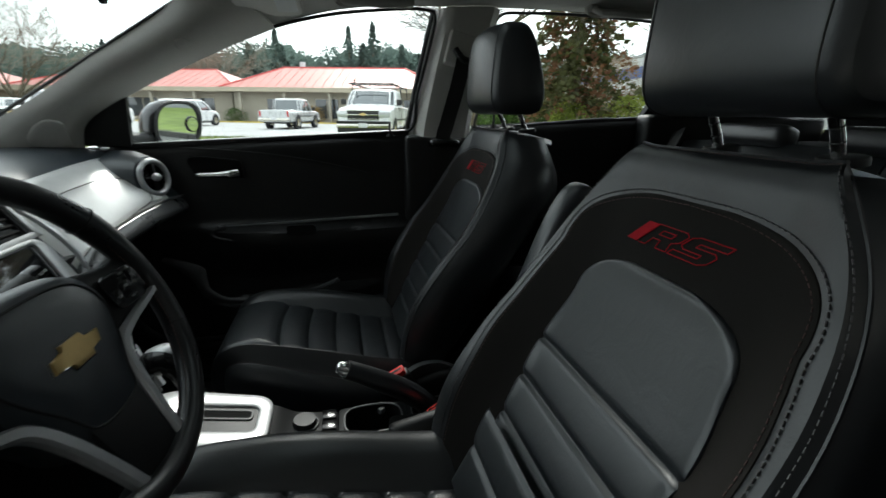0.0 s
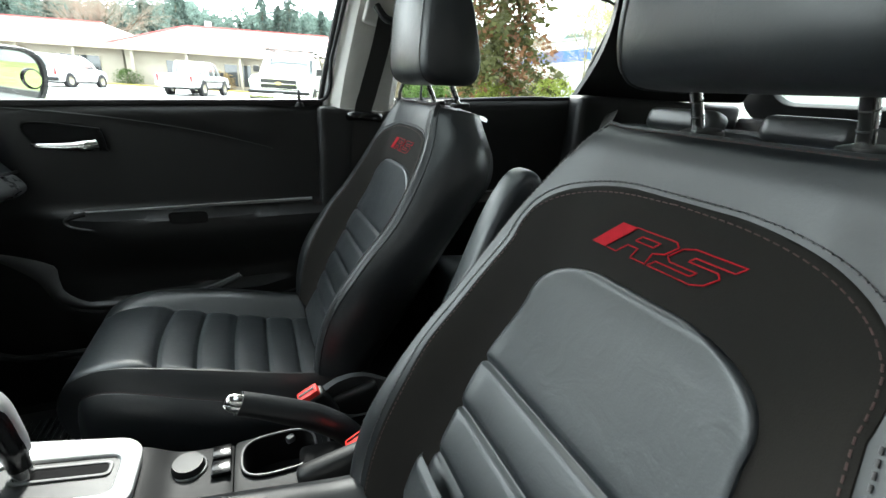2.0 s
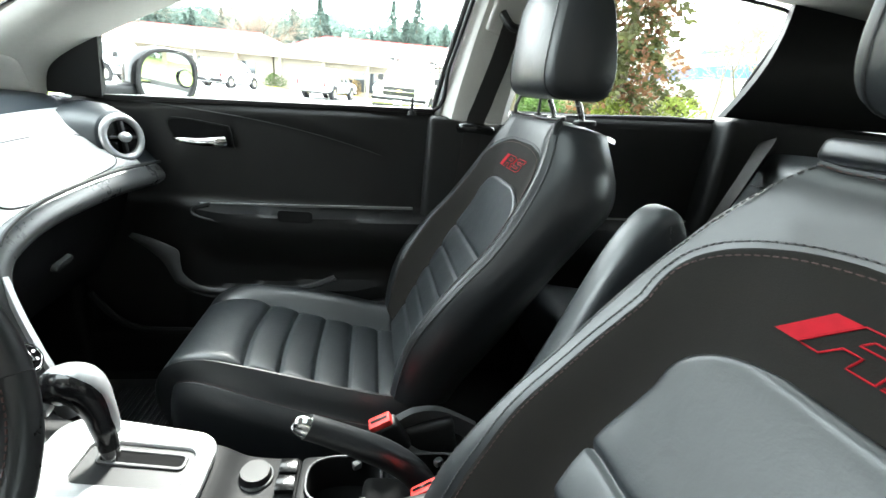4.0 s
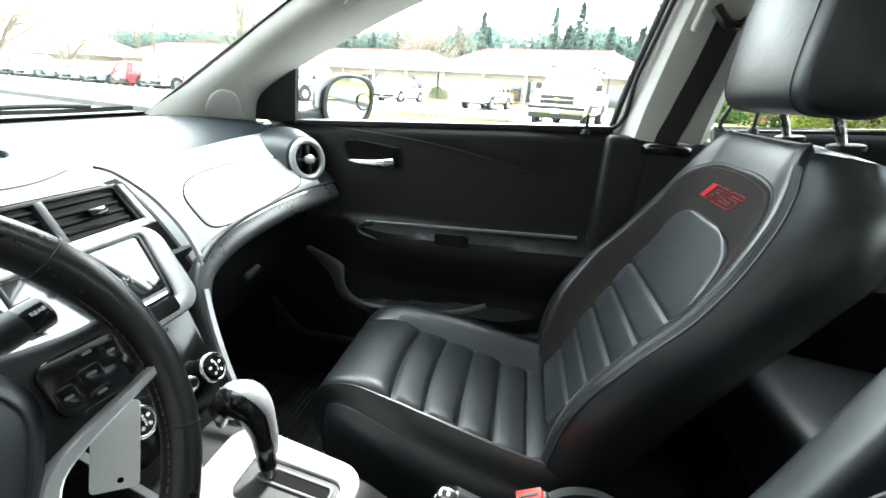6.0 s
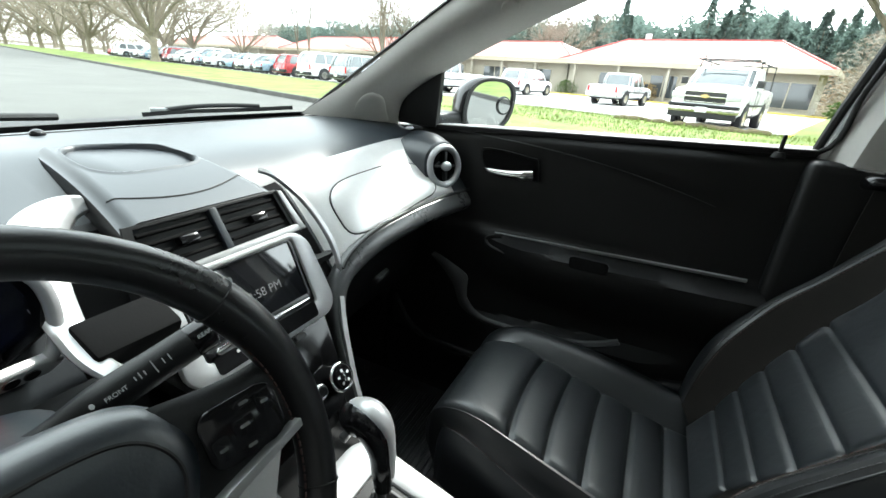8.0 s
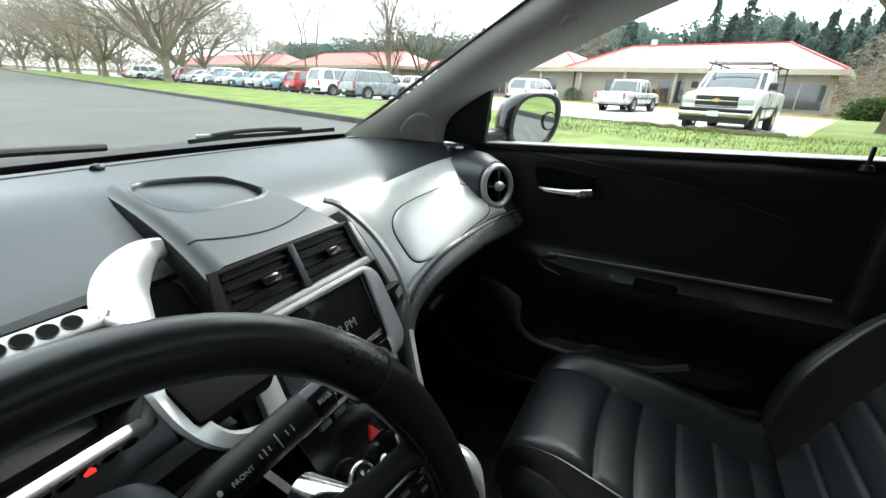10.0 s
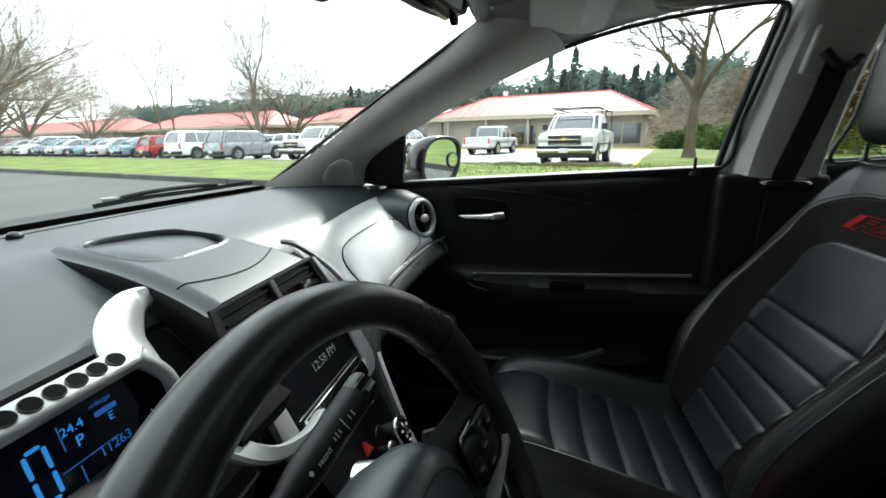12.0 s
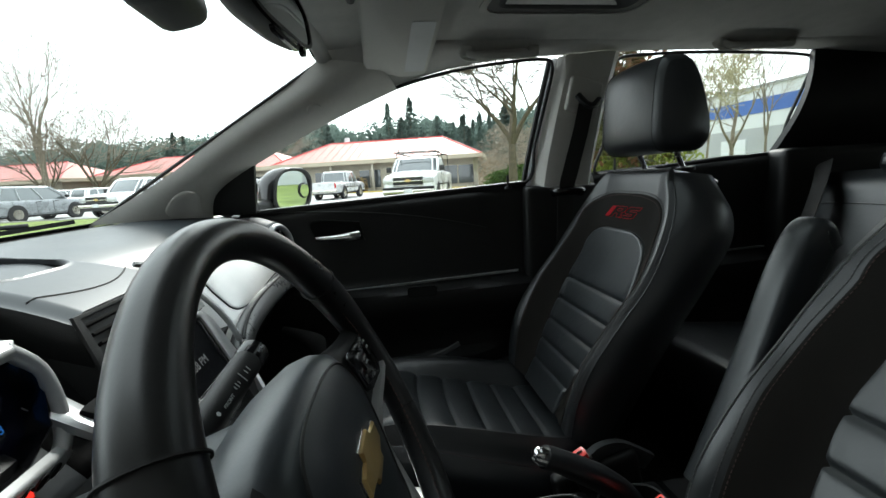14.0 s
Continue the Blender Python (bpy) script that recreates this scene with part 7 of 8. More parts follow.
    for i0, i1 in ((3, 4), (12, 11)):
        for m in mids:
            part("window_pillar", tube([ring_[i0].lerp(ring_[i1], m) for ring_ in levels], 0.036, 6), paint, car)
    for i in (1, 2, 13, 14):
        part("window_pillar", tube([ring_[i] for ring_ in levels], 0.032, 6), paint, car)
    for i in (5, 6, 9, 10):
        part("rear_pillar", tube([ring_[i] for ring_ in levels], 0.032 if kind == "truck" else 0.060, 6), paint, car)
    wheel_r = 0.40 if kind == "truck" else 0.34 if kind == "car" else 0.37
    for x in (length * 0.185, length * (0.76 if kind == "truck" else 0.79)):
        for s in (-1, 1):
            m = Matrix.Translation((x, s * (hw - 0.12), wheel_r)) @ pose(0, 0, 0, 90, 0, 0)
            arch = disc(wheel_r * 1.16, wheel_r * 1.16, 0.16, Matrix.Translation((x, s * (hw - 0.078), wheel_r * 1.05)) @ pose(0, 0, 0, 90, 0, 0), 24)
            part("wheel_arch", arch, TYRE, car, "dark wheel arch")
            w = part("wheel", disc(wheel_r, wheel_r, 0.25, m, 28), TYRE, car, "black tyre")
            part("rim", disc(wheel_r * 0.62, wheel_r * 0.56, 0.262, m, 20), CHROMED, w, "bright wheel rim")
    z = h0 - 0.24
    if lamps:
        for s in (-1, 1):
            part("headlight", box(0.12, hw * (0.40 if kind == "truck" else 0.34), 0.21 if kind == "truck" else 0.13, (0.035 if kind == "truck" else 0.13, s * hw * (0.76 if kind == "truck" else 0.70), z), (0, 0, (-8 if kind == "truck" else -24) * s), 0.03), LAMP, car, "clear headlight")
            part("tail_light", box(0.06, 0.12, 0.34 if kind != "car" else 0.16, (length - 0.02, s * hw * 0.86, belt_z - 0.24), None, 0.02), TAIL, car, "red tail light")
        part("grille", box(0.08, hw * 1.16, 0.34 if kind == "truck" else 0.14, (0.01, 0, z - 0.03), None, 0.02), GASKET, car, "black grille")
        if kind == "truck":
            for k in (-0.17, -0.02, 0.13):
                part("grille_bar", box(0.05, hw * 1.18, 0.022 if k != -0.02 else 0.040, (-0.018, 0, z + k), None, 0.008), CHROMED, car, "grille bar")
            part("grille_badge", slab([(-0.12, -0.03), (-0.045, -0.03), (-0.045, -0.055), (0.055, -0.055), (0.045, -0.03), (0.11, -0.03), (0.12, 0.03), (0.05, 0.03), (0.05, 0.055), (-0.045, 0.055), (-0.045, 0.03), (-0.11, 0.03)], plane_at((-0.045, 0, z), (0, -1, 0), (0, 0, 1)), 0.02, 0.005), GOLD, car, "plain gold badge")
    part("front_bumper", box(0.24, width * (0.985 if kind == "truck" else 0.72), 0.17, (0.02, 0, floor_z + 0.15), None, 0.05, 3), CHROMED if kind == "truck" else PLASTIC, car, "front bumper")
    if kind == "truck":
        part("bumper_cap", box(0.26, width * 0.98, 0.10, (0.03, 0, floor_z + 0.275), None, 0.04, 3), PLASTIC, car, "black plastic bumper top")
        part("bonnet_edge", box(0.05, width * 0.84, 0.012, (0.075, 0, h0 - 0.075), None, 0.004), GASKET, car, "dark bonnet gap")
    part("rear_bumper", box(0.22, width * 0.97, 0.20, (length + 0.02, 0, floor_z + 0.14), None, 0.05, 3), CHROMED if kind == "truck" else PLASTIC, car, "rear bumper")
    part("plate", box(0.02, 0.32, 0.16, (-0.115, 0.0, floor_z + 0.17), None, 0.005), WHITE_PRINT, car, "pale number plate with no characters")
    part("plate", box(0.02, 0.32, 0.16, (length + 0.135, 0.0, floor_z + 0.20), None, 0.005), WHITE_PRINT, car, "pale number plate with no characters")
    part("underbody", box(length * 0.90, width * 0.82, 0.18, (length / 2, 0, floor_z), None, 0.03), GASKET, car)
    if kind == "truck":
        part("bed_inside", box(length - cab[1] - 0.22, width * 0.82, 0.03, ((length + cab[1]) / 2 + 0.02, 0, belt_z - 0.035 + 0.02), None, 0.01), GASKET, car, "dark load bed")
        part("lower_grille", box(0.16, hw * 1.9, 0.20, (0.02, 0, floor_z + 0.01), None, 0.02), GASKET, car)
        part("side_moulding", box(length * 0.5, 0.03, 0.06, (length * 0.48, hw, floor_z + 0.36), None, 0.01), PLASTIC, car)
        part("side_moulding", box(length * 0.5, 0.03, 0.06, (length * 0.48, -hw, floor_z + 0.36), None, 0.01), PLASTIC, car)
    for s in (-1, 1):
        part("wing_mirror", box(0.12, 0.20, 0.22 if kind == "truck" else 0.14, (c0 + 0.30, s * (hw + 0.11), belt_z + 0.10), None, 0.04, 3), GASKET, car, "black wing mirror")
        for x in ((c0 + 0.95,) if kind == "truck" else (c0 + 0.95, c0 + 1.75)):
            part("door_line", box(0.012, 0.012, belt_z - floor_z - 0.16, (x, s * hw * 0.998, (belt_z + floor_z) / 2), None), GASKET, car)
            part("door_handle", box(0.16, 0.03, 0.035, (x - 0.18, s * hw * 0.998, belt_z - 0.12), None, 0.01), PLASTIC, car)
    if rack:
        zt = height + 0.17
        for s in (-1, 1):
            part("rack_rail", tube([(c0 + 0.35, s * hw * 0.78, zt), (length - 0.2, s * hw * 0.85, zt)], 0.028, 8), GASKET, car, "black ladder rack rail")
            for x in (c0 + 0.9, cab[1] + 0.15, length - 0.3):
                part("rack_post", tube([(x, s * hw * 0.86, zt), (x, s * hw * 0.90, height - 0.05 if x < cab[1] else belt_z - 0.05)], 0.022, 8), GASKET, car)
        for x in (c0 + 0.45, c0 + 1.3, length - 0.5):
            part("rack_bar", tube([(x, -hw * 0.9, zt + 0.02), (x, hw * 0.9, zt + 0.02)], 0.024, 8), GASKET, car)
        part("rack_end", tube([(c0 + 1.35, hw * 0.88, zt), (c0 + 1.35, hw * 0.90, zt + 0.24)], 0.02, 8), GASKET, car)
        part("roof_lamp", box(0.08, 0.5, 0.04, (c0 + 0.6, 0, height + 0.01), None, 0.015), LAMP, car)
    return car


def parked(car, a, n, turn):
    """turn: degrees from the street's direction to the car's nose."""
    m = Matrix.Translation(street(a, n, 0.01)) @ ROAD.to_3x3().to_4x4() @ pose(0, 0, 0, 0, 0, turn + 180)
    car.matrix_basis = m
    return car


SILVER_PAINT = material("silver_car_paint", (0.55, 0.56, 0.56), 0.28, 0.3, 0.05, 3, coat=0.5)
GREY_PAINT = material("grey_car_paint", (0.27, 0.285, 0.30), 0.28, 0.3, 0.05, 3, coat=0.5)
BLUE_PAINT = material("pale_blue_car_paint", (0.22, 0.32, 0.39), 0.28, 0.3, 0.05, 3, coat=0.5)
RED_PAINT = material("dark_red_car_paint", (0.36, 0.03, 0.035), 0.28, 0.1, 0.05, 3, coat=0.5)
TRUCK_WHITE = material("truck_white_paint", (0.78, 0.79, 0.79), 0.28, 0, 0.04, 2, coat=0.5)

parked(vehicle("work_truck", "white work truck with ladder rack and gold grille badge", TRUCK_WHITE, 5.7, 2.03, 1.95, 1.34, (1.30, 1.22), (1.25, 3.3), "truck", rack=True), -3.3, 15.6, -90)
parked(vehicle("pickup_truck", "silver crew cab pickup truck parked facing the offices", SILVER_PAINT, 5.6, 2.0, 1.86, 1.14, (1.35, 1.08), (1.35, 3.6), "truck"), -11.2, 31.6, 90)
parked(vehicle("pickup_truck", "white pickup truck in the car park", TRUCK_WHITE, 5.6, 2.0, 1.88, 1.16, (1.35, 1.10), (1.35, 3.4), "truck"), -18.6, 17.3, -90)
suv = vehicle("suv", "white sport utility car parked facing the offices", TRUCK_WHITE, 4.8, 1.87, 1.76, 1.08, (1.15, 1.02), (1.05, 4.72), "suv")
parked(suv, -27.0, 20.5, 90)
grey_suv = parked(vehicle("suv", "silver grey sport utility car parked facing the offices", GREY_PAINT, 4.6, 1.85, 1.70, 1.05, (1.10, 1.0), (1.0, 4.5), "suv"), -23.0, 20.2, 90)
tagged(copy_thing(suv, Matrix.Identity(4)), "white sport utility car near the office doors")
parked([o for o in scene.objects if o.name.startswith("suv") and o.parent is None][-1], -19.0, 32.5, 90)
sedan = vehicle("saloon_car", "pale blue saloon car in the car park row", BLUE_PAINT, 4.6, 1.78, 1.45, 0.92, (1.15, 0.88), (1.0, 3.85), "car")
parked(sedan, -33.6, 20.3, 90)
red_car = vehicle("hatchback", "dark red hatchback in the car park row", RED_PAINT, 4.2, 1.76, 1.52, 0.95, (1.0, 0.92), (0.9, 4.1), "suv")
parked(red_car, -30.3, 20.0, 90)
silver_car = vehicle("saloon_car", "silver saloon car in the car park row", SILVER_PAINT, 4.6, 1.78, 1.45, 0.92, (1.15, 0.88), (1.0, 3.85), "car")
parked(silver_car, -36.7, 20.3, 90)
rng = random.Random(11)
for i in range(13):
    base = (sedan, silver_car, sedan, suv, silver_car, red_car, grey_suv)[i % 7]
    c = copy_thing(base, Matrix.Identity(4))
    parked(c, -40.2 - 3.1 * i, 20.3 + rng.uniform(-0.4, 0.4), 90 if i % 3 else -90)
    if i % 3 == 0:
        c.matrix_basis = Matrix.Translation(street(0, -4.4, 0)) @ c.matrix_basis
for a, n in ((-34, 35), (-38, 35), (-45, 35), (-52, 35)):
    parked(copy_thing((silver_car, sedan, suv, grey_suv)[int(a) % 4], Matrix.Identity(4)), a, n, 90)


# ---------------------------------------------------------------- buildings
def office(name, a0, a1, n0, depth, eave, ridge, label, windows):
    b = thing(name, label, "building", street((a0 + a1) / 2, n0), "office buildings")

    def place(bm):
        bm.transform(ROAD)
        return bm
    part("wall", place(box(a1 - a0 - 2.0, depth - 2.0, eave + 0.2, ((a0 + a1) / 2, n0 + depth / 2, eave / 2), None)), STUCCO, b)
    hip = depth * 0.42
    bm = bmesh.new()
    lo = [bm.verts.new(street(a, n, eave + 0.1)) for a, n in ((a0, n0), (a1, n0), (a1, n0 + depth), (a0, n0 + depth))]
    hi = [bm.verts.new(street(a, n0 + depth / 2, ridge)) for a in (a0 + hip, a1 - hip)]
    for f in ((lo[0], lo[1], hi[1], hi[0]), (lo[1], lo[2], hi[1]), (lo[2], lo[3], hi[0], hi[1]), (lo[3], lo[0], hi[0]), (lo[3], lo[2], lo[1], lo[0])):
        bm.faces.new(f)
    roof = part("roof", bm, ROOF, b, "coral red metal hip roof", flat=True)
    for p, q in (((a0, n0, eave + 0.12), (a0 + hip, n0 + depth / 2, ridge)), ((a1, n0, eave + 0.12), (a1 - hip, n0 + depth / 2, ridge)), ((a0 + hip, n0 + depth / 2, ridge), (a1 - hip, n0 + depth / 2, ridge))):
        part("ridge_cap", tube([street(*p), street(*q)], 0.10, 6), RIDGE, roof, "red ridge cap")
    seams = bmesh.new()
    k = int((a1 - a0) / 0.9)
    for i in range(1, k):
        a = a0 + (a1 - a0) * i / k
        d = min(1.0, (a - a0) / hip, (a1 - a) / hip)
        tube([street(a, n0, eave + 0.115), street(a, n0 + depth / 2 * d, eave + 0.115 + (ridge - eave - 0.1) * d)], 0.022, 4, bm=seams)
    part("roof_seam", seams, ROOF, roof)
    part("fascia", place(box(a1 - a0 + 0.1, 0.12, 0.42, ((a0 + a1) / 2, n0 - 0.02, eave - 0.05), None)), FASCIA, b, "tan eaves board")
    part("fascia", place(box(0.12, depth, 0.42, (a1 + 0.02, n0 + depth / 2, eave - 0.05), None)), FASCIA, b, "tan eaves board")
    for a, w in windows:
        win = part("window", place(box(w, 0.08, 2.0, (a, n0 + 0.98, 1.35), None)), FASCIA, b, "framed office window")
        c = int(w / 1.1) or 1
        for i in range(c):
            part("pane", place(box(w / c - 0.10, 0.05, 1.85, (a - w / 2 + w / c * (i + 0.5), n0 + 0.94, 1.35), None)), DARK_GLASS, win)
    for i in range(int((a1 - a0) / 4.5)):
        part("post", place(box(0.25, 0.25, eave, (a0 + 2 + 4.5 * i, n0 + 0.25, eave / 2), None, 0.02)), STUCCO, b)
    return b


office("office_building", -24.0, -1.6, 43.0, 11.0, 3.15, 5.6, "low beige office with coral metal hip roof", [(-4.2, 3.3), (-9.5, 2.4), (-13.5, 2.4), (-18.0, 3.3)])
office("office_building", -47.0, -22.5, 43.6, 12.0, 3.15, 5.4, "low beige office wing with coral metal roof", [(-27.0, 3.3), (-33.0, 3.3), (-39.0, 2.4)])
office("office_building", -82.0, -50.0, 43.0, 11.0, 3.2, 5.6, "distant low office with coral metal roof", [(-55.0, 3.3), (-62.0, 3.3), (-70.0, 3.3)])
office("office_building", -140.0, -86.0, 42.0, 11.0, 3.2, 5.6, "farther low office with coral metal roof", [(-95.0, 3.3), (-110.0, 3.3)])
vent_pipe = disc(0.3, 0.3, 1.0, Matrix.Translation(street(-17.5, 49.0, 5.7)), 12)
solo("roof_vent", vent_pipe, WALL_WHITE, "white vent pipe on the office roof", "roof vent")

hall = thing("warehouse", "white warehouse with a blue band along the wall", "building", (38, 35, 0))
part("wall", box(18, 62, 4.3, (47.2, 38, 2.15), None), WALL_GREY, hall, "grey concrete lower wall")
part("upper_wall", box(18, 62, 4.0, (47.2, 38, 6.3), None), WALL_WHITE, hall, "white upper cladding")
part("blue_band", box(0.06, 62, 1.4, (38.17, 38, 6.4), None), WALL_BLUE, hall, "blue cladding band")
part("parapet", box(18.3, 62.4, 0.25, (47.2, 38, 8.3), None, 0.04), WALL_GREY, hall)
for y in range(14, 64, 9):
    d = part("dock_door", box(0.12, 3.2, 3.2, (38.16, y, 1.7), None, 0.02), WALL_WHITE, hall, "white loading door")


# ---------------------------------------------------------------- trees
def bare_tree(seed, height, lean0, trunk_r, fork, limbs, mats, label, name="bare_tree", thin=0.017, kids=(4, 4, 4, 4, 4)):
    """A leafless tree: a short trunk, limbs that lean out by lean0 and curve up, and twigs."""
    r = random.Random(seed)
    tree = thing(name, label, "tree", (0, 0, 0), "leafless trees")
    wood, twigs = bmesh.new(), bmesh.new()
    reach = (height - fork) * 0.52
    lengths = (fork, reach, reach * 0.62, reach * 0.40, reach * 0.26, reach * 0.17, reach * 0.11)

    def grow(p, d, length, radius, level):
        n = (4, 7, 6, 4, 3, 2, 2)[level]
        pts = [p]
        for i in range(n):
            bend = Vector((r.uniform(-1, 1), r.uniform(-1, 1), r.uniform(-0.7, 0.8) + (0.08 if level else 0))) * (0.05 if level == 0 else 0.13 + 0.03 * level)
            d = (d + bend).normalized()
            pts.append(pts[-1] + d * length / n)
        tip = 0.72 if level == 0 else 0.42
        radii = [radius * (1 - (1 - tip) * i / n) for i in range(n + 1)]
        tube(pts, radii, (10, 8, 6, 4, 3, 3, 3)[level], caps=level < 3, bm=wood if level < 3 else twigs)
        if level > len(kids):
            return
        count = limbs if level == 0 else kids[level - 1]
        for i in range(count):
            e = r.uniform(0.86, 1.0) if level == 0 else 1.0 if i == 0 else 0.25 + 0.7 * (i + r.random() * 0.9) / count
            k = min(e, 1.0) * n
            j = min(int(k), n - 1)
            q = pts[j].lerp(pts[j + 1], k - j)
            way = (pts[j + 1] - pts[j]).normalized()
            t = 6.283 * i / limbs + r.uniform(-0.4, 0.4) if level == 0 else r.uniform(0, 6.283)
            out = Vector((math.cos(t), math.sin(t), 0))
            if level:
                out = (out - way * out.dot(way)).normalized()
            lean = lean0 * r.uniform(0.7, 1.25) if level == 0 else 0.25 if i == 0 else r.uniform(0.55, 1.1)
            nd = (way + out * lean + Vector((0, 0, 0.05))).normalized()
            share = r.uniform(0.55, 0.72) if level == 0 else r.uniform(0.75, 0.9) * tip if i == 0 else r.uniform(0.34, 0.5)
            grow(q, nd, lengths[level + 1] * r.uniform(0.75, 1.2), max(radius * share, thin), level + 1)
    tube([Vector((0, 0, -0.1)), Vector((0, 0, 0.12)), Vector((0, 0, 0.45))], [trunk_r * 1.7, trunk_r * 1.25, trunk_r], 12, bm=wood)
    grow(Vector((0, 0, 0.4)), Vector((0.03, 0.02, 1)), fork, trunk_r, 0)
    part("trunk", wood, mats[0], tree, "grey-brown trunk and limbs")
    part("crown", twigs, mats[1], tree, "crown of bare twigs")
    return tree, 1.0


def planted(tree, s, a, n, turn=0.0, z=0.1):
    tree.matrix_basis = Matrix.Translation(street(a, n, z)) @ pose(0, 0, 0, 0, 0, turn) @ Matrix.Scale(s, 4)
    return tree


def replant(tree, s, a, n, turn, z=0.1):
    c = copy_thing(tree, Matrix.Identity(4))
    return planted(c, s, a, n, turn, z)


big, sb = bare_tree(3, 15, 0.95, 0.36, 2.0, 7, (BARK, TWIG), "large leafless street tree on the lawn strip", kids=(4, 4, 4, 3, 2))
planted(big, sb, -51.0, 14.0, 20)
replant(big, sb * 0.95, -54.5, 15.0, 140)
replant(big, sb * 0.9, -73.0, 13.0, 250)
replant(big, sb * 0.9, -92.0, 13.0, 70)
replant(big, sb, -112.0, 13.0, 190)
replant(big, sb * 0.95, -82.0, 24.0, 310)
replant(big, sb * 0.9, -135.0, 14.0, 30)
for i, (a, n, k) in enumerate(((-64, 22, 0.8), (-98, 30, 0.95), (-120, 24, 0.9), (-150, 20, 1.0), (-165, 34, 1.0), (-105, 6.0 + 12, 0.85))):
    replant(big, sb * k, a, n, 47 * i)
for i, (a, n, k) in enumerate(((-128, 9.5, 0.9), (-145, 40, 1.1), (-178, 12, 1.0), (-190, 26, 1.1), (-86, 38, 0.8), (-205, 10, 1.0))):
    replant(big, sb * k, a, n, 61 * i + 15)
slim, ss = bare_tree(8, 16, 0.22, 0.16, 3.4, 3, (BARK, TWIG), "slender leafless tree in the car park", kids=(5, 5, 3, 3), thin=0.014)
planted(slim, ss, -41.5, 34.0, 0)
replant(slim, ss * 1.05, -43.2, 36.0, 120)
replant(slim, ss * 0.95, -57.5, 33.0, 200)
replant(slim, ss * 0.9, -60.0, 36.0, 320)
wide, sw_ = bare_tree(15, 12.5, 0.75, 0.24, 1.4, 6, (MOSS_BARK, TWIG), "spreading leafless tree before the offices", kids=(5, 5, 4, 4), thin=0.013)
planted(wide, sw_ * 0.86, -39.0, 37.0, 40)
replant(wide, sw_ * 0.8, -47.0, 39.0, 160)
replant(wide, sw_ * 0.9, -33.0, 60.0, 250)
near, sn = bare_tree(21, 8.4, 0.72, 0.215, 1.95, 4, (MOSS_BARK, MOSS_BARK), "mossy leafless tree with forked limbs on the lawn", thin=0.011)
planted(near, sn, 0.75, 19.6, 150, 0.15)
replant(slim, ss * 0.8, 22.5, 40.0, 60)
replant(slim, ss * 0.7, 17.0, 38.0, 10)


def leaf_cloud(seed, count, shape, size, slim=0.5):
    """Many small leaves inside a shape, which gives a random place."""
    r = random.Random(seed)
    bm = bmesh.new()
    for i in range(count):
        c = shape(r)
        d = Vector((r.uniform(-1, 1), r.uniform(-1, 1), r.uniform(-0.6, 0.6))).normalized()
        e = d.cross(Vector((r.uniform(-1, 1), r.uniform(-1, 1), r.uniform(-1, 1)))).normalized()
        k = size * r.uniform(0.6, 1.4)
        bm.faces.new([bm.verts.new(c + p) for p in (d * k, e * k * slim, -d * k * 0.7, -e * k * slim)])
    return bm


def conifer(seed, height, radius, count, mat_, label, droop=0.35, leaf=0.34, name="conifer", low=0.12):
    """A straight trunk with whorls of drooping branches, each clothed with sprays."""
    tree = thing(name, label, "tree", (0, 0, 0), "conifers")
    r0 = random.Random(seed)
    arms = []
    for i in range(90):
        z = low + (0.97 - low) * (i / 89) ** 0.85
        arms.append((z, i * 2.4 + r0.uniform(-0.5, 0.5), (radius * (1 - z) ** 0.75 + 0.25) * r0.uniform(0.45, 1.15)))

    def shape(r):
        z, t, w = arms[int(90 * r.random() ** 1.35)]
        d = w * r.random() ** 0.55
        a = t + r.gauss(0, 0.22) * (1 - 0.4 * d / w)
        return Vector((math.cos(a) * d, math.sin(a) * d, height * z - droop * d * d / w + r.gauss(0, 0.16) - r.random() * 0.35 * leaf / 0.34))
    part("trunk", tube([(0, 0, -0.2), (0, 0, height * 0.5), (0, 0, height * 0.98)], [height * 0.018, height * 0.011, 0.02], 7), BARK, tree, "straight brown trunk")
    part("crown", leaf_cloud(seed, count, shape, leaf), mat_, tree, "dark needle crown with gaps", flat=True)
    return tree


firs = [conifer(31 + i, 18 + 2 * i, 3.3 + 0.3 * i, 3600, NEEDLE, "tall dark fir on the hill behind the offices", 0.35, 0.34) for i in range(3)]
rng = random.Random(77)
spots = []
for i in range(270):
    a = -85 + 165 * i / 270 + rng.uniform(-1.5, 1.5)
    n = rng.uniform(95, 150)
    spots.append((a, n))
for i, (a, n) in enumerate(spots):
    k = rng.uniform(0.56, 0.90) * (1.18 if rng.random() < 0.15 else 1.0) * (1.0 if -24 < a < 14 else 0.85)
    t = firs[i % 3] if i < 3 else copy_thing(firs[i % 3], Matrix.Identity(4))
    t.matrix_basis = Matrix.Translation(street(a - 10, n, -1.0 + 0.015 * (n - 90))) @ pose(0, 0, 0, 0, 0, rng.uniform(0, 360)) @ Matrix.Scale(k, 4)
hill = sheet(lambda u, v: street(u, 80 + v, -0.1 + 9.0 * smooth(0, 90, v) + 1.5 * noise.noise(Vector((u * 0.03, v * 0.03, 3)))), steps(-420, 260, 40), steps(0, 160, 12))
solo("hill", hill, SOIL, "low wooded hill behind the offices", "hill", kind="structure")


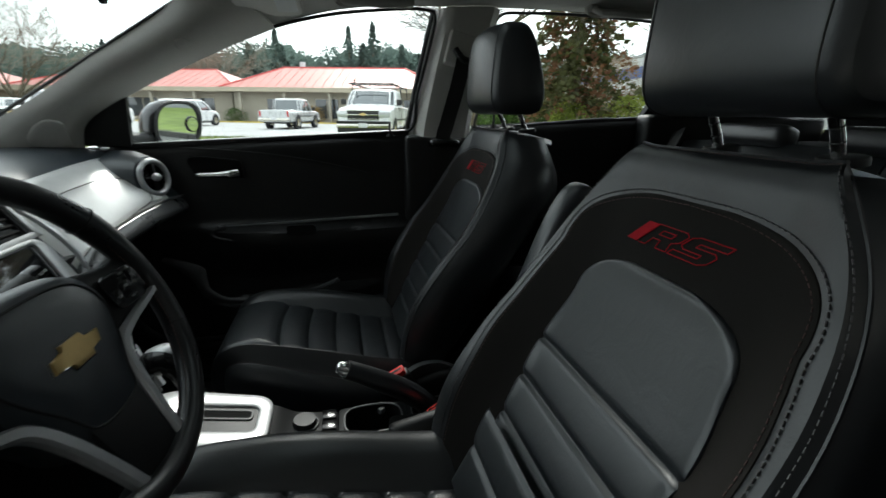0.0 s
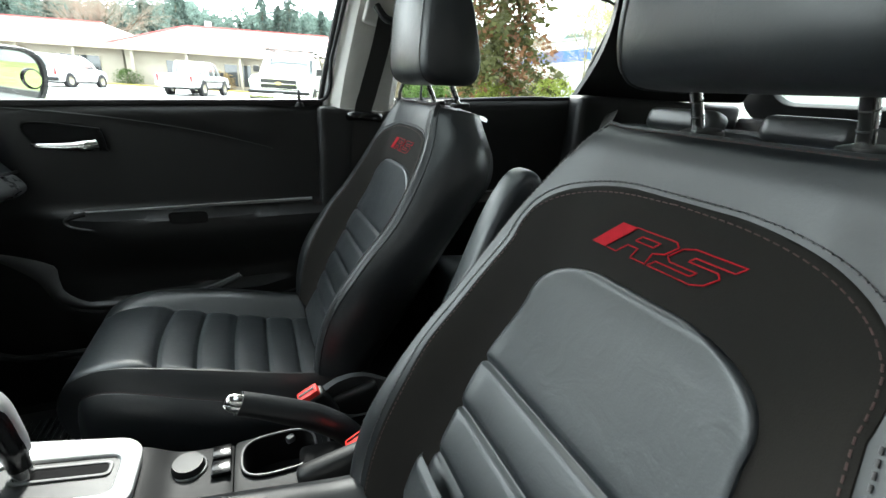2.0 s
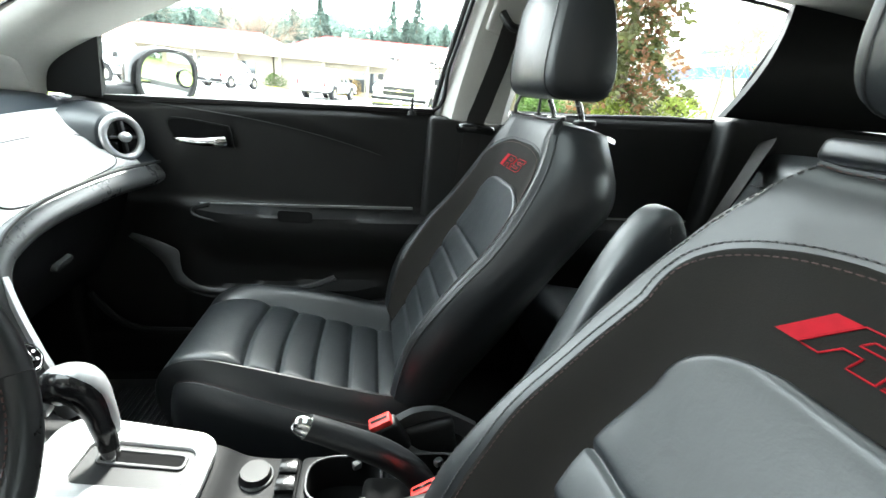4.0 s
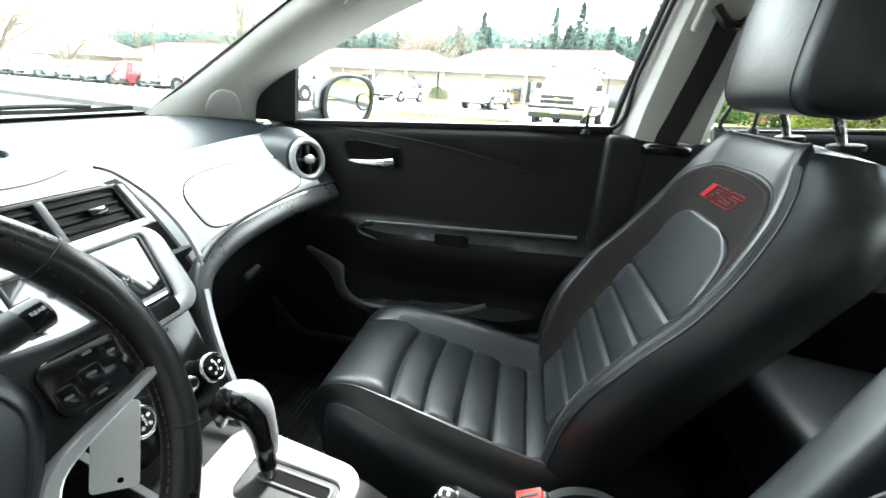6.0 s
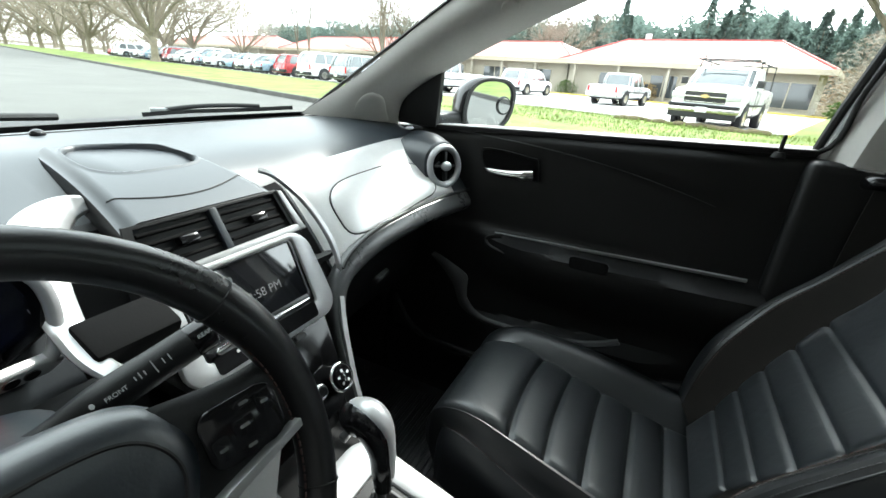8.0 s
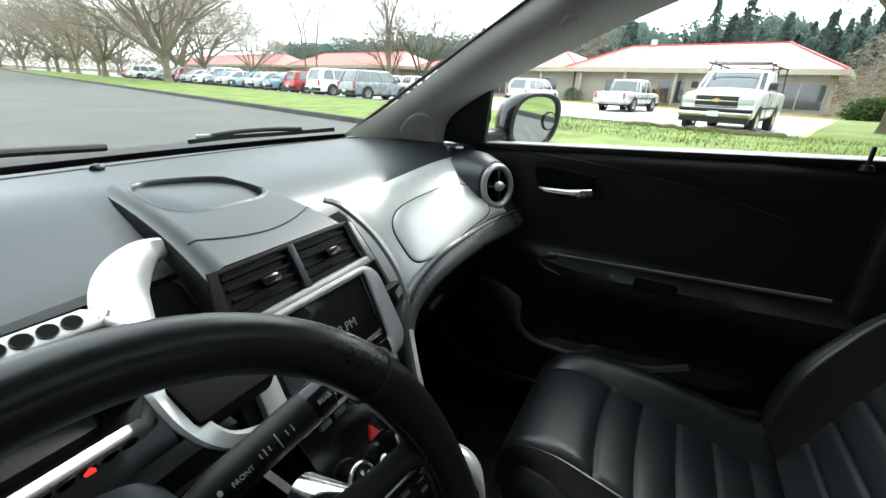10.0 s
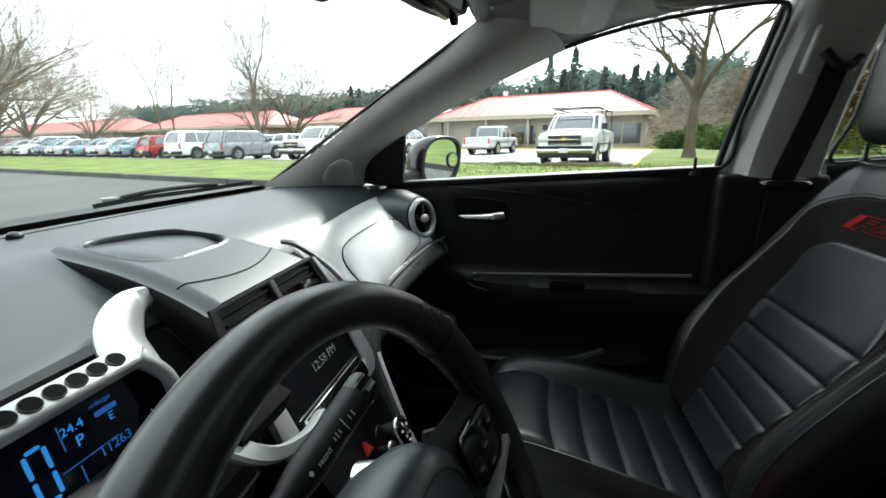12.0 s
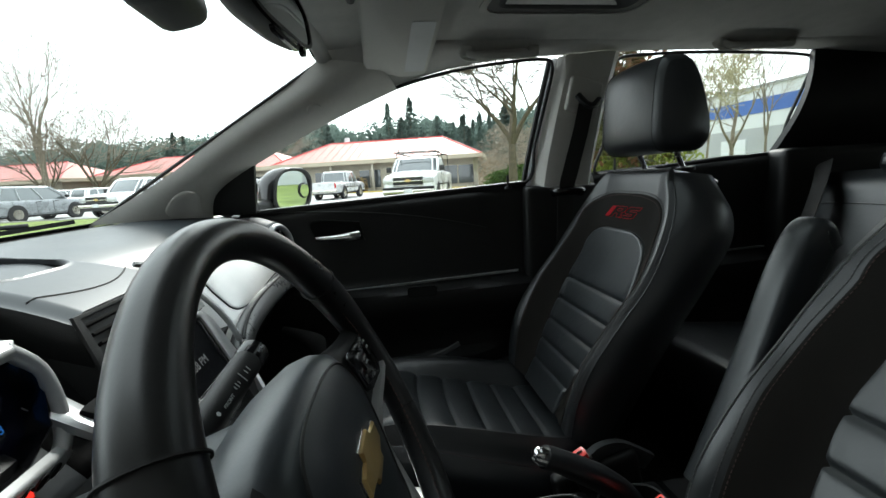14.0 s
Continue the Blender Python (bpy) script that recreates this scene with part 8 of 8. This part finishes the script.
def far_shape(r):
    a = r.uniform(-260, 150)
    h = 17.0 + 4.5 * noise.noise(Vector((a * 0.06, 0, 0))) + 2.6 * noise.noise(Vector((a * 0.25, 5, 0))) + 1.8 * noise.noise(Vector((a * 0.8, 9, 0)))
    return street(a, r.uniform(124, 136), 1.0 + abs(r.random() ** 0.5) * max(1.5, h))


def ridge(a, v):
    h = 18.0 + 4.5 * noise.noise(Vector((a * 0.06, 0, 0))) + 2.6 * noise.noise(Vector((a * 0.25, 5, 0))) + 1.8 * noise.noise(Vector((a * 0.8, 9, 0))) + 1.2 * noise.noise(Vector((a * 2.1, 2, 0)))
    return street(a, 136 + 3.0 * v + 1.5 * noise.noise(Vector((a * 0.4, v * 3, 1))), -1.0 + (max(4.0, h) + 1.0) * v)


woods = leaf_cloud(9, 70000, far_shape, 0.5)
sheet(ridge, steps(-260, 150, 620), steps(0, 1, 9), bm=woods)
solo("far_woods", woods, NEEDLE, "far dark woods along the hill", "woods", kind="stuff", flat=True)


def brush_shape(r):
    a, n = r.uniform(-34, 30), r.uniform(57, 75)
    return street(a, n, r.random() ** 0.8 * (3.6 + 2.4 * noise.noise(Vector((a * 0.12, n * 0.1, 8)))))


solo("brown_brush", leaf_cloud(19, 12000, brush_shape, 0.6, 0.06), THICKET, "pale leafless brush behind the offices", "brush", kind="stuff", flat=True)


def left_brush(r):
    a, n = r.uniform(-330, -150), r.uniform(8, 75)
    return street(a, n, r.random() ** 0.7 * (6.5 + 3.5 * noise.noise(Vector((a * 0.07, n * 0.06, 3)))))


solo("grey_brush", leaf_cloud(23, 22000, left_brush, 0.8, 0.07), TWIG, "hazy leafless brush along the far street", "brush", kind="stuff", flat=True)


def shrub(seed, w, h, mat_, label, a, n, count=1400, leaf=0.07, name="shrub", slim=0.5):
    s = thing(name, label, "shrub", (0, 0, 0), "shrubs")

    def shape(r):
        t, z = r.uniform(0, 6.28), r.random()
        lump = 1 + 0.25 * math.sin(3 * t + seed) + 0.15 * math.sin(7 * t + 2 * seed + 4 * z)
        d = w * 0.5 * lump * math.sqrt(max(0.05, 1 - (2 * z - 0.75) ** 2 * 0.6)) * r.random() ** 0.35
        return Vector((math.cos(t) * d, math.sin(t) * d, h * z * (0.8 + 0.2 * lump)))
    part("stems", tube([(0, 0, -0.1), (0.02, 0, h * 0.6)], 0.05, 6), BARK, s)
    part("leaves", leaf_cloud(seed, count, shape, leaf, slim), mat_, s, flat=True)
    s.matrix_basis = Matrix.Translation(street(a, n, 0.1))
    return s


shrub(1, 2.4, 1.5, DRY_SHRUB, "straw coloured clipped shrub before the offices", -14.6, 41.8, 1800, 0.10)
shrub(2, 2.0, 1.2, SHRUB, "dark green shrub before the offices", -22.0, 42.0)
shrub(3, 1.6, 1.0, DRY_SHRUB, "small straw coloured shrub by the office", -18.6, 42.0)
for i, (a, n, w, h) in enumerate(((0.4, 33, 2.6, 1.2), (3.2, 31, 2.8, 1.5), (6.0, 29.5, 3.0, 1.4), (8.5, 31, 3.2, 1.9), (1.6, 37, 3.0, 1.7))):
    shrub(10 + i, w, h, SHRUB, "glossy green rhododendron on the lawn edge", a, n, 1800, 0.13)
for i, (a, n, w, h) in enumerate(((1.0, 40, 5, 5.2), (5.0, 43, 6, 6.0), (9.5, 40, 6, 6.5), (14, 42, 6, 6))):
    shrub(30 + i, w, h, THICKET if i % 2 else TWIG, "brown leafless thicket beside the office", a, n, 6000, 0.34, "thicket", 0.045)
shrub(40, 3.0, 1.9, LIME_SHRUB, "lime green shrub on the lawn", 9.0, 23.5, 1800, 0.10)
shrub(41, 2.2, 1.6, LIME_SHRUB, "lime green shrub beside the big evergreen", 6.0, 24.5, 1500, 0.10)

cedar = conifer(50, 15, 3.9, 8000, CEDAR, "big bronze-green evergreen on the lawn", 0.5, 0.20, "evergreen_tree")
rust = conifer(51, 14.6, 3.8, 3500, RUST_LEAF, "", 0.5, 0.18)
for ch in list(rust.children):
    if ch.name.startswith("crown"):
        ch.parent = cedar
        ch.name = "dead_foliage"
        tagged(ch, "rusty dead sprays")
    else:
        bpy.data.objects.remove(ch)
bpy.data.objects.remove(rust)
cedar.matrix_basis = Matrix.Translation(street(6.6, 25.5, 0.1))
willow, sw2 = bare_tree(61, 7.0, 0.4, 0.14, 1.4, 4, (BARK, WILLOW), "leafless tree with pale yellow twigs on the lawn", kids=(3, 4, 3, 3, 3))
planted(willow, sw2, 13.5, 27.0, 0)
hedge_shape = lambda r: Vector((44 + r.uniform(-0.7, 0.7), r.uniform(-14, 26), 0.1 + r.random() * 1.1))
solo("hedge", leaf_cloud(71, 6000, hedge_shape, 0.13), SHRUB, "clipped green hedge beyond the verge", "hedge", kind="stuff", flat=True)
replant(slim, ss * 0.9, 36.0, 20.0, 100)
replant(slim, ss * 0.95, 33.0, 16.0, 10)
replant(wide, sw_ * 0.9, 38.0, 12.0, 80)
replant(wide, sw_ * 0.9, 40.0, 26.0, 200)

# wheels and rear corners of the parked car that the view is taken from
for x in (-1.12, 1.62):
    for s in (-1, 1):
        w = thing("road_wheel", "black tyre on a bright alloy wheel", "car wheel", (x, 0.74 * s, 0.31), "wheels of the parked car")
        m = Matrix.Translation((x, 0.80 * s, 0.31)) @ pose(0, 0, 0, 90, 0, 0)
        part("tyre", disc(0.31, 0.31, 0.19, m, 32), TYRE, w)
        part("rim", disc(0.21, 0.19, 0.20, m, 24), CHROMED, w)
solo("front_wing", box(0.95, 1.40, 0.30, (-1.45, 0, 0.50), None, 0.10, 3), BODY_WHITE, "white painted car nose under the bonnet", "car body", kind="structure")
for s, n in ((1, "rear_wing_right"), (-1, "rear_wing_left")):
    solo(n, box(0.66, 0.06, 0.70, (1.80, 0.735 * s, 0.66), None, 0.03, 3), BODY_WHITE, "white painted rear wing of the car", "car body", kind="structure")
